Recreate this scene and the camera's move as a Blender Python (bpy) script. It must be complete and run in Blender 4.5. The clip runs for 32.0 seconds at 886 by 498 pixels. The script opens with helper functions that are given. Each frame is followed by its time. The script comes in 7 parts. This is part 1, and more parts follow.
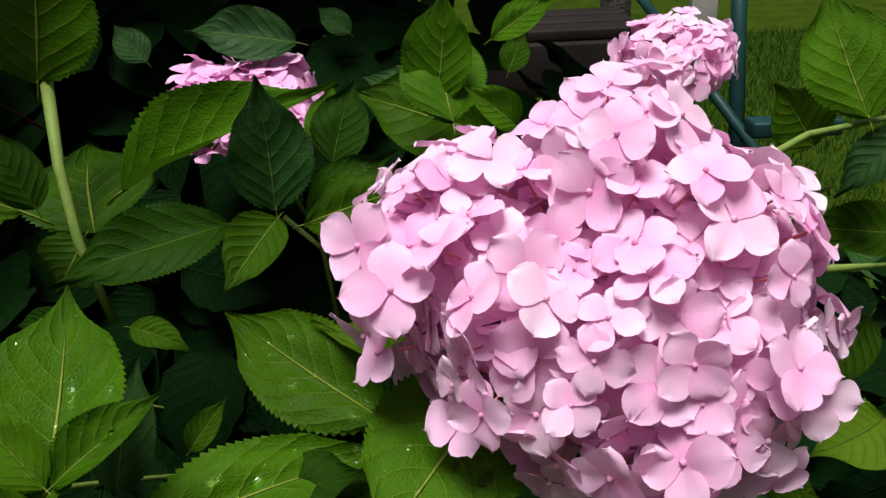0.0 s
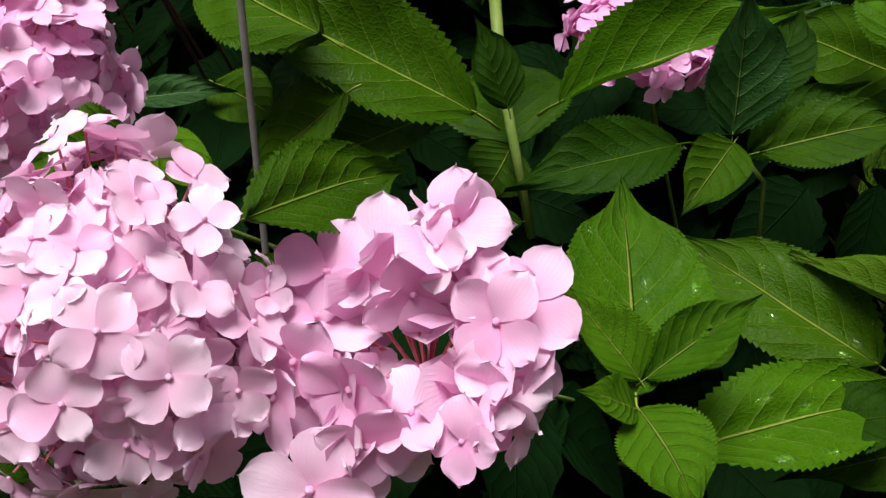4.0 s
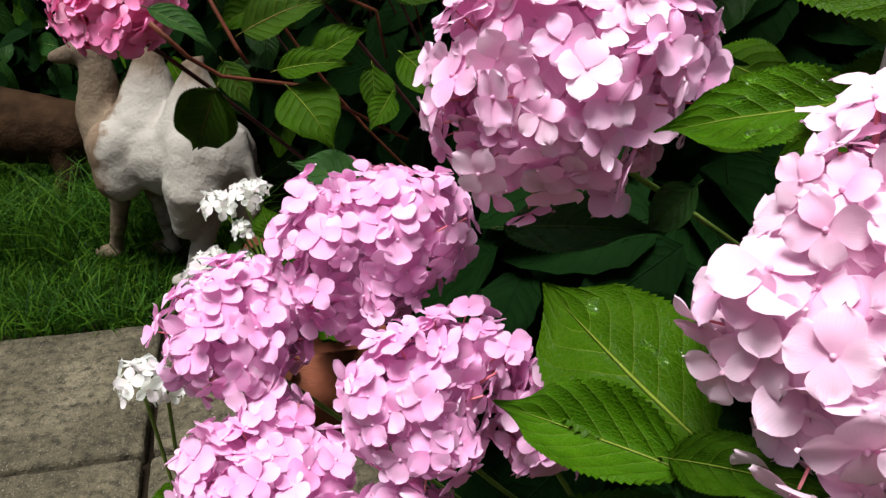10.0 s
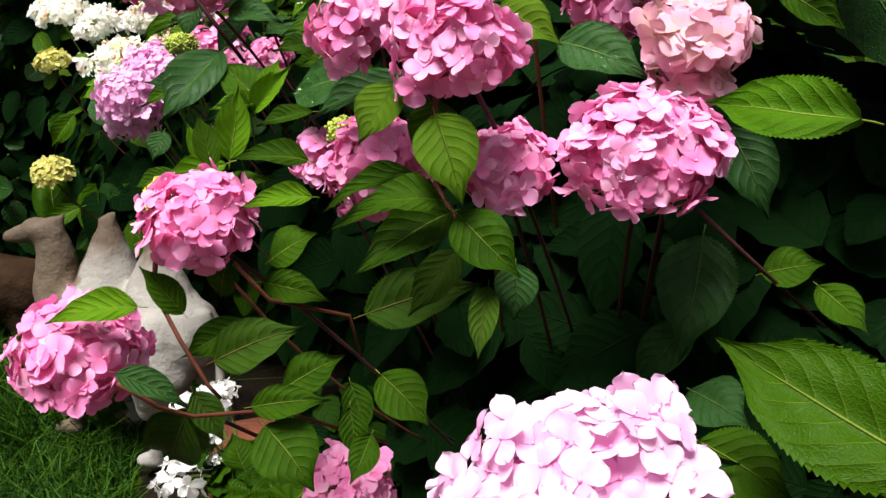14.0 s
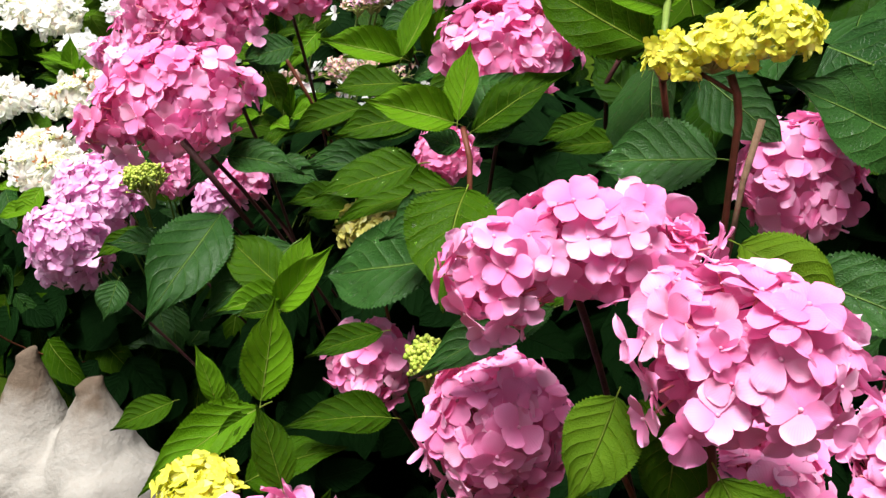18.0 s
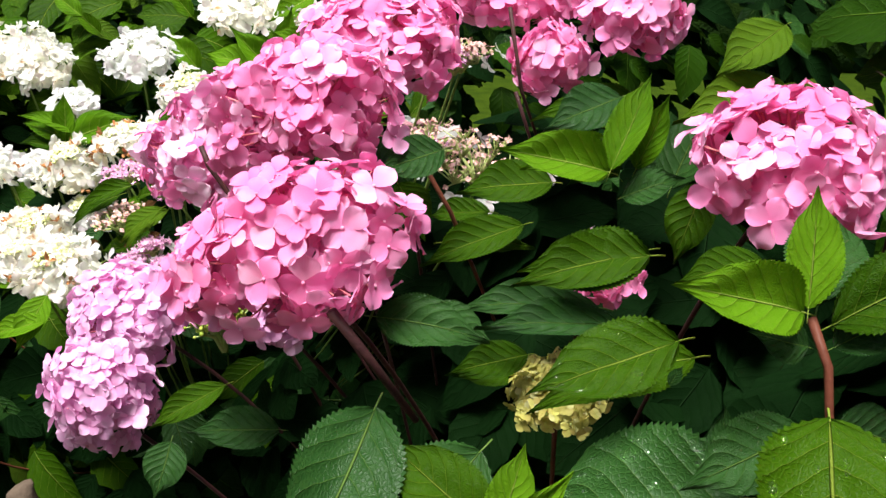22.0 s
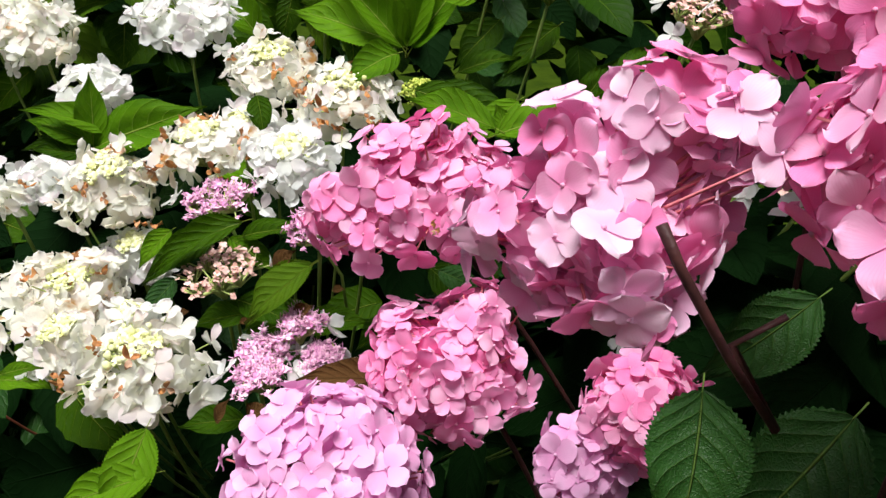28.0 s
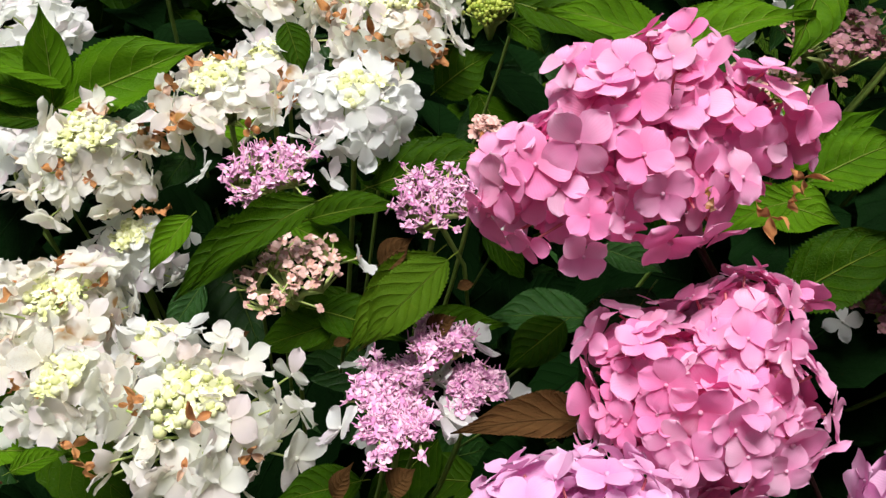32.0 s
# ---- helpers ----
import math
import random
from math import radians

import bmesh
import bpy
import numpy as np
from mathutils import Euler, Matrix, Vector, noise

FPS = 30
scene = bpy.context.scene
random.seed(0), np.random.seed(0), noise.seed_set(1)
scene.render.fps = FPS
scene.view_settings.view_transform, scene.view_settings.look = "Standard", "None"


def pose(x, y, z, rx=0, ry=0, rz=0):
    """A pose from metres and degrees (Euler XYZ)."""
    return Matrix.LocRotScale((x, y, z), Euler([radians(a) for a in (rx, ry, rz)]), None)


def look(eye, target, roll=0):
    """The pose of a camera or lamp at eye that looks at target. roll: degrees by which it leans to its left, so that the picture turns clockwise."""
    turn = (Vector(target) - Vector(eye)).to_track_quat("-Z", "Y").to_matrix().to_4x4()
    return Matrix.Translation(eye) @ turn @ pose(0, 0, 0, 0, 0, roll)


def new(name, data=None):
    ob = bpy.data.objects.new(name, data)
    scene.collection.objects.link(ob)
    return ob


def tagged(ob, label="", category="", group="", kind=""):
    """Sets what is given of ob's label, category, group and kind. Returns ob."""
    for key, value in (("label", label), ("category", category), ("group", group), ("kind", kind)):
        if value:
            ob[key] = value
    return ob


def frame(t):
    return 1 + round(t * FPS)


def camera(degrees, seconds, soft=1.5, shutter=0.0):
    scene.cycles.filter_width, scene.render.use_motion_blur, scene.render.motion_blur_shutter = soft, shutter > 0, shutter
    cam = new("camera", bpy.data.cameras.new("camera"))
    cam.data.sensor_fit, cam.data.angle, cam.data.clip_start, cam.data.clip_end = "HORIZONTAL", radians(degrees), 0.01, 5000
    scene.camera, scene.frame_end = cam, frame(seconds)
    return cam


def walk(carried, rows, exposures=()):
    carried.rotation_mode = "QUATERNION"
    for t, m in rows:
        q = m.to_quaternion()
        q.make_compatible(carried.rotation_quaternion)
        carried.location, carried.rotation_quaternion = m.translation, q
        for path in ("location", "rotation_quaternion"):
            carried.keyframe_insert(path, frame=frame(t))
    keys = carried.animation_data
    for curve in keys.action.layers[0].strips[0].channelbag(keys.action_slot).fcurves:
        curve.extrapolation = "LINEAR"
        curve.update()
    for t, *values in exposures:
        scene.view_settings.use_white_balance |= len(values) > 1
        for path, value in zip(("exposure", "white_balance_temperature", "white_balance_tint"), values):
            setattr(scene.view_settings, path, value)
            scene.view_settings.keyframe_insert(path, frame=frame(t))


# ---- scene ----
cam = camera(54.9, 32.0, soft=1.4)
METRES, EYE, TILT, LEAN, TURN = 2.0, 0.835, -24.0, 2.5, 0.0
ROWS = [
    (0.0, 0.0, 0.0, 0.0, -0.0, 0.0, 0.0),
    (0.5, -0.0085, 0.0005, -0.0002, 1.06, -0.21, -0.75),
    (1.0, -0.018, -0.0002, -0.0016, 2.03, -0.47, -1.43),
    (1.5, -0.0276, -0.0017, -0.0044, 3.13, -0.67, -2.25),
    (2.0, -0.0403, -0.0015, -0.0061, 4.3, -1.02, -3.04),
    (2.5, -0.0573, -0.0007, -0.0094, 5.58, -1.34, -4.0),
    (4.5, -0.1047, 0.0029, -0.0236, 9.77, -2.72, -6.4),
    (5.0, -0.1167, 0.0018, -0.0276, 10.64, -3.0, -6.85),
    (5.5, -0.1335, -0.0013, -0.0312, 11.41, -3.29, -7.31),
    (6.0, -0.1475, -0.0034, -0.035, 12.24, -3.44, -7.8),
    (6.5, -0.1584, -0.003, -0.04, 13.01, -3.8, -8.2),
    (7.0, -0.1671, -0.0025, -0.0429, 13.55, -4.1, -8.53),
    (7.5, -0.1775, -0.0008, -0.0469, 14.09, -4.41, -8.9),
    (8.0, -0.1857, 0.0004, -0.0491, 14.41, -4.69, -9.08),
    (8.5, -0.193, 0.0028, -0.0517, 14.98, -4.79, -9.28),
    (9.0, -0.2039, 0.0016, -0.0489, 15.21, -4.72, -9.28),
    (9.5, -0.2142, 0.002, -0.0447, 15.31, -4.28, -9.33),
    (10.0, -0.2165, 0.0017, -0.0389, 15.31, -3.65, -9.32),
    (10.5, -0.2188, -0.0011, -0.0273, 15.13, -3.05, -9.11),
    (11.0, -0.2205, -0.0045, -0.0167, 14.7, -2.33, -8.86),
    (11.5, -0.2226, -0.0088, -0.004, 14.24, -1.66, -8.53),
    (12.0, -0.226, -0.0142, 0.0052, 13.9, -1.09, -8.26),
    (12.5, -0.2277, -0.0188, 0.0162, 13.52, -0.6, -7.93),
    (13.0, -0.2283, -0.0173, 0.0274, 13.29, -0.25, -7.53),
    (13.5, -0.2311, -0.008, 0.0457, 13.01, 0.08, -7.1),
    (14.0, -0.2393, 0.0068, 0.0595, 12.69, 0.47, -6.89),
    (14.5, -0.2486, 0.0237, 0.0727, 12.25, 0.77, -6.71),
    (16.5, -0.287, 0.0658, 0.1088, 9.15, 1.75, -5.83),
    (17.0, -0.3095, 0.0782, 0.1206, 8.19, 1.96, -5.56),
    (17.5, -0.3294, 0.0895, 0.1295, 6.99, 2.26, -5.39),
    (18.0, -0.3428, 0.0987, 0.1343, 6.04, 2.39, -5.19),
    (18.5, -0.3568, 0.1067, 0.1377, 5.19, 2.6, -5.14),
    (19.0, -0.3689, 0.114, 0.1391, 4.71, 2.73, -5.07),
    (19.5, -0.3765, 0.1229, 0.1433, 4.49, 2.9, -5.12),
    (20.0, -0.389, 0.1351, 0.1502, 4.22, 3.08, -5.07),
    (20.5, -0.4042, 0.1567, 0.1557, 3.89, 3.29, -4.87),
    (21.0, -0.4206, 0.1733, 0.1666, 3.62, 3.37, -4.64),
    (21.5, -0.431, 0.1831, 0.1755, 3.09, 3.55, -4.24),
    (22.0, -0.4402, 0.1885, 0.1832, 2.58, 3.7, -4.04),
    (22.5, -0.4515, 0.2001, 0.193, 1.84, 3.82, -3.77),
    (23.0, -0.4693, 0.2175, 0.2028, 0.92, 3.84, -3.24),
    (23.5, -0.4887, 0.2357, 0.213, -0.07, 3.95, -2.73),
    (24.0, -0.5069, 0.2437, 0.2167, -0.93, 3.98, -2.35),
    (24.5, -0.5229, 0.2505, 0.2182, -1.7, 3.92, -2.07),
    (25.0, -0.5362, 0.2582, 0.216, -2.27, 3.71, -1.97),
    (25.5, -0.5436, 0.2691, 0.2136, -2.57, 3.53, -2.04),
    (26.0, -0.5505, 0.2826, 0.2152, -2.54, 3.17, -1.99),
    (26.5, -0.5608, 0.2982, 0.2188, -2.32, 2.75, -1.96),
    (28.5, -0.5918, 0.3678, 0.2294, -2.62, 0.28, -1.42),
    (29.0, -0.5993, 0.3795, 0.2326, -3.01, -0.22, -1.32),
    (29.5, -0.6066, 0.3873, 0.2335, -3.78, -0.76, -0.88),
    (30.0, -0.613, 0.3966, 0.2356, -4.55, -1.16, -0.24),
    (30.5, -0.6218, 0.4087, 0.2397, -5.93, -1.56, 0.6),
    (31.0, -0.6292, 0.4199, 0.2424, -7.37, -2.02, 1.51),
    (31.5, -0.6388, 0.4331, 0.2396, -8.53, -2.68, 2.31),
    (32.0, -0.6487, 0.445, 0.2382, -9.23, -3.38, 2.8),
]
walk(cam, [(t, pose(0, 0, EYE, TILT, LEAN, TURN) @ pose(METRES * x, METRES * y, METRES * z, 90 + pitch, roll, yaw)) for t, x, y, z, yaw, pitch, roll in ROWS], ((0.0, 0.42), (2.0, 0.55), (4.0, 0.6), (6.0, 0.64), (8.0, 0.76), (13.0, 0.97), (14.5, 1.1), (18.0, 1.2), (20.5, 1.25), (22.5, 1.12), (25.0, 0.82), (29.0, 0.6), (31.0, 0.46), (32.0, 0.44)))

# ---- world and light: a bright overcast day ----
SUN_UP, SUN_ROUND = 74.0, 200.0
world = bpy.data.worlds.new("overcast_sky")
scene.world = world
world.use_nodes = True
wn = world.node_tree
sky = wn.nodes.new("ShaderNodeTexSky")
sky.sky_type, sky.sun_disc = "NISHITA", False
sky.sun_elevation, sky.sun_rotation = radians(SUN_UP), radians(SUN_ROUND)
sky.air_density, sky.dust_density, sky.ozone_density = 1.0, 4.0, 1.0
wn.nodes["Background"].inputs["Strength"].default_value = 0.062
grey = wn.nodes.new("ShaderNodeRGBToBW")
cloudy = wn.nodes.new("ShaderNodeMix")
cloudy.data_type = "RGBA"
cloudy.inputs[0].default_value = 0.6
wn.links.new(sky.outputs[0], grey.inputs[0])
wn.links.new(sky.outputs[0], cloudy.inputs[6])
wn.links.new(grey.outputs[0], cloudy.inputs[7])
wn.links.new(cloudy.outputs[2], wn.nodes["Background"].inputs["Color"])
sun = new("sun", bpy.data.lights.new("sun", "SUN"))
sun.data.energy, sun.data.angle, sun.data.color = 4.0, radians(26), (1.0, 0.985, 0.955)
sun_from = Vector((math.sin(radians(SUN_ROUND)) * math.cos(radians(SUN_UP)), math.cos(radians(SUN_ROUND)) * math.cos(radians(SUN_UP)), math.sin(radians(SUN_UP))))
sun.matrix_world = look(sun_from * 10, (0, 0, 0))

# ---- materials ----


def mat(name, rough=0.5, spec=0.5):
    m = bpy.data.materials.new(name)
    m.use_nodes = True
    nt = m.node_tree
    p = nt.nodes["Principled BSDF"]
    p.inputs["Roughness"].default_value = rough
    p.inputs["Specular IOR Level"].default_value = spec
    return m, nt, p


def node(nt, kind, **kw):
    n = nt.nodes.new(kind)
    for k, v in kw.items():
        n.inputs[k].default_value = v
    return n


def ramp(nt, fac, stops):
    r = nt.nodes.new("ShaderNodeValToRGB")
    e = r.color_ramp.elements
    while len(e) < len(stops):
        e.new(0.5)
    for el, (pos, col) in zip(e, stops):
        el.position, el.color = pos, (*col, 1)
    nt.links.new(fac, r.inputs[0])
    return r.outputs[0]


def calc(nt, op, a, b=None, c=None):
    n = nt.nodes.new("ShaderNodeMath")
    n.operation = op
    for i, v in enumerate((a, b, c)):
        if v is None:
            continue
        if isinstance(v, (int, float)):
            n.inputs[i].default_value = v
        else:
            nt.links.new(v, n.inputs[i])
    return n.outputs[0]


def mix(nt, fac, a, b, how="MIX"):
    n = nt.nodes.new("ShaderNodeMix")
    n.data_type, n.blend_type = "RGBA", how
    for sock, v in ((n.inputs[0], fac), (n.inputs[6], a), (n.inputs[7], b)):
        if isinstance(v, (int, float)):
            sock.default_value = v
        elif isinstance(v, tuple):
            sock.default_value = (*v, 1)
        else:
            nt.links.new(v, sock)
    return n.outputs[2]


def noise_of(nt, scale, detail=4.0, coord="Object", rough=0.55):
    tc = nt.nodes.new("ShaderNodeTexCoord")
    n = node(nt, "ShaderNodeTexNoise", Scale=scale, Detail=detail, Roughness=rough)
    nt.links.new(tc.outputs[coord], n.inputs["Vector"])
    return n.outputs["Fac"]


def bump(nt, p, height, strength=0.3, distance=0.002):
    b = node(nt, "ShaderNodeBump", Strength=strength, Distance=distance)
    nt.links.new(height, b.inputs["Height"])
    nt.links.new(b.outputs[0], p.inputs["Normal"])
    return b.outputs[0]


def through_light(nt, p, colour, amount, normal=None):
    """Thin plant tissue lets part of the light through."""
    tr = nt.nodes.new("ShaderNodeBsdfTranslucent")
    ms = nt.nodes.new("ShaderNodeMixShader")
    ms.inputs[0].default_value = amount
    nt.links.new(colour, tr.inputs[0])
    if normal is not None:
        nt.links.new(normal, tr.inputs["Normal"])
    nt.links.new(p.outputs[0], ms.inputs[1])
    nt.links.new(tr.outputs[0], ms.inputs[2])
    nt.links.new(ms.outputs[0], nt.nodes["Material Output"].inputs[0])


def petal_material(name, heart, body, rim, amount=0.3, spot=(0.45, 0.2, 0.05), spotted=0.0):
    """Along a petal: the colour at its heart, over its body and at its rim; veins fan out from the heart."""
    m, nt, p = mat(name, 0.6, 0.12)
    uv = nt.nodes.new("ShaderNodeUVMap")
    sep = nt.nodes.new("ShaderNodeSeparateXYZ")
    nt.links.new(uv.outputs[0], sep.inputs[0])
    u, v = sep.outputs[0], sep.outputs[1]
    # Heart and rim tones are real, but pushed to paint in shading and highlights.
    col = ramp(nt, v, [(0.0, heart), (0.1, heart), (0.55, body), (0.85, body), (0.97, rim), (1.0, rim)])
    geo, obi = nt.nodes.new("ShaderNodeNewGeometry"), nt.nodes.new("ShaderNodeObjectInfo")
    rnd = calc(nt, "FRACT", calc(nt, "ADD", geo.outputs["Random Per Island"], obi.outputs["Random"]))
    pale = tuple(min(0.94, c * 0.5 + 0.46) for c in body)
    deep = (body[0] * 0.9, body[1] * 0.62, body[2] * 0.8)
    # Random deep and pale petals also stand in for shaded and lit ones.
    col = mix(nt, 0.55, col, ramp(nt, rnd, [(0.0, deep), (0.45, body), (0.75, body), (1.0, pale)]))
    fan = calc(nt, "DIVIDE", calc(nt, "SUBTRACT", u, 0.5), calc(nt, "ADD", v, 0.35))
    vein = calc(nt, "POWER", calc(nt, "ABSOLUTE", calc(nt, "SINE", calc(nt, "MULTIPLY", fan, 31.0))), 0.3)
    col = mix(nt, calc(nt, "MULTIPLY", calc(nt, "SUBTRACT", 1.0, vein), calc(nt, "MULTIPLY", noise_of(nt, 140.0, 2.0), 0.55)), col, heart)
    blot = noise_of(nt, 90.0, 3.0)
    col = mix(nt, calc(nt, "MULTIPLY", blot, 0.25), col, pale)
    if spotted:
        sp = ramp(nt, noise_of(nt, 55.0, 3.0), [(0.64 - spotted * 0.05, (0, 0, 0)), (0.68, (1, 1, 1))])
        col = mix(nt, sp, col, spot)
    nt.links.new(col, p.inputs["Base Color"])
    nrm = bump(nt, p, calc(nt, "ADD", calc(nt, "MULTIPLY", vein, 0.3), blot), 0.26, 0.0012)
    # Tinted towards the heart, in place of pink light bounced between petals.
    through_light(nt, p, mix(nt, 0.52, col, heart), amount * 1.12, nrm)
    return m


VEINS = 24.0


def leaf_material(name, dark, light, rib, rough=0.33, amount=0.22, edge=None, shine=0.045):
    """A leaf with a pale midrib, side veins that curve to the tip, a net of fine veins and quilted fields between them."""
    m, nt, p = mat(name, rough, shine)
    uv = nt.nodes.new("ShaderNodeUVMap")
    sep = nt.nodes.new("ShaderNodeSeparateXYZ")
    nt.links.new(uv.outputs[0], sep.inputs[0])
    au = calc(nt, "MULTIPLY", calc(nt, "ABSOLUTE", calc(nt, "SUBTRACT", sep.outputs[0], 0.5)), 2.0)
    v = sep.outputs[1]
    wobble = calc(nt, "MULTIPLY_ADD", noise_of(nt, 7.0, 2.0, "UV"), 0.03, -0.015)
    sweep = calc(nt, "ADD", calc(nt, "SUBTRACT", v, calc(nt, "MULTIPLY", calc(nt, "POWER", au, 1.2), 0.3)), wobble)
    wave = calc(nt, "ABSOLUTE", calc(nt, "SINE", calc(nt, "MULTIPLY", sweep, VEINS)))
    side = ramp(nt, calc(nt, "ADD", wave, calc(nt, "MULTIPLY", au, 0.05)), [(0.0, (1, 1, 1)), (0.04, (0.8, 0.8, 0.8)), (0.1, (0, 0, 0))])
    mid = ramp(nt, calc(nt, "ADD", au, calc(nt, "MULTIPLY", v, 0.02)), [(0.0, (1, 1, 1)), (0.024, (0.8, 0.8, 0.8)), (0.042, (0, 0, 0))])
    stretch = nt.nodes.new("ShaderNodeMapping")
    stretch.inputs["Scale"].default_value = (1.0, 1.6, 1.0)
    nt.links.new(uv.outputs[0], stretch.inputs["Vector"])
    net = node(nt, "ShaderNodeTexVoronoi", Scale=24.0)
    net.feature = "DISTANCE_TO_EDGE"
    nt.links.new(stretch.outputs[0], net.inputs["Vector"])
    cell = calc(nt, "MINIMUM", calc(nt, "MULTIPLY", net.outputs["Distance"], 6.0), 1.0)
    geo, obi = nt.nodes.new("ShaderNodeNewGeometry"), nt.nodes.new("ShaderNodeObjectInfo")
    rnd = calc(nt, "FRACT", calc(nt, "ADD", geo.outputs["Random Per Island"], obi.outputs["Random"]))
    col = ramp(nt, rnd, [(0.0, dark), (1.0, light)])
    cloud = noise_of(nt, 3.0, 5.0, "UV")
    col = mix(nt, ramp(nt, cloud, [(0.35, (0, 0, 0)), (0.75, (0.8, 0.8, 0.8))]), col, light)
    fine = noise_of(nt, 40.0, 4.0, "UV", 0.7)
    col = mix(nt, calc(nt, "MULTIPLY", fine, 0.35), col, dark)
    col = mix(nt, calc(nt, "MULTIPLY", calc(nt, "SUBTRACT", 1.0, cell), 0.05), col, rib)
    col = mix(nt, calc(nt, "MULTIPLY", side, 0.42), col, rib)
    col = mix(nt, calc(nt, "MULTIPLY", mid, 0.85), col, rib)
    if edge:
        col = mix(nt, ramp(nt, calc(nt, "ADD", au, calc(nt, "MULTIPLY", cloud, 0.6)), [(1.0, (0, 0, 0)), (1.6, (1, 1, 1))]), col, edge)
    nt.links.new(col, p.inputs["Base Color"])
    h = calc(nt, "ADD", calc(nt, "ADD", calc(nt, "MULTIPLY", calc(nt, "POWER", wave, 0.5), 0.26), calc(nt, "MULTIPLY", cell, 0.05)), calc(nt, "MULTIPLY", fine, 0.1))
    h = calc(nt, "SUBTRACT", h, calc(nt, "MULTIPLY", mid, 0.8))
    wetness = noise_of(nt, 5.0, 3.0, "UV")
    nt.links.new(calc(nt, "MULTIPLY_ADD", wetness, 0.4, rough - 0.22), p.inputs["Roughness"])
    nrm = bump(nt, p, h, 1.0, 0.0034)
    through_light(nt, p, col, amount, nrm)
    return m


def plain_material(name, a, b, scale, rough=0.6, bumpy=0.3, depth=0.002, fine=6.0, spec=0.15):
    m, nt, p = mat(name, rough, spec)
    n1, n2 = noise_of(nt, scale), noise_of(nt, scale * fine, 5.0)
    col = ramp(nt, n1, [(0.3, a), (0.7, b)])
    col = mix(nt, calc(nt, "MULTIPLY", n2, 0.5), col, a)
    nt.links.new(col, p.inputs["Base Color"])
    bump(nt, p, calc(nt, "ADD", n2, n1), bumpy, depth)
    return m


PETAL = {
    "pale": petal_material("petal_pale_pink", (0.81, 0.26, 0.55), (0.92, 0.58, 0.81), (0.96, 0.84, 0.94)),
    "blush": petal_material("petal_blush_pink", (0.82, 0.34, 0.58), (0.93, 0.67, 0.84), (0.96, 0.88, 0.95)),
    "lilac": petal_material("petal_lilac_pink", (0.76, 0.24, 0.55), (0.88, 0.48, 0.76), (0.96, 0.77, 0.92)),
    "rose": petal_material("petal_rose_pink", (0.74, 0.06, 0.28), (0.93, 0.29, 0.585), (0.97, 0.72, 0.86)),
    "candy": petal_material("petal_candy_pink", (0.77, 0.12, 0.39), (0.94, 0.45, 0.71), (0.98, 0.83, 0.92)),
    "coral": petal_material("petal_coral_pink", (0.6, 0.06, 0.16), (0.8, 0.24, 0.34), (0.86, 0.42, 0.48)),
    "cream": petal_material("petal_cream_pink", (0.66, 0.5, 0.28), (0.8, 0.36, 0.52), (0.86, 0.5, 0.66)),
    "yellow": petal_material("petal_yellow", (0.6, 0.62, 0.02), (0.88, 0.86, 0.05), (0.95, 0.9, 0.4)),
    "olive": petal_material("petal_yellow_green", (0.42, 0.42, 0.05), (0.64, 0.6, 0.12), (0.76, 0.62, 0.3)),
    "withered": petal_material("petal_withered", (0.24, 0.08, 0.015), (0.5, 0.2, 0.03), (0.3, 0.1, 0.02), 0.15),
    "white": petal_material("petal_white", (0.91, 0.92, 0.75), (0.94, 0.94, 0.9), (0.95, 0.95, 0.93), 0.48),
    "aged": petal_material("petal_white_browning", (0.88, 0.82, 0.6), (0.94, 0.93, 0.88), (0.95, 0.94, 0.92), 0.48, (0.46, 0.22, 0.05), 1.4),
    "snow": petal_material("petal_clear_white", (0.88, 0.9, 0.8), (0.93, 0.94, 0.94), (0.95, 0.95, 0.95), 0.48),
}
LEAF = {
    "mid": leaf_material("leaf_mid_green", (0.011, 0.04, 0.0009), (0.034, 0.088, 0.0018), (0.22, 0.29, 0.04)),
    # Mid green darkened: part shade is put into the leaf colour.
    "half_shade": leaf_material("leaf_half_shade", (0.006, 0.024, 0.0008), (0.016, 0.05, 0.0015), (0.08, 0.15, 0.015), 0.42, 0.18, None, 0.05),
    "deep": leaf_material("leaf_deep_green", (0.009, 0.038, 0.007), (0.022, 0.07, 0.013), (0.12, 0.2, 0.04), 0.32, 0.12, None, 0.12),
    # Near-black green: the deep shade between leaves is put into this colour.
    "shade": leaf_material("leaf_shade_green", (0.0016, 0.008, 0.0015), (0.004, 0.017, 0.003), (0.008, 0.024, 0.006), 0.7, 0.1, None, 0.02),
    "young": leaf_material("leaf_young_green", (0.022, 0.078, 0.0012), (0.062, 0.16, 0.003), (0.3, 0.38, 0.06), 0.4, 0.28),
    "lime": leaf_material("leaf_lime_green", (0.042, 0.125, 0.002), (0.105, 0.24, 0.005), (0.34, 0.43, 0.08), 0.36, 0.28),
    "gold": leaf_material("leaf_yellowing", (0.034, 0.09, 0.003), (0.085, 0.155, 0.007), (0.16, 0.22, 0.03), 0.45, 0.25, (0.14, 0.18, 0.012)),
    "bronze": leaf_material("leaf_bronze_green", (0.013, 0.043, 0.003), (0.036, 0.08, 0.005), (0.17, 0.13, 0.04), 0.42, 0.2),
    "dead": leaf_material("leaf_withered", (0.06, 0.028, 0.01), (0.13, 0.065, 0.022), (0.15, 0.08, 0.03), 0.7, 0.1),
}
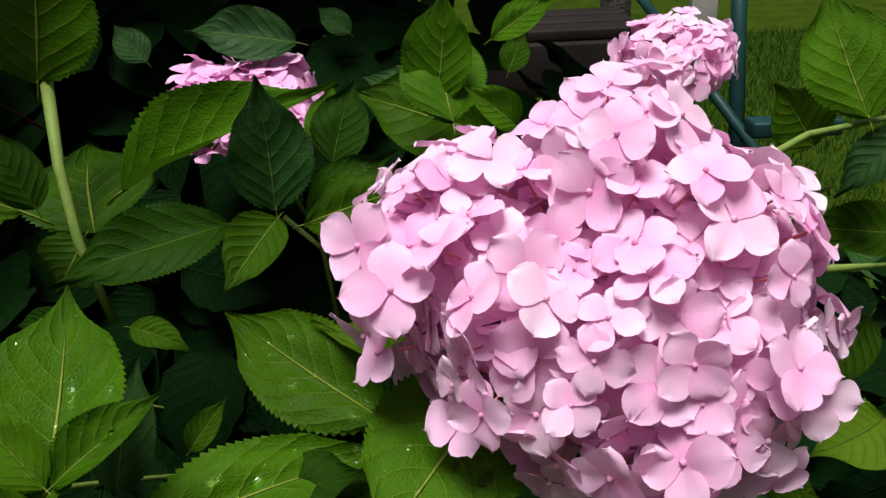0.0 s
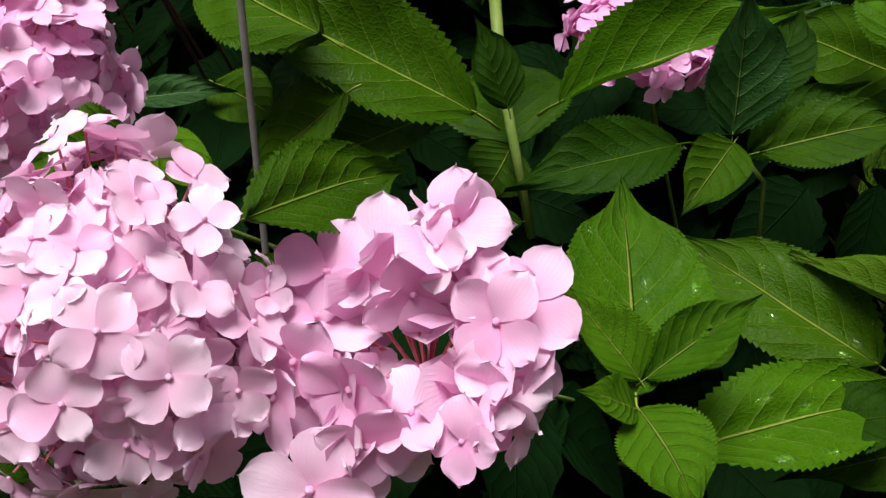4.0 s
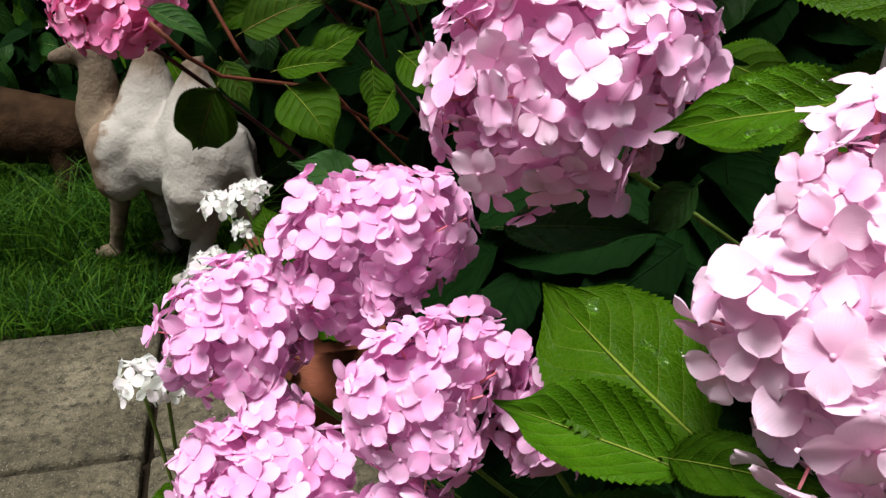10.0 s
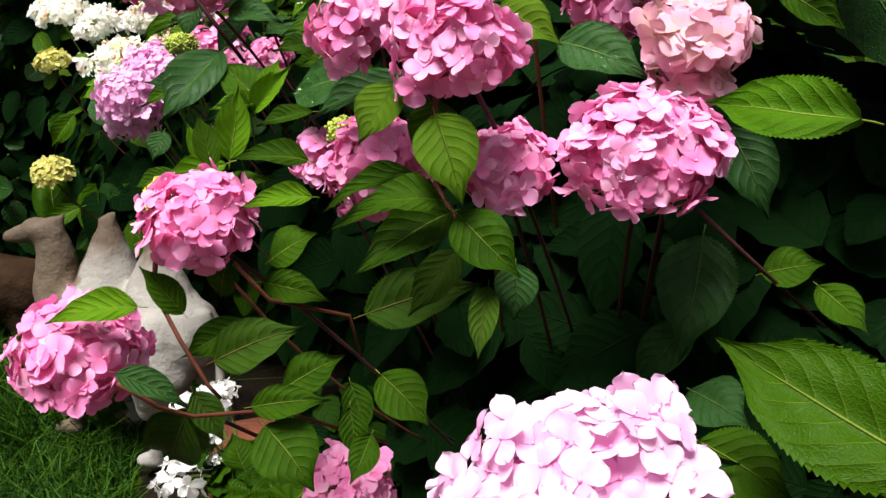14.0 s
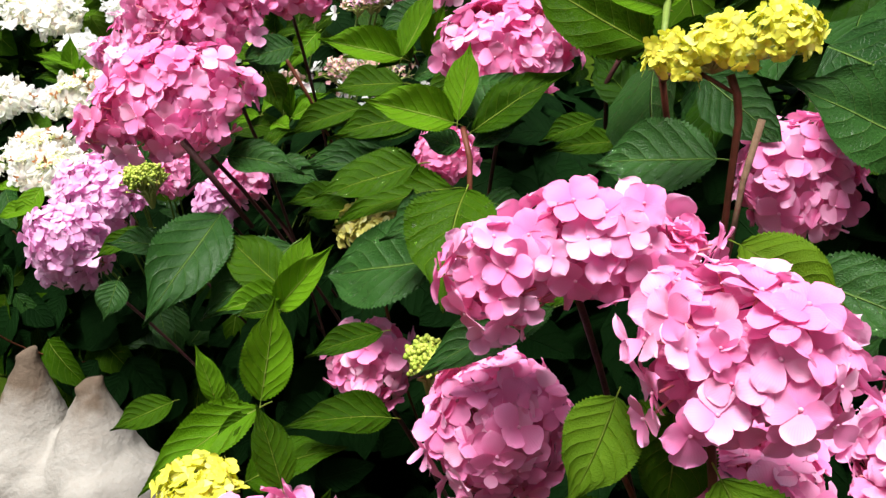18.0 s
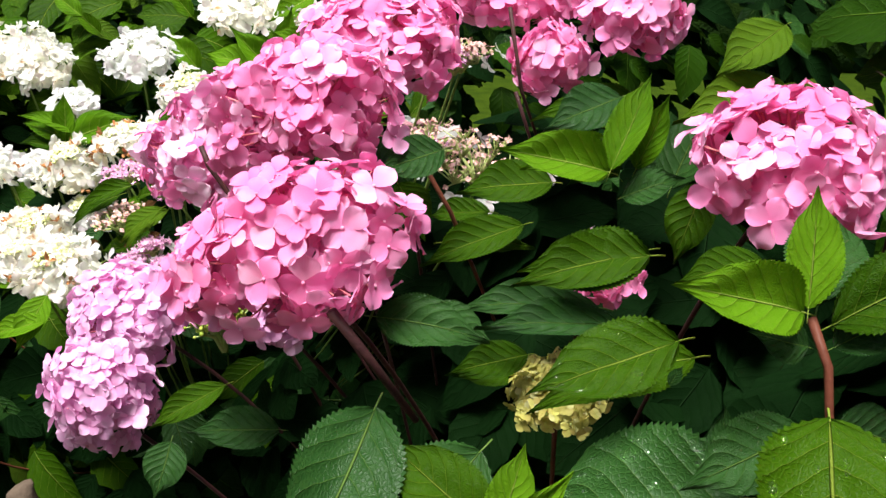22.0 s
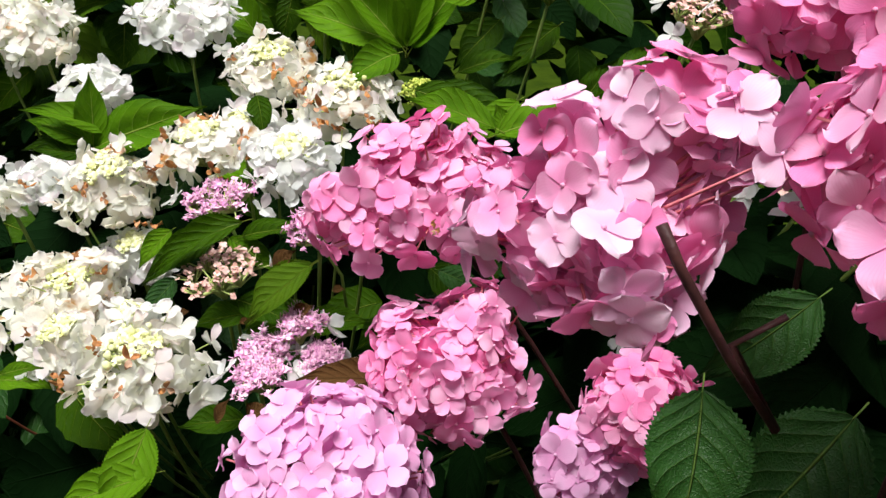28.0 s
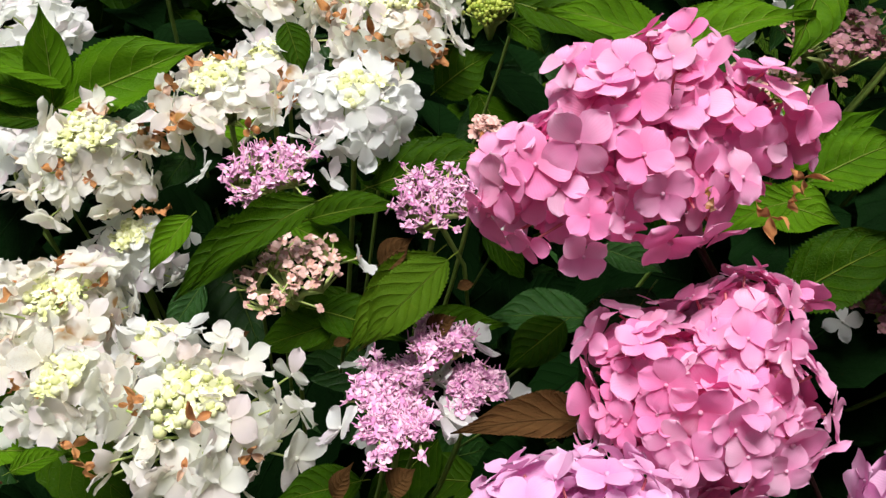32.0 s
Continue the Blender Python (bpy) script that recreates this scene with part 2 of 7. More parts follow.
STEM = {
    "green": plain_material("stem_green", (0.1, 0.17, 0.03), (0.2, 0.26, 0.06), 60.0, 0.45),
    "red": plain_material("stem_red_brown", (0.075, 0.022, 0.013), (0.16, 0.05, 0.028), 60.0, 0.5),
    "dark": plain_material("stem_dark_purple", (0.03, 0.012, 0.014), (0.08, 0.028, 0.025), 60.0, 0.5),
    "bark": plain_material("stem_bark", (0.09, 0.05, 0.03), (0.2, 0.13, 0.08), 40.0, 0.8, 0.6),
}
STALK = {
    "pink": plain_material("stalk_pink", (0.55, 0.12, 0.16), (0.7, 0.3, 0.3), 60.0, 0.5),
    "lime": plain_material("stalk_lime", (0.3, 0.4, 0.1), (0.5, 0.55, 0.22), 60.0, 0.5),
}

# ---- mesh tools ----


def mesh_of(name, verts, faces, uvs=None, smooth=True):
    me = bpy.data.meshes.new(name)
    me.from_pydata([tuple(v) for v in verts], [], faces)
    if uvs is not None:
        layer = me.uv_layers.new(name="UVMap")
        idx = np.empty(len(me.loops), dtype=np.int32)
        me.loops.foreach_get("vertex_index", idx)
        layer.data.foreach_set("uv", np.asarray(uvs, dtype=np.float32)[idx].ravel())
    if smooth:
        me.polygons.foreach_set("use_smooth", np.ones(len(me.polygons), dtype=bool))
    me.update()
    return me


def part(name, me, material, parent, label="", m=None):
    """One mesh object under a thing or under a part. m: its pose within the parent."""
    if isinstance(me, bmesh.types.BMesh):
        data = bpy.data.meshes.new(name)
        me.to_mesh(data)
        me.free()
        me = data
        me.polygons.foreach_set("use_smooth", np.ones(len(me.polygons), dtype=bool))
    if material is not None and not me.materials:
        me.materials.append(material)
    ob = new(name, me)
    ob.parent = parent
    if m is not None:
        ob.matrix_basis = m
    if label:
        tagged(ob, label)
    return ob


def sheet(nu, nv, f):
    """A grid of nu x nv fields over u in -1..1 and v in 0..1, laid by f."""
    vs, uvs = [], []
    for j in range(nv + 1):
        for i in range(nu + 1):
            u, v = -1 + 2 * i / nu, j / nv
            vs.append(f(u, v, i, j))
            uvs.append((0.5 + u / 2, v))
    fs = [(j * (nu + 1) + i, j * (nu + 1) + i + 1, (j + 1) * (nu + 1) + i + 1, (j + 1) * (nu + 1) + i) for j in range(nv) for i in range(nu)]
    return np.array(vs, dtype=float), fs, np.array(uvs)


def joined(pieces):
    vs, fs, uvs, n = [], [], [], 0
    for v, f, uv in pieces:
        vs.append(v)
        uvs.append(uv)
        fs += [tuple(i + n for i in q) for q in f]
        n += len(v)
    return np.vstack(vs), fs, np.vstack(uvs)


def tube(points, radii, sides=6):
    """A tapered tube along points, closed at both ends."""
    pts = [Vector(p) for p in points]
    vs, fs = [], []
    side = Vector((0.31, 0.83, 0.46))
    for k, p in enumerate(pts):
        d = (pts[min(k + 1, len(pts) - 1)] - pts[max(k - 1, 0)]).normalized()
        a = d.cross(side).normalized()
        b = d.cross(a)
        for s in range(sides):
            w = 2 * math.pi * s / sides
            vs.append(p + (a * math.cos(w) + b * math.sin(w)) * radii[k])
    for k in range(len(pts) - 1):
        for s in range(sides):
            s2 = (s + 1) % sides
            fs.append((k * sides + s, k * sides + s2, (k + 1) * sides + s2, (k + 1) * sides + s))
    fs += [tuple(range(sides))[::-1], tuple((len(pts) - 1) * sides + s for s in range(sides))]
    vs = np.array([tuple(v) for v in vs])
    return vs, fs, np.zeros((len(vs), 2))


def bend(a, b, c, n=8):
    """Points along the bow from a by way of b to c."""
    a, b, c = Vector(a), Vector(b), Vector(c)
    return [a * (1 - s) ** 2 + b * 2 * s * (1 - s) + c * s * s for s in [k / n for k in range(n + 1)]]


def ball(r, n=8, m=5, squash=1.0):
    vs = [(r * math.sin(math.pi * j / m) * math.cos(2 * math.pi * i / n), r * math.sin(math.pi * j / m) * math.sin(2 * math.pi * i / n), squash * r * math.cos(math.pi * j / m)) for j in range(m + 1) for i in range(n)]
    fs = [(j * n + i, (j + 1) * n + i, (j + 1) * n + (i + 1) % n, j * n + (i + 1) % n) for j in range(m) for i in range(n)]
    return np.array(vs), fs, np.tile((0.5, 0.0), (len(vs), 1))


def moved(piece, m):
    v, f, uv = piece
    a = np.array(m)
    return v @ a[:3, :3].T + a[:3, 3], f, uv


# ---- hydrangea parts ----


def petal_piece(width, cup, wave, seed, nu=6, nv=6):
    """A rounded sepal of length 1 along x, drawn in to a short claw, with a soft point and a wavy rim."""
    r = random.Random(seed * 13.7)
    skew, point, belly = r.uniform(-0.05, 0.05), r.uniform(0.02, 0.09), r.uniform(1.1, 1.4)

    def f(u, v, i, j):
        t = math.sin(v * math.pi / 2) * 0.5 + v * 0.5
        w = width * 0.6 * max(0.0, math.sin(math.pi * min(1.0, t) ** belly)) ** 0.62
        w = max(w, 0.06 * (1 - t))
        n = noise.noise(Vector((u * 1.1 + seed, t * 1.9, seed * 1.7)))
        m = noise.noise(Vector((u * 3.1 + seed, t * 4.0, seed)))
        x = 0.03 + t * (0.94 + point * (1 - abs(u)) ** 2)
        y = u * w + skew * t * t
        return (x, y, cup * t * t + 0.35 * y * y + wave * n * t + 0.05 * m * t * abs(u))
    return sheet(nu, nv, f)


def floret_piece(seed, count=4, width=0.8, cup=-0.1, dot=0.0, nu=6, nv=6, eye=True, wave=0.16):
    r = random.Random(seed)
    pieces = []
    for k in range(count):
        turn = 2 * math.pi * k / count + r.uniform(-0.13, 0.13)
        tilt = r.uniform(-0.14, 0.3) + (0.07 if k % 2 else -0.03)
        size = r.uniform(0.86, 1.06)
        m = Matrix.Rotation(turn, 4, "Z") @ Matrix.Rotation(-tilt, 4, "Y") @ Matrix.Rotation(r.gauss(0, 0.13), 4, "X") @ Matrix.Diagonal((size, size * r.uniform(0.92, 1.08), size, 1))
        m = Matrix.Translation((0, 0, 0.04 if k % 2 else 0.0)) @ m
        pieces.append(moved(petal_piece(width * r.uniform(0.9, 1.1), cup * r.uniform(-1.2, 2.8), wave, seed * 3.1 + k, nu, nv), m))
    if eye:
        v, f, uv = ball(0.078, 6, 4)
        pieces.append(moved((v, f, uv * 0 + (0.5, dot)), Matrix.Translation((0, 0, 0.06))))
    return joined(pieces)


FLORETS = [floret_piece(s) for s in range(9)]
ROSE_FLORETS = [floret_piece(20 + s, dot=1.0) for s in range(9)]
WHITE_FLORETS = [floret_piece(40 + s, 4 + s % 2, 0.64, 0.14, 1.0, 4, 5, True, 0.24) for s in range(5)]
FAR_FLORETS = [floret_piece(s, nu=4, nv=5) for s in range(7)]
FAR_ROSE_FLORETS = [floret_piece(20 + s, dot=1.0, nu=4, nv=5) for s in range(7)]
WITHERED = [floret_piece(70 + s, 3, 0.6, 0.5, nu=4, nv=6, eye=False, wave=1.1) for s in range(7)]
INNER_FLORETS = [floret_piece(s, nu=2, nv=3, eye=False) for s in range(7)]


def floret_set(kind, far=False):
    if kind in ("white", "aged", "snow"):
        return WHITE_FLORETS
    if kind == "withered":
        return WITHERED
    if kind in ("rose", "lilac", "candy"):
        return FAR_ROSE_FLORETS if far else ROSE_FLORETS
    return FAR_FLORETS if far else FLORETS


floret_meshes = {}


def floret_mesh(kind, k):
    if (kind, k) not in floret_meshes:
        src = floret_set(kind)
        me = mesh_of("floret", *src[k % len(src)])
        me.materials.append(PETAL[kind])
        floret_meshes[kind, k] = me
    return floret_meshes[kind, k]


def frame_of(z, spin=0.0):
    """A turn whose z axis points along z."""
    q = Vector((0, 0, 1)).rotation_difference(Vector(z).normalized())
    return q.to_matrix().to_4x4() @ Matrix.Rotation(spin, 4, "Z")


def blended(p, balls, soft):
    """The point of the lobes' common rounded skin nearest to p, and the way out of it there."""
    for step in range(3):
        total, way = 0.0, Vector((0, 0, 0))
        for mid, radius, height in balls:
            d = p - mid
            w = math.exp(-(d.length - radius) / soft)
            total += w
            way += d.normalized() * w
        way.normalize()
        p = p + way * soft * math.log(total)
    return p, way


def flower_head(bush, at, size, axis, floret, kind, cover=1.0, low=-0.55, single=True, seed=0, lumpy=0.12, label="", stalk="pink", open_top=0.0, lobes=(), face=None):
    """A mophead: four-petalled florets on branching stalks, over a dome of half-axes size (across, along the axis) or over several round lobes (offset, radius)."""
    r = random.Random(seed * 7 + 3)
    kinds = kind.split()
    at, turn = Vector(at), frame_of(axis)
    rx, rz = size
    back = turn.inverted()
    balls = [(back @ Vector(b[:3]), b[3], b[3]) for b in lobes] or [(Vector((0, 0, 0)), rx, rz)]
    soft = 0.3 * sum(b[1] for b in balls) / len(balls)
    places, inner = [], []
    for number, (mid, bx, bz) in enumerate(balls):
        area = 4 * math.pi * ((bx * bx) ** 1.6 / 3 + 2 * (bx * bz) ** 1.6 / 3) ** (1 / 1.6) * (1 - low) / 2
        count = max(3 if lobes else 7, int((2.2 if lobes else 1.0) * cover * area / (floret * floret * 0.29)))
        for layer, number_of in ((1.0, count), (0.78, count // 3)):
            for k in range(number_of):
                c = 1 - (k + 0.5) / number_of * (1 - low)
                s, a = math.sqrt(max(0, 1 - c * c)), k * 2.39996 + r.uniform(-0.25, 0.25) + number
                n = Vector((s * math.cos(a), s * math.sin(a), c + r.uniform(-0.05, 0.05)))
                if lobes:
                    p, out = blended(mid + n * bx, balls, soft)
                    if layer == 1.0 and any((p - q[4]).length < 0.39 * floret for q in places):
                        continue
                    core = p
                    p = p + out * (floret * (r.choice((-0.42, -0.3, -0.15, -0.05, 0.02, 0.1)) + lumpy * noise.noise(p * 40)) if layer == 1.0 else -0.6 * floret)
                else:
                    bulge = 1 + lumpy * noise.noise(n * 1.7 + Vector((seed, seed * 0.37, number))) + r.uniform(-0.2, 0.07)
                    p = mid + Vector((n.x * bx, n.y * bx, n.z * bz)) * (bulge if layer == 1.0 else layer)
                    out, core = Vector((n.x / bx, n.y / bx, n.z / bz)).normalized(), p
                if open_top and layer == 1.0 and out.z > 1 - open_top and p.z > 0.5 * rz:
                    continue
                if layer == 1.0:
                    wild = 0.5 if stalk == "lime" else 0.34
                    if face:
                        out = (out + Vector(face)).normalized()
                    out = (out + Vector((r.gauss(0, wild), r.gauss(0, wild), r.gauss(0.14, wild)))).normalized()
                    places.append((p, out, floret * 0.5 * r.choice((0.75, 0.87, 0.93, 1.0, 1.06, 1.14)), r.uniform(0, 6.28), core))
                else:
                    inner.append(moved(INNER_FLORETS[k % 7], Matrix.Translation(p) @ frame_of(out + Vector((r.gauss(0, 0.3), r.gauss(0, 0.3), 0)), a) @ Matrix.Scale(floret * 0.55, 4)))
    stalks = []
    foot = Vector((0, 0, -0.55 * rz))
    for p, out, fs, spin, core in places:
        hub = foot.lerp(p * 0.6, 0.75)
        stalks.append(tube([foot, hub, p - out * 0.002], [0.0012, 0.0009, 0.0006], 3))
    head_ob = part("flower_head", mesh_of("flower_head", *joined(stalks)), STALK[stalk], bush, label, Matrix.Translation(at - bush.location) @ turn)
    if inner:
        tagged(part("floret_mass", mesh_of("floret_mass", *joined(inner)), PETAL[kinds[0]], head_ob), kind="stuff")
    if single:
        for p, out, fs, spin, core in places:
            k, tint = r.randrange(9), r.choice(kinds)
            if tint == "withered":
                fs, p = fs * 0.42, core + out * floret * 0.2
            part("floret", floret_mesh(tint, k), None, head_ob, "", Matrix.Translation(p) @ frame_of(out, spin) @ Matrix.Diagonal((fs, fs, fs, 1)))
    else:
        sets = {}
        for p, out, fs, spin, core in places:
            k = r.choice(kinds)
            if k == "withered":
                fs, p = fs * 0.5, core + out * floret * 0.2
            src = floret_set(k, True)
            sets.setdefault(k, []).append(moved(src[r.randrange(len(src))], Matrix.Translation(p) @ frame_of(out, spin) @ Matrix.Diagonal((fs, fs, fs, 1))))
        for k, pieces in sets.items():
            tagged(part("floret_mass", mesh_of("floret_mass", *joined(pieces)), PETAL[k], head_ob), kind="stuff")
    return head_ob


def bud_head(bush, at, size, axis, kind, seed=0, count=150, bud=0.0035, sterile=0, white="snow", label=""):
    """A lacecap: a flat dome of tiny buds on forked stalks, with a few large florets at its rim."""
    r = random.Random(seed * 5 + 1)
    turn = frame_of(axis)
    rx, rz = size
    foot = Vector((0, 0, -rz * 2.2))
    stalks, buds = [], []
    hubs = []
    for k in range(9):
        a, d = k * 2.4, rx * 0.75 * math.sqrt((k + 0.5) / 9)
        hubs.append(Vector((d * math.cos(a), d * math.sin(a), -rz * 0.35)))
        stalks.append(tube([foot, hubs[-1] * 0.4 + foot * 0.35, hubs[-1]], [0.0022, 0.0017, 0.0013], 5))
    for k in range(count):
        h = hubs[k % 9]
        p = h + Vector((r.gauss(0, rx * 0.17), r.gauss(0, rx * 0.17), rz * r.uniform(0.2, 1.2)))
        p.z += rz * 0.5 * (1 - (p.x ** 2 + p.y ** 2) / rx ** 2)
        stalks.append(tube([h, p], [0.0008, 0.0006], 3))
        if kind in ("fluff", "sandy", "brown") or (kind == "cream" and k % 2):
            away = Vector((r.gauss(0, 0.5), r.gauss(0, 0.5), 1.0))
            buds.append(moved(INNER_FLORETS[k % 7], Matrix.Translation(p) @ frame_of(away, r.uniform(0, 6.28)) @ Matrix.Scale(bud * r.uniform(1.0, 1.7), 4)))
        else:
            buds.append(moved(ball(bud * r.uniform(0.6, 1.2), 5, 4), Matrix.Translation(p)))
        if kind == "fluff":
            for q in range(3):
                e = p + Vector((r.gauss(0, 1), r.gauss(0, 1), r.gauss(0.6, 1))).normalized() * bud * 2.2
                buds.append(tube([p, e], [0.0004, 0.0003], 3))
    head_ob = part("flower_head", mesh_of("flower_head", *joined(stalks)), STALK["lime"], bush, label, Matrix.Translation(Vector(at) - bush.location) @ turn)
    tagged(part("bud_mass", mesh_of("bud_mass", *joined(buds)), BUD[kind], head_ob), kind="stuff")
    for k in range(sterile):
        a = k * 6.283 / max(1, sterile) + r.uniform(-0.4, 0.4)
        p = Vector((rx * 1.15 * math.cos(a), rx * 1.15 * math.sin(a), -rz * r.uniform(0.0, 1.0)))
        fs = r.uniform(0.011, 0.015)
        part("floret", floret_mesh(white, r.randrange(7)), None, head_ob, "", Matrix.Translation(p) @ frame_of((math.cos(a) * 0.8, math.sin(a) * 0.8, 0.7), r.uniform(0, 6)) @ Matrix.Diagonal((fs, fs, fs, 1)))
    return head_ob


def bud_material(name, a, b):
    m, nt, p = mat(name, 0.5, 0.3)
    geo = nt.nodes.new("ShaderNodeNewGeometry")
    nt.links.new(ramp(nt, geo.outputs["Random Per Island"], [(0.0, a), (1.0, b)]), p.inputs["Base Color"])
    return m


BUD = {
    "fluff": bud_material("buds_lilac", (0.55, 0.2, 0.42), (0.85, 0.55, 0.68)),
    "sandy": bud_material("buds_sandy_pink", (0.5, 0.25, 0.2), (0.8, 0.55, 0.5)),
    "brown": bud_material("buds_brown_pink", (0.2, 0.09, 0.08), (0.45, 0.2, 0.25)),
    "cream": bud_material("buds_cream", (0.6, 0.62, 0.25), (0.85, 0.85, 0.6)),
    "green": bud_material("buds_lime_green", (0.22, 0.3, 0.03), (0.5, 0.55, 0.1)),
    "yellow": bud_material("buds_yellow", (0.5, 0.42, 0.03), (0.72, 0.6, 0.08)),
}


def leaf_piece(seed, droop, fold, wave, nv=64):
    """A toothed, pointed oval leaf of length 1 and width 1 along x, quilted between its veins, with its stalk behind the base."""
    r = random.Random(seed + 77)
    lean = r.uniform(-0.05, 0.05)

    def f(u, v, i, j):
        w = 0.5 * (math.sin(math.pi * v ** 0.78)) ** 0.8 * (1 - 0.25 * v ** 3) * 1.05
        if v > 0.7:
            w *= 1 - 0.58 * math.sin((v - 0.7) / 0.3 * math.pi / 2)
        edge = abs(u)
        if edge == 1 and 0 < j < nv:
            w *= 1.035 if j % 2 else 0.975
        x = v + (0.012 if edge == 1 and j % 2 == 0 and 0 < j < nv else 0)
        n = noise.noise(Vector((u * 1.4 + seed * 3, v * 2.6, seed)))
        m = noise.noise(Vector((u * 2.2 - seed, v * 6.0, seed + 5)))
        z = -droop * v * v + fold * edge * w + wave * n * (0.3 + edge) * 0.6 + 0.035 * m * edge * edge * w
        z += 0.0065 * (abs(math.sin(VEINS * (v - 0.3 * edge ** 1.2))) ** 0.7 - 0.6) * min(1.0, edge * 4) * min(1.0, w * 4) * (1 - 0.5 * edge ** 4)
        z -= 0.012 * max(0.0, 1 - edge * 5) * (1 - v)
        return (x, u * w + lean * math.sin(math.pi * v), z)
    blade = sheet(10, nv, f)
    stalk = tube([(-0.11, 0, -0.03), (-0.06, 0, -0.012), (0.02, 0, -0.006)], [0.011, 0.011, 0.009], 5)
    stalk = (stalk[0], stalk[1], np.tile((0.5, 0.0), (len(stalk[0]), 1)))
    return joined([blade, stalk])


LEAVES = [leaf_piece(0, 0.12, 0.22, 0.13), leaf_piece(1, 0.22, 0.17, 0.16), leaf_piece(2, 0.32, 0.24, 0.14), leaf_piece(3, -0.06, 0.3, 0.12), leaf_piece(4, 0.16, 0.38, 0.14), leaf_piece(5, 0.1, -0.08, 0.12)]
leaf_meshes = {}


def leaf(bush, base, tip, face, width, kind="mid", form=0, wet=0):
    """A leaf from base to tip, its upper side along face; width: share of its length."""
    base, tip, face = Vector(base), Vector(tip), Vector(face)
    if (kind, form) not in leaf_meshes:
        me = mesh_of("leaf", *LEAVES[form])
        me.materials.append(LEAF[kind])
        leaf_meshes[kind, form] = me
    x = tip - base
    size = x.length
    x.normalize()
    z = (face - x * face.dot(x)).normalized()
    y = z.cross(x)
    m = Matrix((x, y, z)).transposed().to_4x4()
    m = Matrix.Translation(base - bush.location) @ m @ Matrix.Diagonal((size, size * width * 0.9, size * 0.85, 1))
    ob = part("leaf", leaf_meshes[kind, form], None, bush, "", m)
    if wet:
        drops(ob, form, wet, int(abs(base.x) * 9000), width, size)
    return ob


WATER, wt, wp = mat("rain_water", 0.02, 0.5)
wp.inputs["Transmission Weight"].default_value, wp.inputs["IOR"].default_value = 1.0, 1.33


def drops(on, form, count, seed, width, size):
    """Rain drops that lie on a leaf."""
    r = random.Random(seed)
    blade = LEAVES[form][0]
    pieces = []
    for k in range(count):
        i = r.randrange(5, 58) * 11 + r.randrange(1, 10)
        a, b = Vector(blade[i]), Vector(blade[i + 11])
        p = a.lerp(b, r.random())
        d = r.choice((0.008, 0.011, 0.015, 0.022, 0.032)) * r.uniform(0.7, 1.1)
        pieces.append(moved(ball(1.0, 9, 6), Matrix.Translation(p + Vector((0, 0, d * 0.15))) @ Matrix.Rotation(r.uniform(-0.7, 0.7), 4, "Z") @ Matrix.Diagonal((d * r.uniform(0.8, 1.6), d / width * r.uniform(0.6, 1.0), d * 0.42, 1))))
    tagged(part("rain_water", mesh_of("rain_water", *joined(pieces)), WATER, on), kind="stuff").visible_shadow = False


def stem(bush, points, thick, kind="green", label=""):
    n = len(points)
    return part("stem", mesh_of("stem", *tube(points, [thick * (1 - 0.3 * k / (n - 1)) for k in range(n)], 7)), STEM[kind], bush, label, Matrix.Translation(-bush.location))


def bush_at(name, x, y, label, category="shrub"):
    ob = new(name)
    ob.location = (x, y, 0)
    return tagged(ob, label, category, "hydrangeas in the flower bed" if category == "hydrangea" else "")


def slab_box(x0, y0, x1, y1, z0, z1, bevel=0.006, seg=2):
    bm = bmesh.new()
    bmesh.ops.create_cube(bm, size=1.0, matrix=Matrix.Translation(((x0 + x1) / 2, (y0 + y1) / 2, (z0 + z1) / 2)) @ Matrix.Diagonal((x1 - x0, y1 - y0, z1 - z0, 1)))
    if bevel:
        bmesh.ops.bevel(bm, geom=bm.edges[:], offset=bevel, segments=seg, affect="EDGES", profile=0.6)
    return bm


# ---- ground, lawn and paving ----
GRASS = plain_material("lawn_green", (0.016, 0.034, 0.0015), (0.04, 0.066, 0.003), 9.0, 0.9, 0.8, 0.01, 14.0, 0.05)
# Soil coloured nearly black to put in the deep shade under the shrubs.
SOIL = plain_material("dark_soil", (0.006, 0.004, 0.0025), (0.02, 0.014, 0.009), 14.0, 0.9, 0.8, 0.01, 6.0, 0.05)
STONE, st, sp = mat("weathered_concrete", 0.8, 0.2)
stain, grit, speck = noise_of(st, 6.0, 6.0, rough=0.7), noise_of(st, 60.0, 5.0, rough=0.7), noise_of(st, 260.0, 3.0)
scol = ramp(st, stain, [(0.3, (0.036, 0.031, 0.018)), (0.5, (0.085, 0.073, 0.046)), (0.72, (0.16, 0.138, 0.092))])
scol = mix(st, ramp(st, grit, [(0.35, (1, 1, 1)), (0.55, (0, 0, 0))]), scol, (0.022, 0.02, 0.013))
scol = mix(st, ramp(st, speck, [(0.6, (0, 0, 0)), (0.72, (1, 1, 1))]), scol, (0.2, 0.18, 0.14))
st.links.new(scol, sp.inputs["Base Color"])
bump(st, sp, calc(st, "ADD", calc(st, "MULTIPLY", grit, 1.4), calc(st, "ADD", stain, calc(st, "MULTIPLY", speck, 0.5))), 1.0, 0.006)
ground = tagged(part("ground", mesh_of("ground", [(-60, -60, -0.03), (60, -60, -0.03), (60, 60, -0.03), (-60, 60, -0.03)], [(0, 1, 2, 3)]), GRASS, None), "mown green lawn round the flower bed", "ground", kind="structure")
PAVE = Matrix.Rotation(radians(30), 4, "Z")
bed = bmesh.new()
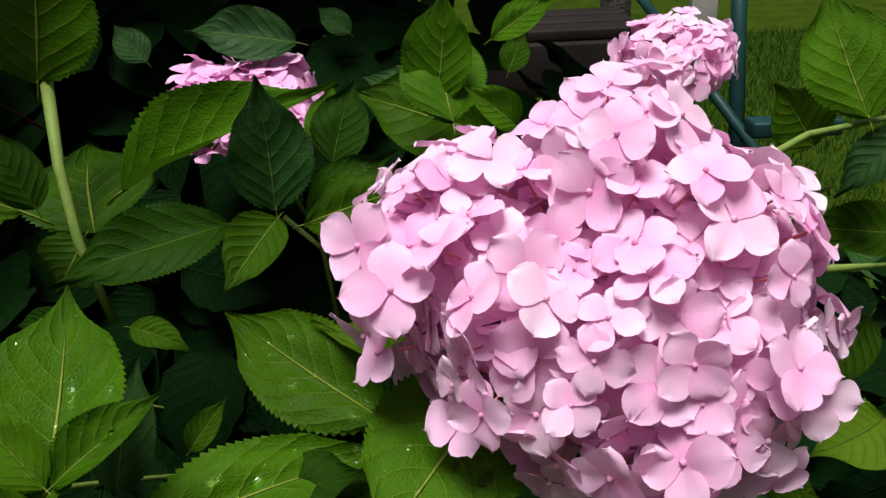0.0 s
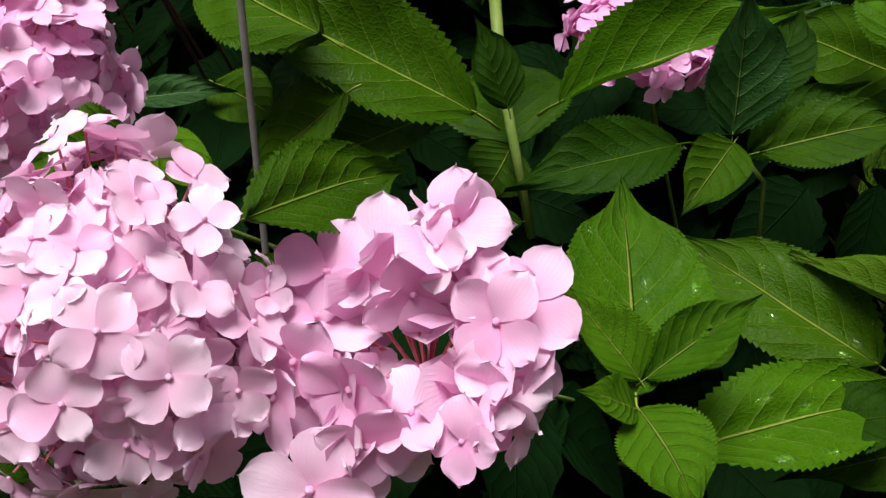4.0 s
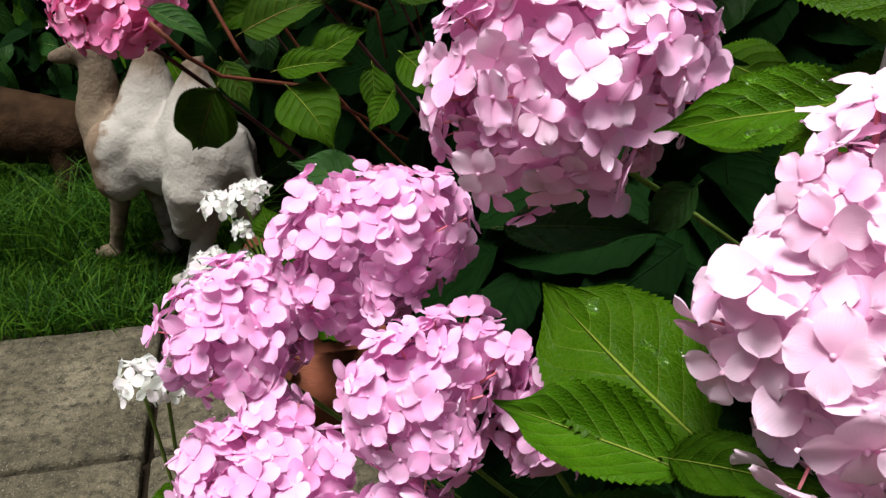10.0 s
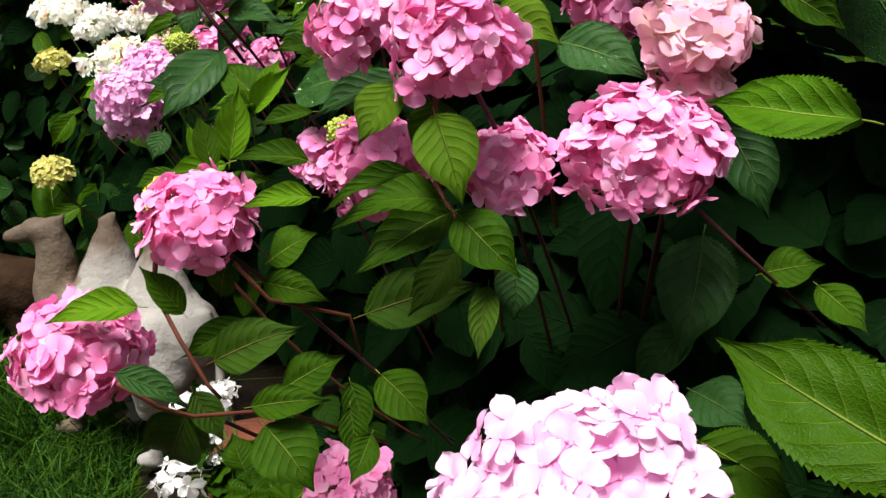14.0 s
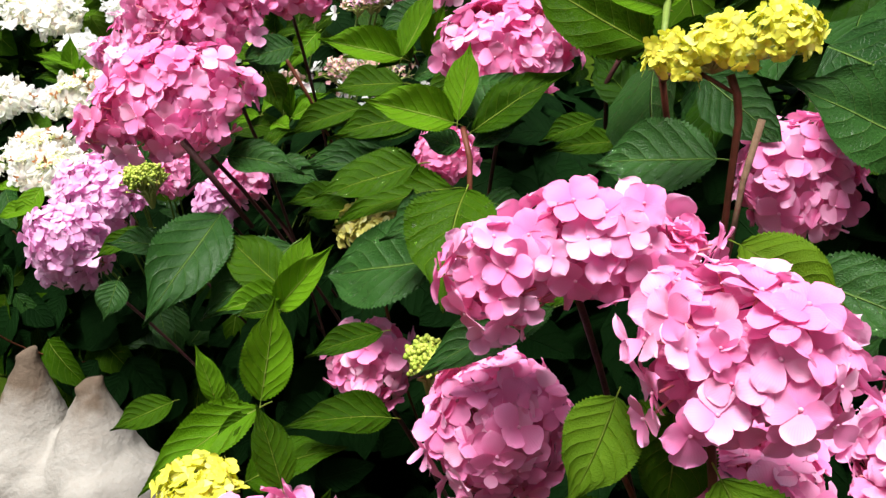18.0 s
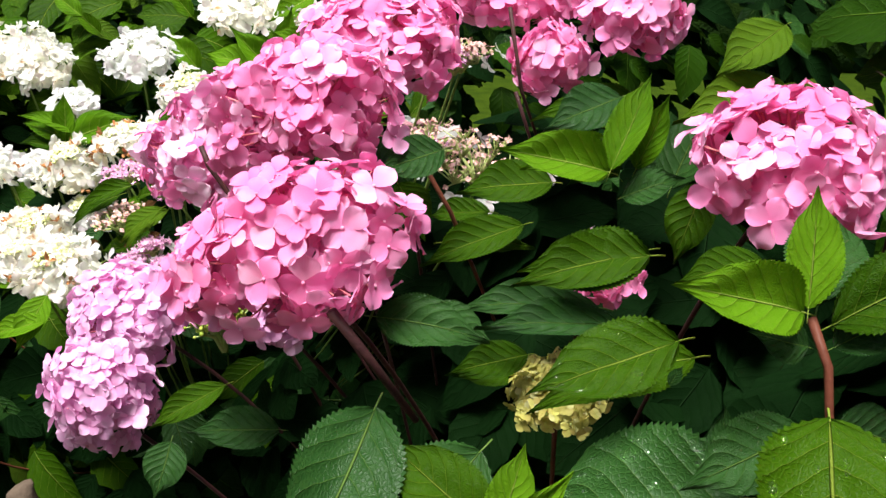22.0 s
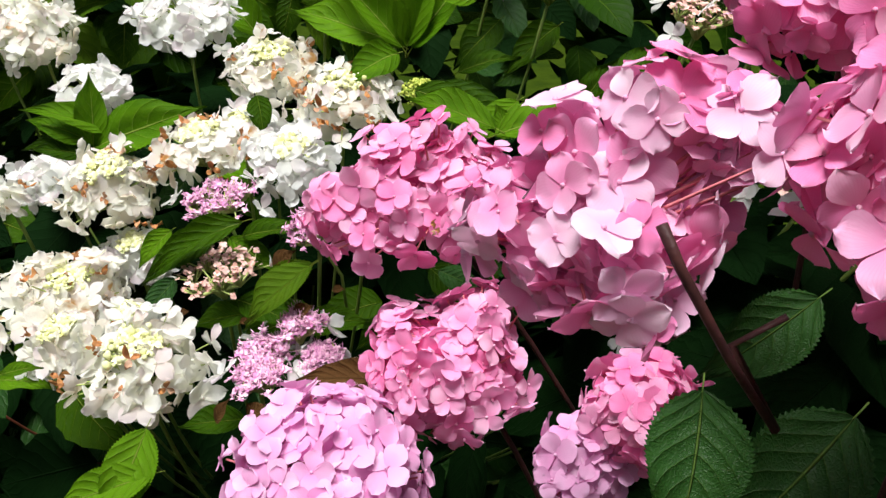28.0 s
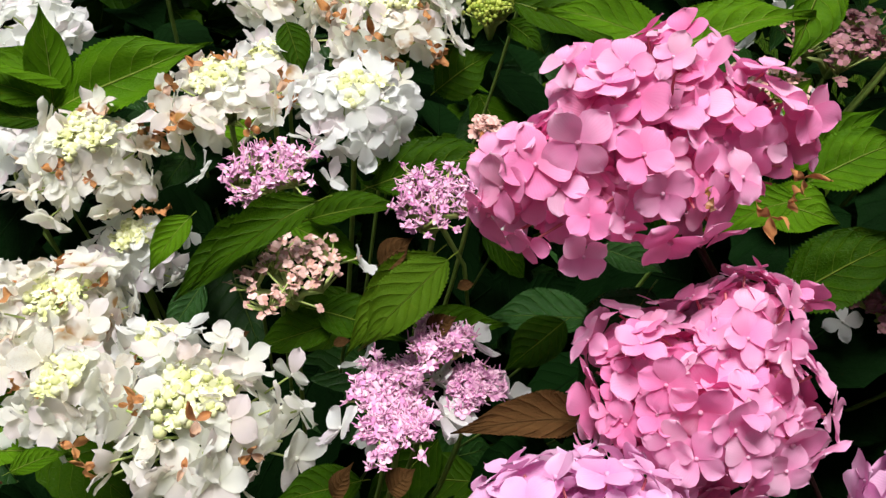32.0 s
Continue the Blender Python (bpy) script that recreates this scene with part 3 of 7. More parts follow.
bmesh.ops.create_grid(bed, x_segments=40, y_segments=40, size=0.5, matrix=Matrix.Translation((-0.55, 1.05, -0.022)) @ Matrix.Diagonal((2.4, 2.0, 1, 1)))
for v in bed.verts:
    v.co.z += 0.02 * noise.noise(v.co * 9)
tagged(part("flower_bed", bed, SOIL, None), "soil of the flower bed, darkened for the shade under the shrubs", "soil", kind="structure")
pavement = tagged(part("pavement", slab_box(-1.5, -0.25, -0.15, 1.575, -0.06, -0.028, 0), SOIL, None, "", PAVE), "weathered concrete paving slabs with mossy joints beside the lawn", "paving", kind="structure")
prng = random.Random(5)
for i in range(3):
    for j in range(5):
        x0, y0 = -0.595 - 0.45 * (2 - i) + 0.45, 1.578 - 0.365 * (j + 1)
        bm = slab_box(x0 - 0.444, y0, x0 - 0.006, y0 + 0.357, -0.05, 0.0, 0.008)
        bmesh.ops.subdivide_edges(bm, edges=[e for e in bm.edges if e.calc_length() > 0.2], cuts=8, use_grid_fill=True)
        for v in bm.verts:
            n = noise.noise(v.co * 7) + 0.6 * noise.noise(v.co * 31)
            v.co.z += 0.0025 * n
            v.co.x += 0.003 * noise.noise(v.co * 23 + Vector((9, 0, 0)))
            v.co.y += 0.003 * noise.noise(v.co * 21 + Vector((0, 5, 0)))
        part("slab", bm, STONE, pavement, "", Matrix.Translation((0, 0, prng.uniform(-0.004, 0.002))))


def grass_blades(count, u0, u1, v0, v1, tall, seed):
    r = random.Random(seed)
    vs, fs, uvs = [], [], []
    for k in range(count):
        p = PAVE @ Vector((r.uniform(u0, u1), r.uniform(v0, v1), -0.03))
        a, h, w = r.uniform(0, 6.28), tall * r.uniform(0.4, 1.2), r.uniform(0.0012, 0.0024)
        lean = Vector((r.gauss(0, 0.35), r.gauss(0, 0.35), 1)) * h
        s = Vector((math.cos(a), math.sin(a), 0)) * w
        bow = Vector((lean.x * 0.8, lean.y * 0.8, -0.18 * h))
        n = len(vs)
        m1, m2 = p + lean * 0.5, p + lean + bow
        vs += [p - s, p + s, m1 + s * 0.8, m1 - s * 0.8, m2]
        uvs += [(0, 0), (1, 0), (1, 0.5), (0, 0.5), (0.5, 1)]
        fs += [(n, n + 1, n + 2, n + 3), (n + 3, n + 2, n + 4)]
    return mesh_of("lawn_grass", vs, fs, np.array(uvs))


BLADE, bt, bp = mat("grass_blade", 0.6, 0.08)
bgeo = bt.nodes.new("ShaderNodeNewGeometry")
bcol = ramp(bt, bgeo.outputs["Random Per Island"], [(0.0, (0.005, 0.02, 0.002)), (0.55, (0.02, 0.07, 0.004)), (1.0, (0.06, 0.125, 0.008))])
bt.links.new(bcol, bp.inputs["Base Color"])
through_light(bt, bp, bcol, 0.25)
tagged(part("lawn_grass", grass_blades(26000, -1.5, -0.6, 1.585, 2.5, 0.07, 1), BLADE, None), "uncut green grass along the edge of the paving", "grass", kind="stuff")
tagged(part("lawn_grass", grass_blades(4000, -1.4, -0.45, 1.85, 2.2, 0.17, 2), BLADE, None), "long dark grass round the feet of the statues", "grass", kind="stuff")


def lawn_patch(count, x0, x1, y0, y1, seed):
    r = random.Random(seed)
    vs, fs, uvs = [], [], []
    for k in range(count):
        p = Vector((r.uniform(x0, x1), r.uniform(y0, y1), -0.03))
        a, h = r.uniform(0, 6.28), r.uniform(0.015, 0.045)
        s = Vector((math.cos(a), math.sin(a), 0)) * 0.002
        n = len(vs)
        vs += [p - s, p + s, p + Vector((r.gauss(0, 0.012), r.gauss(0, 0.012), h))]
        uvs += [(0, 0), (1, 0), (0.5, 1)]
        fs.append((n, n + 1, n + 2))
    return mesh_of("lawn_grass", vs, fs, np.array(uvs))


tagged(part("lawn_grass", lawn_patch(45000, 0.3, 2.6, 1.1, 4.6, 3), BLADE, None), "short mown grass of the lawn", "grass", kind="stuff")

# Walls out of view, added to block light from the low sky.
SKY_BLOCK = plain_material("sky_block_green", (0.004, 0.014, 0.002), (0.03, 0.07, 0.008), 5.0, 0.9, 1.0, 0.05, 9.0, 0.05)
for side, (x0, y0, x1, y1) in (("north", (-7.5, 8.0, 7.0, 8.5)), ("south", (-7.5, -6.5, 7.0, -6.0)), ("west", (-8.0, -6.5, -7.5, 8.5)), ("east", (7.0, -6.5, 7.5, 8.5))):
    tagged(part("wall_" + side, slab_box(x0, y0, x1, y1, -0.04, 3.4, 0.12), SKY_BLOCK, None), "unseen green wall added to keep out low sky light", "hedge", kind="structure")

# ---- the hydrangeas ----

pale_bush = bush_at("hydrangea_bush", 0.00, 0.95, "hydrangea shrub with pale pink mopheads and large wet green leaves", "hydrangea")
flower_head(pale_bush, (0.054, 0.329, 0.673), (0.098, 0.085), (-0.05, -0.41, 0.91), 0.035, "pale pale blush", cover=1.09, low=-0.60, seed=0, lobes=[(-0.058, 0.012, 0.009, 0.043), (-0.052, -0.007, -0.026, 0.025), (0.013, 0.016, 0.047, 0.035), (0.045, -0.009, 0.008, 0.047), (0.016, -0.036, -0.031, 0.047), (-0.031, -0.028, -0.004, 0.040), (0.055, -0.031, -0.025, 0.035)])
stem(pale_bush, bend((0.056, 0.347, 0.633), (0.047, 0.458, 0.543), (0.016, 0.648, 0.312)), 0.0021, "green")
flower_head(pale_bush, (0.168, 0.643, 0.697), (0.044, 0.024), (-0.10, -0.35, 0.93), 0.032, "pale pale blush", cover=1.00, low=-0.30, single=False, seed=1)
stem(pale_bush, bend((0.170, 0.647, 0.684), (0.158, 0.723, 0.594), (0.113, 0.840, 0.336)), 0.0021, "green")
flower_head(pale_bush, (-0.161, 0.648, 0.674), (0.054, 0.027), (0.07, -0.38, 0.92), 0.034, "lilac", cover=1.00, low=-0.50, single=False, seed=2)
stem(pale_bush, bend((-0.162, 0.653, 0.660), (-0.138, 0.716, 0.570), (-0.070, 0.797, 0.324)), 0.0021, "green")
flower_head(pale_bush, (-0.252, 0.262, 0.628), (0.055, 0.051), (-0.01, -0.40, 0.92), 0.046, "pale pale blush", cover=0.9, low=-0.50, open_top=0.00, seed=3, face=(-0.13, -0.88, 0.47), lobes=[(-0.022, 0.015, 0.027, 0.017), (0.010, 0.018, 0.043, 0.017), (0.032, 0.002, 0.016, 0.017), (-0.017, -0.016, -0.019, 0.018), (0.016, -0.012, -0.016, 0.017), (-0.047, -0.003, -0.011, 0.017), (-0.029, -0.023, -0.042, 0.016), (0.031, -0.014, -0.013, 0.016)])
stem(pale_bush, bend((-0.252, 0.273, 0.602), (-0.217, 0.416, 0.512), (-0.138, 0.683, 0.298)), 0.0021, "green")
flower_head(pale_bush, (-0.371, 0.245, 0.637), (0.053, 0.065), (0.16, -0.24, 0.96), 0.032, "blush", cover=1.09, low=-0.80, open_top=0.08, seed=4, lobes=[(-0.002, 0.015, 0.033, 0.036), (-0.026, -0.009, -0.001, 0.030), (0.026, 0.005, -0.002, 0.033), (0.008, -0.017, -0.031, 0.034), (0.006, -0.011, 0.004, 0.041)])
stem(pale_bush, bend((-0.376, 0.253, 0.605), (-0.314, 0.372, 0.515), (-0.143, 0.609, 0.300)), 0.0021, "green")
flower_head(pale_bush, (-0.505, 0.377, 0.680), (0.061, 0.066), (0.05, -0.28, 0.96), 0.031, "pale pale blush", cover=1.10, low=-0.70, seed=5, lobes=[(0.028, 0.017, 0.035, 0.032), (-0.018, 0.006, 0.023, 0.029), (-0.026, -0.010, -0.012, 0.035), (0.024, 0.003, 0.001, 0.038), (-0.001, -0.014, -0.029, 0.036), (0.000, -0.013, 0.008, 0.042)])
stem(pale_bush, bend((-0.507, 0.387, 0.647), (-0.419, 0.504, 0.557), (-0.208, 0.728, 0.319)), 0.0021, "green")
leaf(pale_bush, (-0.267, 0.546, 0.720), (-0.244, 0.540, 0.830), (0.17, -0.98, -0.08), 0.74, "mid", 3)
leaf(pale_bush, (-0.142, 0.491, 0.640), (-0.233, 0.434, 0.639), (0.35, -0.57, 0.75), 0.47, "half_shade", 1)
leaf(pale_bush, (-0.112, 0.494, 0.646), (-0.116, 0.499, 0.731), (0.30, -0.95, 0.07), 0.64, "deep", 3)
leaf(pale_bush, (-0.111, 0.492, 0.642), (-0.139, 0.447, 0.616), (0.20, -0.58, 0.79), 0.65, "mid", 4)
leaf(pale_bush, (-0.216, 0.521, 0.654), (-0.079, 0.508, 0.731), (-0.43, -0.62, 0.66), 0.34, "young", 4)
leaf(pale_bush, (-0.242, 0.525, 0.622), (-0.267, 0.600, 0.669), (0.07, -0.52, 0.85), 1.05, "mid", 0)
leaf(pale_bush, (-0.245, 0.515, 0.625), (-0.262, 0.489, 0.598), (0.21, -0.77, 0.60), 1.20, "mid", 1)
leaf(pale_bush, (-0.263, 0.483, 0.656), (-0.402, 0.452, 0.745), (0.49, -0.70, 0.51), 0.45, "mid", 1)
leaf(pale_bush, (-0.286, 0.500, 0.652), (-0.385, 0.424, 0.634), (0.17, -0.43, 0.88), 0.46, "mid", 1)
leaf(pale_bush, (-0.095, 0.495, 0.636), (-0.011, 0.486, 0.666), (-0.29, -0.76, 0.58), 0.51, "mid", 0)
leaf(pale_bush, (-0.088, 0.582, 0.654), (-0.086, 0.604, 0.700), (-0.04, -0.90, 0.43), 0.75, "young", 0)
leaf(pale_bush, (-0.011, 0.585, 0.687), (-0.001, 0.589, 0.764), (-0.37, -0.93, 0.09), 0.71, "young", 3)
leaf(pale_bush, (0.026, 0.638, 0.648), (-0.076, 0.624, 0.692), (0.31, -0.84, 0.44), 0.65, "mid", 0)
leaf(pale_bush, (-0.169, 0.268, 0.611), (-0.180, 0.353, 0.664), (0.11, -0.52, 0.85), 0.64, "young", 3, 22)
leaf(pale_bush, (-0.168, 0.271, 0.617), (-0.198, 0.283, 0.651), (0.38, -0.71, 0.60), 0.56, "young", 4)
leaf(pale_bush, (-0.166, 0.272, 0.617), (-0.124, 0.292, 0.649), (-0.14, -0.74, 0.66), 0.43, "young", 4)
leaf(pale_bush, (-0.150, 0.282, 0.576), (-0.033, 0.336, 0.587), (0.13, -0.47, 0.87), 0.40, "young", 0, 22)
leaf(pale_bush, (-0.168, 0.262, 0.610), (-0.146, 0.226, 0.598), (-0.03, -0.33, 0.94), 0.91, "young", 1)
leaf(pale_bush, (-0.169, 0.262, 0.610), (-0.186, 0.247, 0.629), (0.80, -0.21, 0.56), 0.68, "young", 1)
leaf(pale_bush, (-0.043, 0.384, 0.564), (-0.143, 0.447, 0.606), (-0.09, -0.65, 0.75), 0.52, "mid", 0, 22)
leaf(pale_bush, (-0.002, 0.380, 0.578), (-0.083, 0.420, 0.615), (0.20, -0.42, 0.89), 0.34, "gold", 4)
leaf(pale_bush, (-0.005, 0.346, 0.555), (-0.100, 0.309, 0.549), (0.12, -0.45, 0.88), 0.40, "mid", 0)
leaf(pale_bush, (0.010, 0.330, 0.617), (-0.038, 0.251, 0.600), (0.17, -0.30, 0.94), 0.82, "young", 0, 48)
leaf(pale_bush, (0.252, 0.433, 0.640), (0.182, 0.417, 0.658), (0.31, -0.75, 0.58), 0.45, "mid", 1)
leaf(pale_bush, (0.205, 0.410, 0.714), (0.186, 0.437, 0.776), (-0.16, -0.92, 0.35), 0.71, "young", 0)
leaf(pale_bush, (0.219, 0.500, 0.671), (0.188, 0.497, 0.713), (0.11, -0.99, -0.01), 0.83, "mid", 3)
leaf(pale_bush, (0.227, 0.408, 0.709), (0.189, 0.405, 0.679), (-0.46, -0.60, 0.65), 0.54, "deep", 1)
leaf(pale_bush, (0.226, 0.383, 0.554), (0.179, 0.359, 0.552), (0.19, -0.43, 0.88), 0.87, "gold", 0)
leaf(pale_bush, (0.143, 0.337, 0.554), (0.180, 0.333, 0.543), (0.17, -0.58, 0.80), 0.59, "mid", 1)
leaf(pale_bush, (0.000, 0.565, 0.678), (-0.010, 0.615, 0.742), (-0.01, -0.79, 0.62), 0.78, "young", 0)
leaf(pale_bush, (0.039, 0.505, 0.690), (0.009, 0.496, 0.720), (0.51, -0.82, 0.26), 0.60, "young", 4)
leaf(pale_bush, (0.030, 0.628, 0.721), (0.078, 0.622, 0.753), (-0.38, -0.84, 0.39), 0.49, "young", 0)
leaf(pale_bush, (0.044, 0.658, 0.689), (0.059, 0.672, 0.718), (-0.11, -0.88, 0.46), 0.71, "mid", 0)
leaf(pale_bush, (-0.120, 0.678, 0.716), (-0.203, 0.664, 0.738), (0.27, -0.82, 0.50), 0.54, "deep", 1)
leaf(pale_bush, (-0.003, 0.656, 0.660), (-0.070, 0.659, 0.695), (0.22, -0.83, 0.51), 0.69, "deep", 0)
leaf(pale_bush, (-0.083, 0.553, 0.655), (-0.066, 0.577, 0.708), (0.03, -0.91, 0.40), 0.71, "half_shade", 0)
leaf(pale_bush, (-0.098, 0.518, 0.626), (-0.039, 0.510, 0.678), (-0.43, -0.84, 0.34), 0.52, "half_shade", 0)
leaf(pale_bush, (-0.241, 0.457, 0.667), (-0.259, 0.458, 0.719), (0.63, -0.75, 0.23), 0.61, "half_shade", 0)
leaf(pale_bush, (-0.194, 0.438, 0.598), (-0.157, 0.425, 0.592), (-0.05, -0.53, 0.85), 0.53, "mid", 1)
leaf(pale_bush, (-0.230, 0.441, 0.605), (-0.258, 0.431, 0.608), (0.29, -0.57, 0.77), 0.55, "half_shade", 1)
leaf(pale_bush, (-0.173, 0.334, 0.560), (-0.161, 0.363, 0.624), (0.13, -0.91, 0.38), 0.51, "deep", 0)
leaf(pale_bush, (-0.136, 0.343, 0.579), (-0.118, 0.354, 0.602), (-0.04, -0.90, 0.44), 0.51, "mid", 4)
leaf(pale_bush, (-0.092, 0.317, 0.567), (-0.047, 0.307, 0.593), (-0.51, -0.41, 0.76), 0.70, "half_shade", 0)
leaf(pale_bush, (-0.249, 0.702, 0.701), (-0.276, 0.715, 0.732), (0.23, -0.81, 0.54), 0.71, "deep", 0)
leaf(pale_bush, (-0.087, 0.762, 0.707), (-0.116, 0.772, 0.731), (0.15, -0.83, 0.53), 0.63, "deep", 0)
leaf(pale_bush, (0.240, 0.441, 0.585), (0.208, 0.423, 0.547), (-0.42, -0.64, 0.64), 0.61, "mid", 1)
leaf(pale_bush, (-0.316, 0.258, 0.680), (-0.269, 0.334, 0.678), (0.63, -0.36, 0.69), 0.50, "mid", 0, 22)
leaf(pale_bush, (-0.380, 0.308, 0.695), (-0.335, 0.278, 0.685), (-0.07, -0.43, 0.90), 0.46, "young", 2)
leaf(pale_bush, (-0.487, 0.472, 0.658), (-0.416, 0.480, 0.667), (0.00, -0.75, 0.67), 0.35, "deep", 0)
leaf(pale_bush, (-0.315, 0.293, 0.638), (-0.327, 0.286, 0.651), (0.79, -0.39, 0.48), 0.69, "mid", 0)
leaf(pale_bush, (-0.383, 0.302, 0.696), (-0.459, 0.324, 0.672), (-0.39, -0.70, 0.60), 0.42, "young", 0, 22)
leaf(pale_bush, (-0.417, 0.243, 0.574), (-0.501, 0.319, 0.599), (-0.24, -0.54, 0.81), 0.61, "mid", 0, 22)
leaf(pale_bush, (-0.424, 0.233, 0.570), (-0.509, 0.259, 0.570), (-0.18, -0.58, 0.79), 0.44, "young", 4)
leaf(pale_bush, (-0.432, 0.233, 0.575), (-0.384, 0.196, 0.605), (-0.69, -0.36, 0.63), 0.37, "mid", 1)
leaf(pale_bush, (-0.403, 0.233, 0.546), (-0.519, 0.235, 0.487), (-0.39, -0.54, 0.75), 0.39, "mid", 1)
leaf(pale_bush, (-0.386, 0.242, 0.543), (-0.378, 0.193, 0.535), (-0.13, -0.19, 0.97), 0.90, "mid", 1)
leaf(pale_bush, (-0.431, 0.235, 0.566), (-0.396, 0.225, 0.561), (-0.04, -0.60, 0.80), 0.52, "deep", 1)
leaf(pale_bush, (-0.538, 0.412, 0.576), (-0.452, 0.392, 0.597), (-0.32, -0.65, 0.69), 0.45, "deep", 0)
leaf(pale_bush, (-0.436, 0.378, 0.627), (-0.459, 0.379, 0.598), (-0.42, -0.86, 0.30), 0.65, "deep", 0)
leaf(pale_bush, (-0.335, 0.418, 0.714), (-0.440, 0.482, 0.745), (-0.24, -0.72, 0.65), 0.52, "mid", 0)
leaf(pale_bush, (-0.377, 0.517, 0.853), (-0.454, 0.564, 0.853), (-0.40, -0.65, 0.64), 0.44, "young", 0)
leaf(pale_bush, (-0.439, 0.502, 0.663), (-0.387, 0.476, 0.649), (-0.13, -0.67, 0.73), 0.73, "mid", 0)
leaf(pale_bush, (-0.330, 0.437, 0.678), (-0.402, 0.438, 0.623), (-0.45, -0.67, 0.59), 0.63, "mid", 0)
leaf(pale_bush, (-0.438, 0.433, 0.634), (-0.406, 0.420, 0.635), (-0.22, -0.51, 0.83), 0.54, "mid", 0)
stem(pale_bush, [(0.131, 0.362, 0.708), (0.170, 0.397, 0.711), (0.223, 0.429, 0.708), (0.286, 0.471, 0.700)], 0.0019, "green")
stem(pale_bush, [(0.163, 0.344, 0.665), (0.235, 0.408, 0.634)], 0.0019, "green")
stem(pale_bush, [(0.175, 0.422, 0.668), (0.206, 0.443, 0.666)], 0.0019, "green")
stem(pale_bush, [(-0.263, 0.551, 0.724), (-0.254, 0.522, 0.673), (-0.241, 0.497, 0.630), (-0.228, 0.493, 0.571)], 0.0042, "green")
stem(pale_bush, [(-0.110, 0.505, 0.637), (-0.088, 0.507, 0.613), (-0.083, 0.512, 0.550)], 0.0019, "green")
stem(pale_bush, [(-0.169, 0.269, 0.601), (-0.170, 0.276, 0.615)], 0.0019, "green")
stem(pale_bush, [(-0.416, 0.242, 0.572), (-0.392, 0.240, 0.543), (-0.381, 0.234, 0.503)], 0.0022, "green")

lilac_bush = bush_at("hydrangea_bush", -0.48, 0.72, "hydrangea shrub with a cluster of lilac-pink mopheads beside the paving", "hydrangea")
flower_head(lilac_bush, (-0.614, 0.394, 0.555), (0.056, 0.047), (0.18, -0.38, 0.91), 0.026, "lilac", cover=1.10, low=-0.70, seed=6, lobes=[(0.017, 0.013, 0.012, 0.036), (-0.022, -0.006, 0.010, 0.035), (-0.007, -0.012, -0.018, 0.028)])
stem(lilac_bush, bend((-0.618, 0.404, 0.532), (-0.601, 0.480, 0.442), (-0.533, 0.593, 0.267)), 0.0021, "green")
flower_head(lilac_bush, (-0.688, 0.354, 0.511), (0.042, 0.043), (0.09, -0.37, 0.93), 0.026, "lilac", cover=1.09, low=-0.70, single=False, seed=7, lobes=[(-0.003, 0.006, 0.013, 0.028), (-0.011, -0.010, -0.004, 0.029), (0.014, 0.004, -0.009, 0.026)])
stem(lilac_bush, bend((-0.690, 0.362, 0.489), (-0.661, 0.429, 0.399), (-0.577, 0.523, 0.248)), 0.0021, "green")
flower_head(lilac_bush, (-0.552, 0.322, 0.515), (0.043, 0.046), (0.20, -0.22, 0.96), 0.026, "lilac", cover=1.10, low=-0.70, seed=8, lobes=[(-0.012, 0.000, 0.008, 0.030), (0.014, 0.016, 0.016, 0.025), (0.001, -0.012, -0.017, 0.026), (-0.021, -0.011, -0.003, 0.019)])
stem(lilac_bush, bend((-0.556, 0.327, 0.492), (-0.553, 0.398, 0.402), (-0.510, 0.526, 0.249)), 0.0021, "green")
flower_head(lilac_bush, (-0.651, 0.311, 0.443), (0.047, 0.045), (0.19, -0.28, 0.94), 0.026, "lilac", cover=1.09, low=-0.70, single=False, seed=9, lobes=[(-0.004, 0.022, 0.029, 0.017), (-0.018, -0.010, 0.003, 0.029), (0.022, 0.015, 0.001, 0.023), (0.000, -0.014, -0.014, 0.037)])
stem(lilac_bush, bend((-0.656, 0.318, 0.420), (-0.626, 0.407, 0.330), (-0.525, 0.570, 0.217)), 0.0021, "green")
flower_head(lilac_bush, (-0.560, 0.294, 0.435), (0.032, 0.032), (0.10, -0.32, 0.94), 0.029, "lilac", cover=1.00, low=-0.70, single=False, seed=10)
stem(lilac_bush, bend((-0.562, 0.300, 0.418), (-0.550, 0.383, 0.328), (-0.508, 0.525, 0.216)), 0.0021, "green")
flower_head(lilac_bush, (-0.499, 0.349, 0.490), (0.022, 0.045), (0.02, -0.34, 0.94), 0.029, "lilac", cover=1.00, low=-0.70, single=False, seed=11)
stem(lilac_bush, bend((-0.499, 0.357, 0.467), (-0.488, 0.422, 0.377), (-0.461, 0.517, 0.238)), 0.0021, "green")

rose_bush = bush_at("hydrangea_bush", -0.50, 1.00, "hydrangea shrub with rose-pink mopheads, red stems and bronze-green leaves", "hydrangea")
flower_head(rose_bush, (-0.861, 0.510, 0.668), (0.043, 0.035), (-0.01, -0.28, 0.96), 0.028, "rose rose rose rose candy", cover=1.09, low=-0.70, seed=13)
stem(rose_bush, bend((-0.861, 0.515, 0.650), (-0.806, 0.610, 0.560), (-0.682, 0.785, 0.320)), 0.0021, "dark")
flower_head(rose_bush, (-0.800, 0.584, 0.745), (0.040, 0.032), (0.08, -0.35, 0.93), 0.028, "rose rose rose rose candy", cover=1.00, low=-0.60, single=False, seed=14)
stem(rose_bush, bend((-0.801, 0.590, 0.729), (-0.743, 0.668, 0.639), (-0.592, 0.789, 0.356)), 0.0021, "dark")
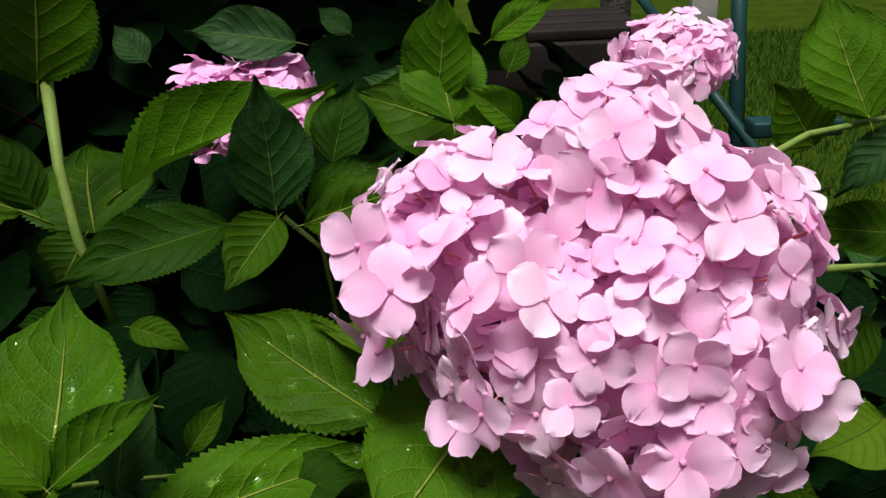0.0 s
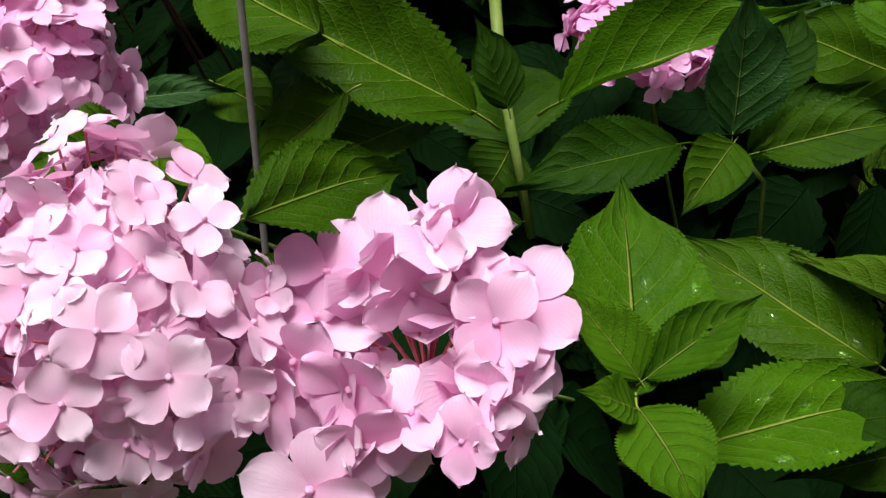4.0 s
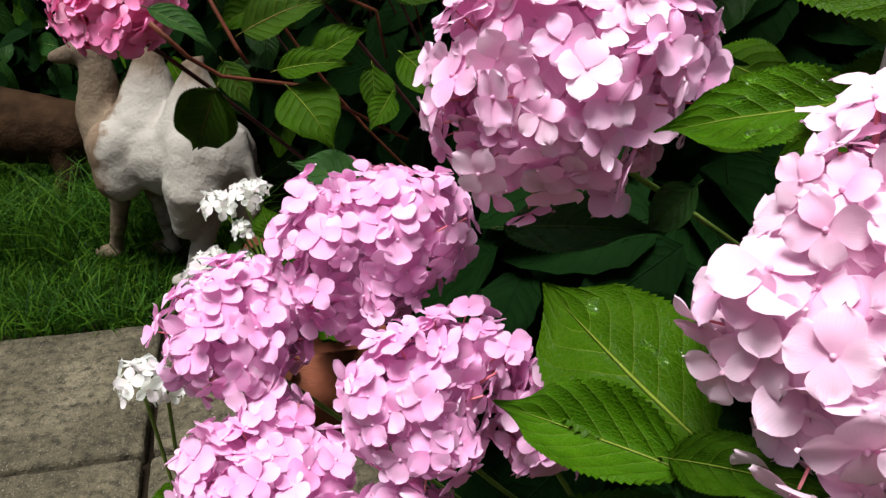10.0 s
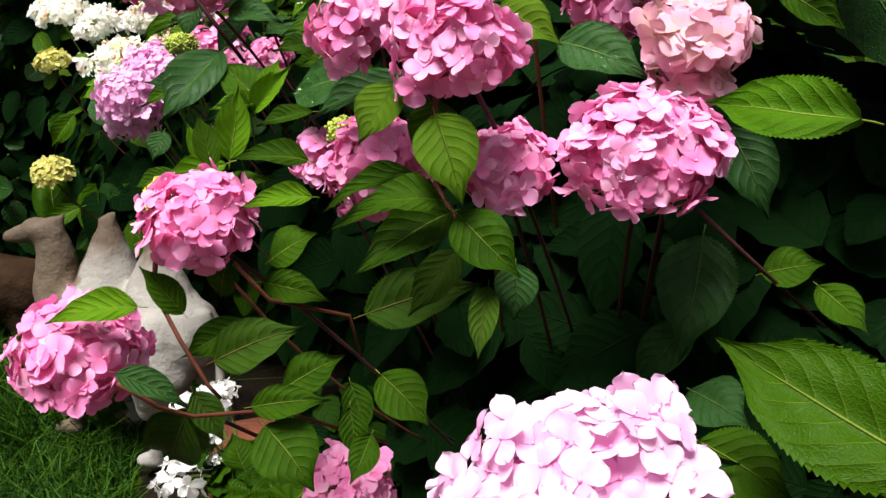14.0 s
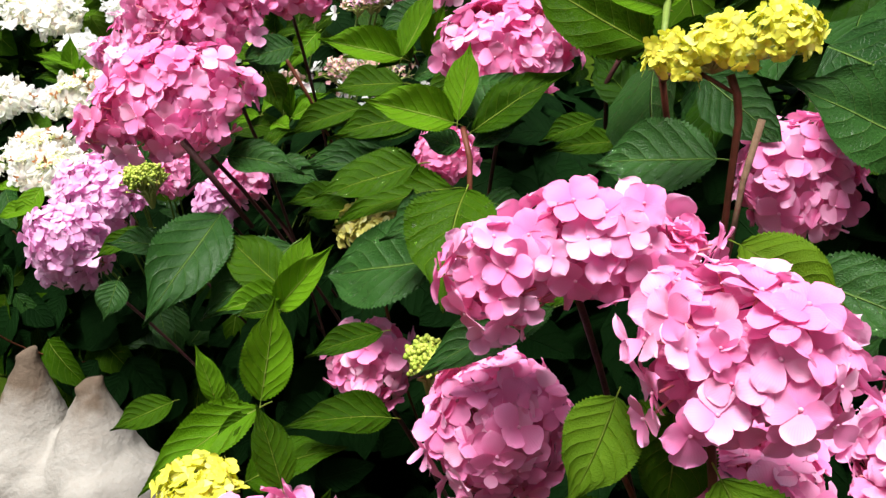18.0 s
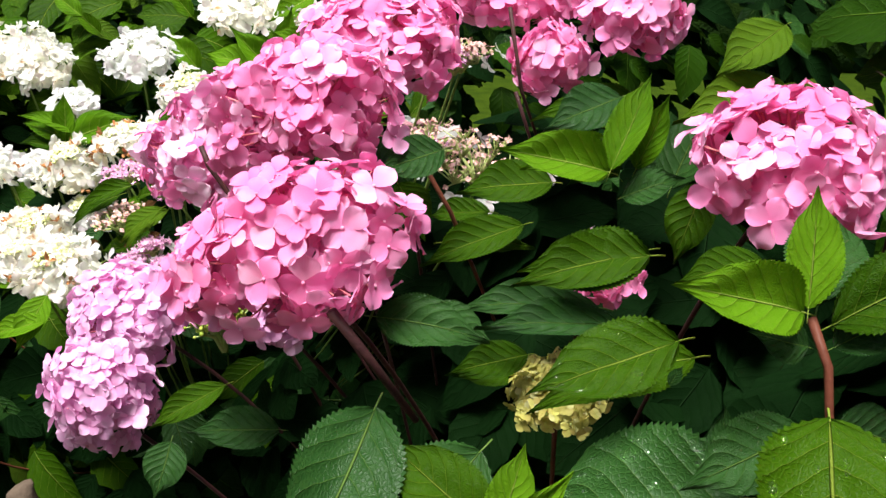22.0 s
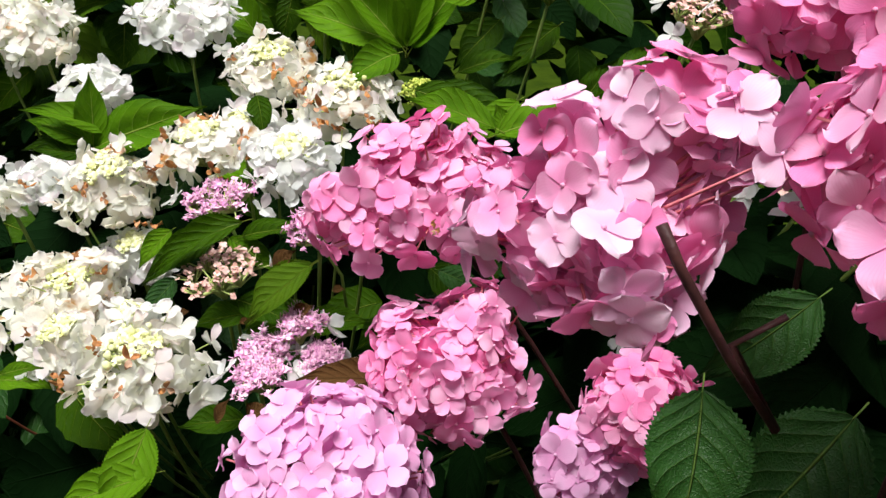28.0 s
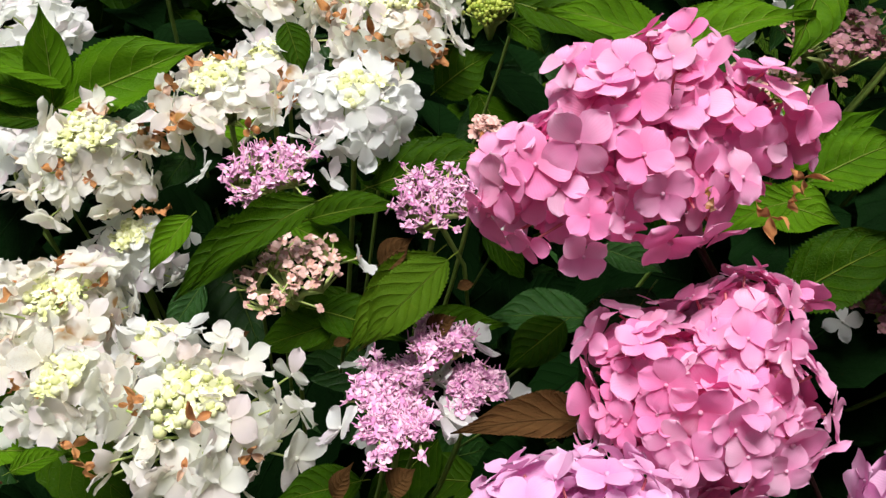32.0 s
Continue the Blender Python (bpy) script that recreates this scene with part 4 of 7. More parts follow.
flower_head(rose_bush, (-0.580, 0.629, 0.785), (0.032, 0.024), (0.07, -0.38, 0.92), 0.028, "rose rose candy", cover=1.00, low=-0.60, single=False, seed=15)
stem(rose_bush, bend((-0.581, 0.634, 0.773), (-0.568, 0.708, 0.683), (-0.525, 0.816, 0.375)), 0.0021, "dark")
flower_head(rose_bush, (-0.485, 0.639, 0.798), (0.053, 0.037), (0.06, -0.27, 0.96), 0.028, "rose rose candy", cover=1.09, low=-0.60, seed=16)
stem(rose_bush, bend((-0.486, 0.644, 0.779), (-0.496, 0.718, 0.689), (-0.509, 0.845, 0.378)), 0.0021, "dark")
flower_head(rose_bush, (-0.706, 0.727, 0.746), (0.043, 0.048), (0.15, -0.41, 0.90), 0.028, "rose rose candy", cover=1.00, low=-0.70, single=False, seed=17)
stem(rose_bush, bend((-0.710, 0.737, 0.723), (-0.695, 0.794, 0.633), (-0.633, 0.858, 0.353)), 0.0021, "dark")
flower_head(rose_bush, (-0.811, 0.858, 0.711), (0.030, 0.031), (0.10, -0.31, 0.94), 0.028, "rose rose candy", cover=1.00, low=-0.70, single=False, seed=18)
stem(rose_bush, bend((-0.813, 0.864, 0.695), (-0.773, 0.897, 0.605), (-0.664, 0.924, 0.340)), 0.0021, "dark")
flower_head(rose_bush, (-0.663, 0.667, 0.879), (0.059, 0.030), (0.16, -0.23, 0.96), 0.026, "rose rose candy", cover=1.09, low=-0.75, seed=20, lobes=[(-0.037, 0.000, 0.002, 0.021), (-0.006, 0.006, 0.014, 0.021), (0.023, 0.003, 0.011, 0.021), (0.046, -0.000, 0.011, 0.013), (-0.045, -0.008, -0.017, 0.010), (-0.044, -0.007, -0.014, 0.018), (0.008, 0.000, 0.002, 0.019), (-0.021, -0.002, -0.005, 0.016)])
stem(rose_bush, bend((-0.665, 0.671, 0.863), (-0.640, 0.749, 0.773), (-0.554, 0.892, 0.416)), 0.0021, "dark")
flower_head(rose_bush, (-0.606, 0.591, 0.881), (0.039, 0.035), (-0.06, -0.38, 0.92), 0.026, "rose rose candy", cover=1.04, low=-0.60, seed=21, lobes=[(-0.021, 0.007, 0.005, 0.019), (0.003, -0.001, -0.001, 0.026), (0.022, -0.008, -0.004, 0.021), (-0.015, -0.006, -0.017, 0.019), (0.019, -0.012, -0.014, 0.017)])
stem(rose_bush, bend((-0.605, 0.598, 0.864), (-0.572, 0.690, 0.774), (-0.506, 0.843, 0.416)), 0.0021, "dark")
flower_head(rose_bush, (-0.526, 0.832, 0.875), (0.037, 0.036), (0.04, -0.23, 0.97), 0.028, "rose rose candy", cover=1.00, low=-0.70, single=False, seed=22)
stem(rose_bush, bend((-0.527, 0.836, 0.856), (-0.521, 0.883, 0.766), (-0.501, 0.954, 0.413)), 0.0021, "dark")
flower_head(rose_bush, (-0.454, 0.694, 0.871), (0.035, 0.021), (0.03, -0.39, 0.92), 0.032, "cream", cover=1.00, low=-0.50, single=False, seed=23)
stem(rose_bush, bend((-0.454, 0.699, 0.859), (-0.465, 0.759, 0.769), (-0.484, 0.833, 0.414)), 0.0021, "dark")
flower_head(rose_bush, (-0.454, 0.696, 0.835), (0.027, 0.016), (0.06, -0.22, 0.97), 0.032, "cream", cover=1.00, low=-0.70, single=False, seed=24)
stem(rose_bush, bend((-0.455, 0.698, 0.826), (-0.469, 0.746, 0.736), (-0.494, 0.821, 0.399)), 0.0021, "dark")
flower_head(rose_bush, (-0.716, 0.628, 0.485), (0.039, 0.018), (-0.02, -0.39, 0.92), 0.028, "rose rose candy", cover=1.00, low=-0.30, single=False, seed=25)
stem(rose_bush, bend((-0.716, 0.633, 0.475), (-0.672, 0.709, 0.385), (-0.572, 0.823, 0.241)), 0.0021, "dark")
flower_head(rose_bush, (-0.597, 0.758, 0.963), (0.038, 0.018), (0.02, -0.21, 0.98), 0.0098, "yellow", cover=1.25, low=-0.2, single=False, seed=60, stalk="lime", lobes=[(-0.022, 0.003, -0.005, 0.014), (0.004, -0.000, 0.003, 0.017), (0.032, -0.005, 0.010, 0.018)])
stem(rose_bush, [(-0.588, 0.756, 0.953), (-0.584, 0.753, 0.943), (-0.582, 0.752, 0.930), (-0.581, 0.760, 0.870), (-0.570, 0.800, 0.739), (-0.549, 0.880, 0.502)], 0.0024, "red")
stem(rose_bush, [(-0.603, 0.757, 0.953), (-0.595, 0.755, 0.949), (-0.584, 0.753, 0.943)], 0.0014, "red")
flower_head(rose_bush, (-0.866, 0.661, 0.733), (0.023, 0.013), (0.04, -0.21, 0.98), 0.0125, "yellow", cover=1.2, low=-0.2, single=False, seed=62, stalk="lime")
stem(rose_bush, bend((-0.866, 0.662, 0.727), (-0.811, 0.713, 0.545), (-0.683, 0.831, 0.388)), 0.0018, "red")
bud_head(rose_bush, (-0.752, 0.769, 0.763), (0.017, 0.012), (0.04, -0.24, 0.97), "green", 30, 420, 0.0018)
leaf(rose_bush, (-0.815, 0.559, 0.596), (-0.850, 0.560, 0.531), (0.37, -0.90, -0.22), 0.75, "mid", 1)
leaf(rose_bush, (-0.797, 0.544, 0.623), (-0.771, 0.534, 0.590), (0.49, -0.66, 0.57), 0.61, "bronze", 0)
leaf(rose_bush, (-0.746, 0.536, 0.622), (-0.690, 0.538, 0.636), (-0.12, -0.79, 0.60), 0.47, "mid", 1)
leaf(rose_bush, (-0.671, 0.540, 0.630), (-0.664, 0.525, 0.597), (0.37, -0.81, 0.46), 0.60, "mid", 0)
leaf(rose_bush, (-0.655, 0.536, 0.612), (-0.659, 0.502, 0.595), (0.42, -0.44, 0.79), 0.61, "mid", 0)
leaf(rose_bush, (-0.735, 0.532, 0.610), (-0.691, 0.509, 0.581), (0.20, -0.60, 0.78), 0.91, "mid", 1)
leaf(rose_bush, (-0.622, 0.616, 0.832), (-0.624, 0.587, 0.795), (0.24, -0.78, 0.58), 0.85, "mid", 1)
leaf(rose_bush, (-0.605, 0.580, 0.766), (-0.649, 0.518, 0.755), (0.38, -0.41, 0.83), 0.48, "mid", 2)
leaf(rose_bush, (-0.594, 0.553, 0.775), (-0.551, 0.527, 0.752), (-0.04, -0.70, 0.72), 0.71, "mid", 2)
leaf(rose_bush, (-0.621, 0.582, 0.779), (-0.677, 0.540, 0.772), (0.29, -0.53, 0.79), 0.25, "mid", 2)
leaf(rose_bush, (-0.681, 0.606, 0.669), (-0.598, 0.621, 0.700), (-0.07, -0.82, 0.56), 0.53, "bronze", 1)
leaf(rose_bush, (-0.609, 0.607, 0.727), (-0.633, 0.565, 0.697), (0.27, -0.65, 0.71), 0.54, "bronze", 1)
leaf(rose_bush, (-0.561, 0.578, 0.733), (-0.558, 0.555, 0.704), (0.14, -0.77, 0.63), 0.85, "deep", 1)
leaf(rose_bush, (-0.574, 0.550, 0.728), (-0.573, 0.512, 0.694), (0.18, -0.67, 0.73), 0.40, "bronze", 3)
leaf(rose_bush, (-0.784, 0.556, 0.644), (-0.721, 0.565, 0.676), (-0.13, -0.86, 0.49), 0.59, "bronze", 1)
leaf(rose_bush, (-0.732, 0.561, 0.624), (-0.688, 0.574, 0.651), (-0.08, -0.85, 0.52), 0.62, "mid", 0)
leaf(rose_bush, (-0.811, 0.550, 0.597), (-0.844, 0.550, 0.540), (-0.06, -1.00, 0.05), 0.85, "bronze", 1)
leaf(rose_bush, (-0.812, 0.482, 0.673), (-0.767, 0.495, 0.650), (0.50, -0.38, 0.77), 0.44, "deep", 1)
leaf(rose_bush, (-0.807, 0.510, 0.709), (-0.855, 0.478, 0.717), (0.40, -0.37, 0.84), 0.44, "lime", 2)
leaf(rose_bush, (-0.666, 0.592, 0.627), (-0.623, 0.571, 0.602), (0.11, -0.66, 0.74), 0.76, "mid", 0)
leaf(rose_bush, (-0.694, 0.600, 0.611), (-0.676, 0.579, 0.578), (0.32, -0.72, 0.62), 0.60, "mid", 0)
leaf(rose_bush, (-0.768, 0.581, 0.666), (-0.810, 0.551, 0.649), (0.28, -0.73, 0.62), 0.53, "mid", 1)
leaf(rose_bush, (-0.711, 0.595, 0.765), (-0.750, 0.565, 0.772), (0.47, -0.44, 0.77), 0.39, "lime", 2)
leaf(rose_bush, (-0.803, 0.556, 0.682), (-0.822, 0.546, 0.722), (0.83, -0.50, 0.25), 0.54, "mid", 1)
leaf(rose_bush, (-0.801, 0.619, 0.773), (-0.816, 0.632, 0.812), (0.46, -0.77, 0.43), 0.50, "mid", 3)
leaf(rose_bush, (-0.802, 0.620, 0.725), (-0.778, 0.625, 0.773), (0.11, -0.99, 0.05), 0.52, "mid", 3)
leaf(rose_bush, (-0.766, 0.612, 0.685), (-0.712, 0.604, 0.682), (-0.08, -0.73, 0.68), 0.53, "mid", 1)
leaf(rose_bush, (-0.797, 0.600, 0.677), (-0.786, 0.595, 0.709), (-0.04, -0.99, -0.14), 0.76, "mid", 0)
leaf(rose_bush, (-0.645, 0.460, 0.569), (-0.685, 0.438, 0.596), (0.65, -0.34, 0.68), 0.66, "deep", 1)
leaf(rose_bush, (-0.936, 0.833, 0.320), (-0.954, 0.846, 0.361), (0.54, -0.70, 0.46), 0.91, "mid", 0)
leaf(rose_bush, (-0.434, 0.740, 0.701), (-0.447, 0.664, 0.635), (-0.05, -0.65, 0.76), 0.66, "deep", 1)
leaf(rose_bush, (-0.428, 0.695, 0.804), (-0.394, 0.660, 0.751), (-0.00, -0.83, 0.56), 0.62, "deep", 1)
leaf(rose_bush, (-0.393, 0.681, 0.696), (-0.352, 0.676, 0.711), (-0.33, -0.70, 0.64), 0.79, "mid", 0)
leaf(rose_bush, (-0.361, 0.639, 0.708), (-0.333, 0.606, 0.693), (-0.28, -0.60, 0.75), 0.62, "mid", 0)
leaf(rose_bush, (-0.437, 0.637, 0.616), (-0.401, 0.592, 0.621), (-0.50, -0.31, 0.81), 0.83, "deep", 0)
leaf(rose_bush, (-0.409, 0.653, 0.904), (-0.368, 0.633, 0.885), (-0.17, -0.84, 0.52), 0.53, "mid", 2)
leaf(rose_bush, (-0.436, 0.704, 0.642), (-0.487, 0.680, 0.590), (-0.26, -0.76, 0.60), 0.52, "deep", 1)
leaf(rose_bush, (-0.611, 0.566, 0.835), (-0.587, 0.528, 0.796), (0.01, -0.71, 0.71), 0.73, "gold", 1)
leaf(rose_bush, (-0.648, 0.602, 0.846), (-0.665, 0.567, 0.819), (0.13, -0.64, 0.76), 0.73, "gold", 1)
leaf(rose_bush, (-0.582, 0.797, 0.897), (-0.659, 0.811, 0.895), (-0.14, -0.73, 0.67), 0.69, "deep", 1, 48)
leaf(rose_bush, (-0.591, 0.673, 0.889), (-0.547, 0.643, 0.876), (-0.24, -0.66, 0.71), 0.67, "gold", 2)
leaf(rose_bush, (-0.553, 0.711, 0.859), (-0.488, 0.675, 0.849), (-0.27, -0.66, 0.70), 0.61, "deep", 1, 48)
leaf(rose_bush, (-0.485, 0.758, 0.918), (-0.560, 0.738, 0.956), (0.42, -0.82, 0.40), 0.69, "deep", 0)
leaf(rose_bush, (-0.486, 0.747, 0.918), (-0.474, 0.731, 0.983), (-0.69, -0.73, -0.04), 0.50, "lime", 4)
leaf(rose_bush, (-0.490, 0.735, 0.919), (-0.514, 0.719, 0.943), (0.56, -0.83, -0.01), 0.66, "lime", 4)
leaf(rose_bush, (-0.487, 0.735, 0.918), (-0.457, 0.715, 0.934), (-0.66, -0.65, 0.38), 0.54, "lime", 4)
leaf(rose_bush, (-0.487, 0.740, 0.902), (-0.455, 0.722, 0.897), (-0.27, -0.67, 0.69), 0.57, "mid", 1)
leaf(rose_bush, (-0.494, 0.753, 0.884), (-0.502, 0.762, 0.908), (0.04, -0.94, 0.33), 0.62, "deep", 0)
leaf(rose_bush, (-0.675, 0.722, 0.829), (-0.749, 0.680, 0.812), (0.11, -0.54, 0.83), 0.35, "deep", 1)
leaf(rose_bush, (-0.782, 0.772, 0.783), (-0.824, 0.743, 0.783), (0.32, -0.44, 0.84), 0.42, "mid", 1)
leaf(rose_bush, (-0.767, 0.719, 0.753), (-0.816, 0.685, 0.773), (0.53, -0.31, 0.79), 0.43, "mid", 2)
leaf(rose_bush, (-0.641, 0.611, 0.782), (-0.702, 0.585, 0.772), (0.02, -0.39, 0.92), 0.31, "mid", 2)
leaf(rose_bush, (-0.768, 0.630, 0.696), (-0.730, 0.636, 0.722), (-0.34, -0.68, 0.65), 0.88, "mid", 0)
leaf(rose_bush, (-0.604, 0.552, 0.784), (-0.651, 0.527, 0.795), (0.38, -0.31, 0.87), 0.56, "mid", 2)
leaf(rose_bush, (-0.618, 0.647, 0.810), (-0.646, 0.626, 0.823), (0.63, -0.40, 0.67), 0.45, "mid", 1)
leaf(rose_bush, (-0.860, 0.751, 0.738), (-0.851, 0.769, 0.806), (0.26, -0.94, 0.21), 0.50, "lime", 3)
leaf(rose_bush, (-0.874, 0.835, 0.764), (-0.833, 0.840, 0.813), (-0.09, -0.98, 0.17), 0.43, "lime", 4)
leaf(rose_bush, (-0.892, 0.754, 0.733), (-0.902, 0.757, 0.772), (0.63, -0.75, 0.21), 0.42, "lime", 4)
leaf(rose_bush, (-0.875, 0.738, 0.740), (-0.874, 0.735, 0.759), (0.45, -0.88, -0.17), 0.60, "lime", 4)
leaf(rose_bush, (-0.858, 0.741, 0.739), (-0.922, 0.687, 0.715), (0.14, -0.54, 0.83), 0.39, "lime", 2)
leaf(rose_bush, (-0.937, 0.782, 0.713), (-0.970, 0.753, 0.709), (0.36, -0.51, 0.78), 0.55, "mid", 1)
leaf(rose_bush, (-0.853, 0.699, 0.714), (-0.798, 0.691, 0.752), (-0.50, -0.63, 0.59), 0.49, "mid", 1)
leaf(rose_bush, (-0.863, 0.738, 0.736), (-0.877, 0.712, 0.731), (0.42, -0.37, 0.83), 0.43, "mid", 2)
leaf(rose_bush, (-0.533, 0.712, 0.798), (-0.497, 0.728, 0.822), (-0.15, -0.71, 0.69), 0.62, "deep", 0)
leaf(rose_bush, (-0.772, 0.816, 0.836), (-0.770, 0.827, 0.863), (0.12, -0.92, 0.37), 0.61, "deep", 0)
leaf(rose_bush, (-0.618, 0.885, 0.950), (-0.707, 0.869, 1.003), (0.32, -0.91, 0.27), 0.55, "mid", 0)
leaf(rose_bush, (-0.610, 0.865, 0.977), (-0.592, 0.858, 1.001), (-0.55, -0.82, 0.15), 0.41, "lime", 4)
leaf(rose_bush, (-0.611, 0.865, 0.976), (-0.657, 0.848, 0.991), (0.42, -0.86, 0.31), 0.44, "lime", 4)
leaf(rose_bush, (-0.612, 0.866, 0.979), (-0.621, 0.868, 1.007), (-0.04, -1.00, 0.07), 0.52, "lime", 3)
leaf(rose_bush, (-0.613, 0.975, 0.891), (-0.651, 1.007, 0.928), (-0.14, -0.82, 0.56), 0.63, "half_shade", 0)
leaf(rose_bush, (-0.593, 0.920, 0.883), (-0.624, 0.936, 0.904), (-0.08, -0.85, 0.51), 0.74, "half_shade", 0)
leaf(rose_bush, (-0.524, 1.000, 0.933), (-0.558, 1.009, 0.966), (0.04, -0.95, 0.30), 0.65, "mid", 0)
leaf(rose_bush, (-0.629, 0.944, 0.870), (-0.680, 0.919, 0.874), (0.35, -0.61, 0.71), 0.45, "mid", 1)
stem(rose_bush, [(-0.826, 0.565, 0.718), (-0.820, 0.549, 0.702), (-0.799, 0.540, 0.669), (-0.777, 0.533, 0.638), (-0.772, 0.539, 0.624)], 0.0020, "red")
stem(rose_bush, [(-0.816, 0.487, 0.662), (-0.799, 0.503, 0.635), (-0.785, 0.521, 0.618), (-0.740, 0.562, 0.604), (-0.671, 0.613, 0.550)], 0.0019, "red")
stem(rose_bush, [(-0.770, 0.579, 0.715), (-0.752, 0.592, 0.681), (-0.706, 0.637, 0.650), (-0.700, 0.643, 0.610)], 0.0019, "red")
stem(rose_bush, [(-0.623, 0.603, 0.779), (-0.599, 0.594, 0.744), (-0.579, 0.601, 0.721), (-0.579, 0.628, 0.655)], 0.0019, "red")
stem(rose_bush, [(-0.454, 0.624, 0.770), (-0.404, 0.659, 0.715), (-0.342, 0.693, 0.651)], 0.0019, "dark")
stem(rose_bush, [(-0.611, 0.865, 0.981), (-0.614, 0.843, 0.966), (-0.614, 0.833, 0.954)], 0.0025, "green")
stem(rose_bush, [(-0.614, 0.833, 0.954), (-0.615, 0.821, 0.938), (-0.610, 0.823, 0.914), (-0.592, 0.860, 0.865)], 0.0025, "red")
stem(rose_bush, [(-0.620, 0.879, 0.951), (-0.617, 0.854, 0.941), (-0.615, 0.821, 0.938)], 0.0019, "red")
stem(rose_bush, [(-0.615, 0.821, 0.938), (-0.614, 0.802, 0.944), (-0.597, 0.757, 0.961)], 0.0019, "red")
stem(rose_bush, [(-0.614, 0.997, 0.949), (-0.630, 0.987, 0.926), (-0.639, 0.989, 0.907), (-0.636, 1.002, 0.853)], 0.0025, "dark")
stem(rose_bush, [(-0.633, 1.019, 0.955), (-0.635, 1.012, 0.936), (-0.629, 1.013, 0.911)], 0.0019, "dark")
stem(rose_bush, [(-0.576, 0.727, 0.936), (-0.583, 0.719, 0.906), (-0.588, 0.709, 0.868)], 0.0020, "bark")
stem(rose_bush, [(-0.614, 0.588, 0.852), (-0.613, 0.570, 0.832), (-0.602, 0.605, 0.777)], 0.0022, "red")
stem(rose_bush, [(-0.651, 0.643, 0.813), (-0.642, 0.636, 0.791), (-0.629, 0.647, 0.757)], 0.0019, "red")

deep_bush = bush_at("hydrangea_bush", -0.80, 1.40, "hydrangea shrub with deep rose-pink mopheads on dark purple stems", "hydrangea")
flower_head(deep_bush, (-0.980, 0.926, 0.890), (0.065, 0.045), (-0.04, -0.43, 0.90), 0.027, "rose rose rose rose candy", cover=1.09, low=-0.55, seed=26, lobes=[(0.028, 0.011, 0.012, 0.032), (-0.011, 0.001, 0.017, 0.030), (-0.022, -0.010, -0.008, 0.027), (-0.049, -0.021, -0.009, 0.018), (0.012, -0.012, -0.003, 0.028)])
stem(deep_bush, bend((-0.979, 0.937, 0.869), (-0.935, 1.032, 0.779), (-0.838, 1.185, 0.418)), 0.0021, "dark")
flower_head(deep_bush, (-0.997, 1.031, 0.948), (0.061, 0.043), (-0.08, -0.43, 0.90), 0.026, "rose rose rose rose candy", cover=1.09, low=-0.60, seed=27, lobes=[(-0.034, 0.006, 0.005, 0.027), (0.000, 0.004, 0.014, 0.027), (0.031, -0.003, 0.013, 0.027), (-0.031, -0.002, -0.018, 0.023), (0.009, -0.015, -0.007, 0.025), (0.040, -0.011, -0.007, 0.014)])
stem(deep_bush, bend((-0.995, 1.041, 0.928), (-0.971, 1.113, 0.838), (-0.927, 1.209, 0.445)), 0.0021, "dark")
flower_head(deep_bush, (-0.971, 1.197, 0.977), (0.062, 0.034), (0.03, -0.41, 0.91), 0.028, "rose rose rose rose candy", cover=1.00, low=-0.60, single=False, seed=28)
stem(deep_bush, bend((-0.972, 1.205, 0.960), (-0.957, 1.257, 0.870), (-0.918, 1.311, 0.460)), 0.0021, "dark")
flower_head(deep_bush, (-1.108, 1.113, 0.899), (0.040, 0.042), (-0.10, -0.32, 0.94), 0.027, "candy blush pale candy rose candy blush pale candy rose candy blush pale candy rose candy blush pale candy rose candy blush pale candy rose candy blush pale candy rose candy blush pale candy rose candy blush pale candy rose withered", cover=1.10, low=-0.75, seed=30, lobes=[(-0.021, 0.006, 0.002, 0.018), (0.006, 0.006, 0.020, 0.018), (0.027, 0.005, 0.040, 0.016), (0.049, -0.004, 0.042, 0.016), (0.060, -0.013, 0.029, 0.012), (0.009, -0.011, -0.005, 0.024), (-0.010, -0.006, -0.019, 0.011), (0.018, -0.018, -0.025, 0.011), (0.037, 0.001, 0.019, 0.015), (0.037, -0.006, 0.001, 0.012), (-0.003, 0.013, 0.036, 0.009)])
flower_head(deep_bush, (-1.152, 1.309, 0.844), (0.063, 0.039), (0.02, -0.33, 0.94), 0.027, "rose candy candy rose candy candy rose candy candy rose candy candy withered", cover=1.09, low=-0.50, seed=31, lobes=[(-0.054, 0.001, -0.011, 0.022), (-0.031, 0.008, 0.012, 0.022), (0.000, 0.005, 0.015, 0.027), (0.030, -0.005, 0.003, 0.021), (-0.010, -0.011, -0.008, 0.027), (-0.043, -0.005, -0.025, 0.018), (0.018, -0.010, -0.016, 0.017)])
stem(deep_bush, bend((-1.153, 1.316, 0.824), (-1.083, 1.346, 0.734), (-0.916, 1.360, 0.398)), 0.0021, "dark")
flower_head(deep_bush, (-1.132, 1.262, 0.750), (0.050, 0.044), (-0.11, -0.33, 0.94), 0.025, "rose candy candy", cover=1.09, low=-0.70, seed=32, lobes=[(-0.040, 0.016, 0.012, 0.019), (0.005, 0.016, 0.026, 0.022), (0.008, -0.005, -0.004, 0.022), (-0.038, -0.000, -0.011, 0.022), (-0.017, -0.003, 0.006, 0.028), (-0.018, -0.014, -0.023, 0.018)])
stem(deep_bush, bend((-1.129, 1.270, 0.728), (-1.082, 1.306, 0.638), (-0.989, 1.335, 0.355)), 0.0021, "dark")
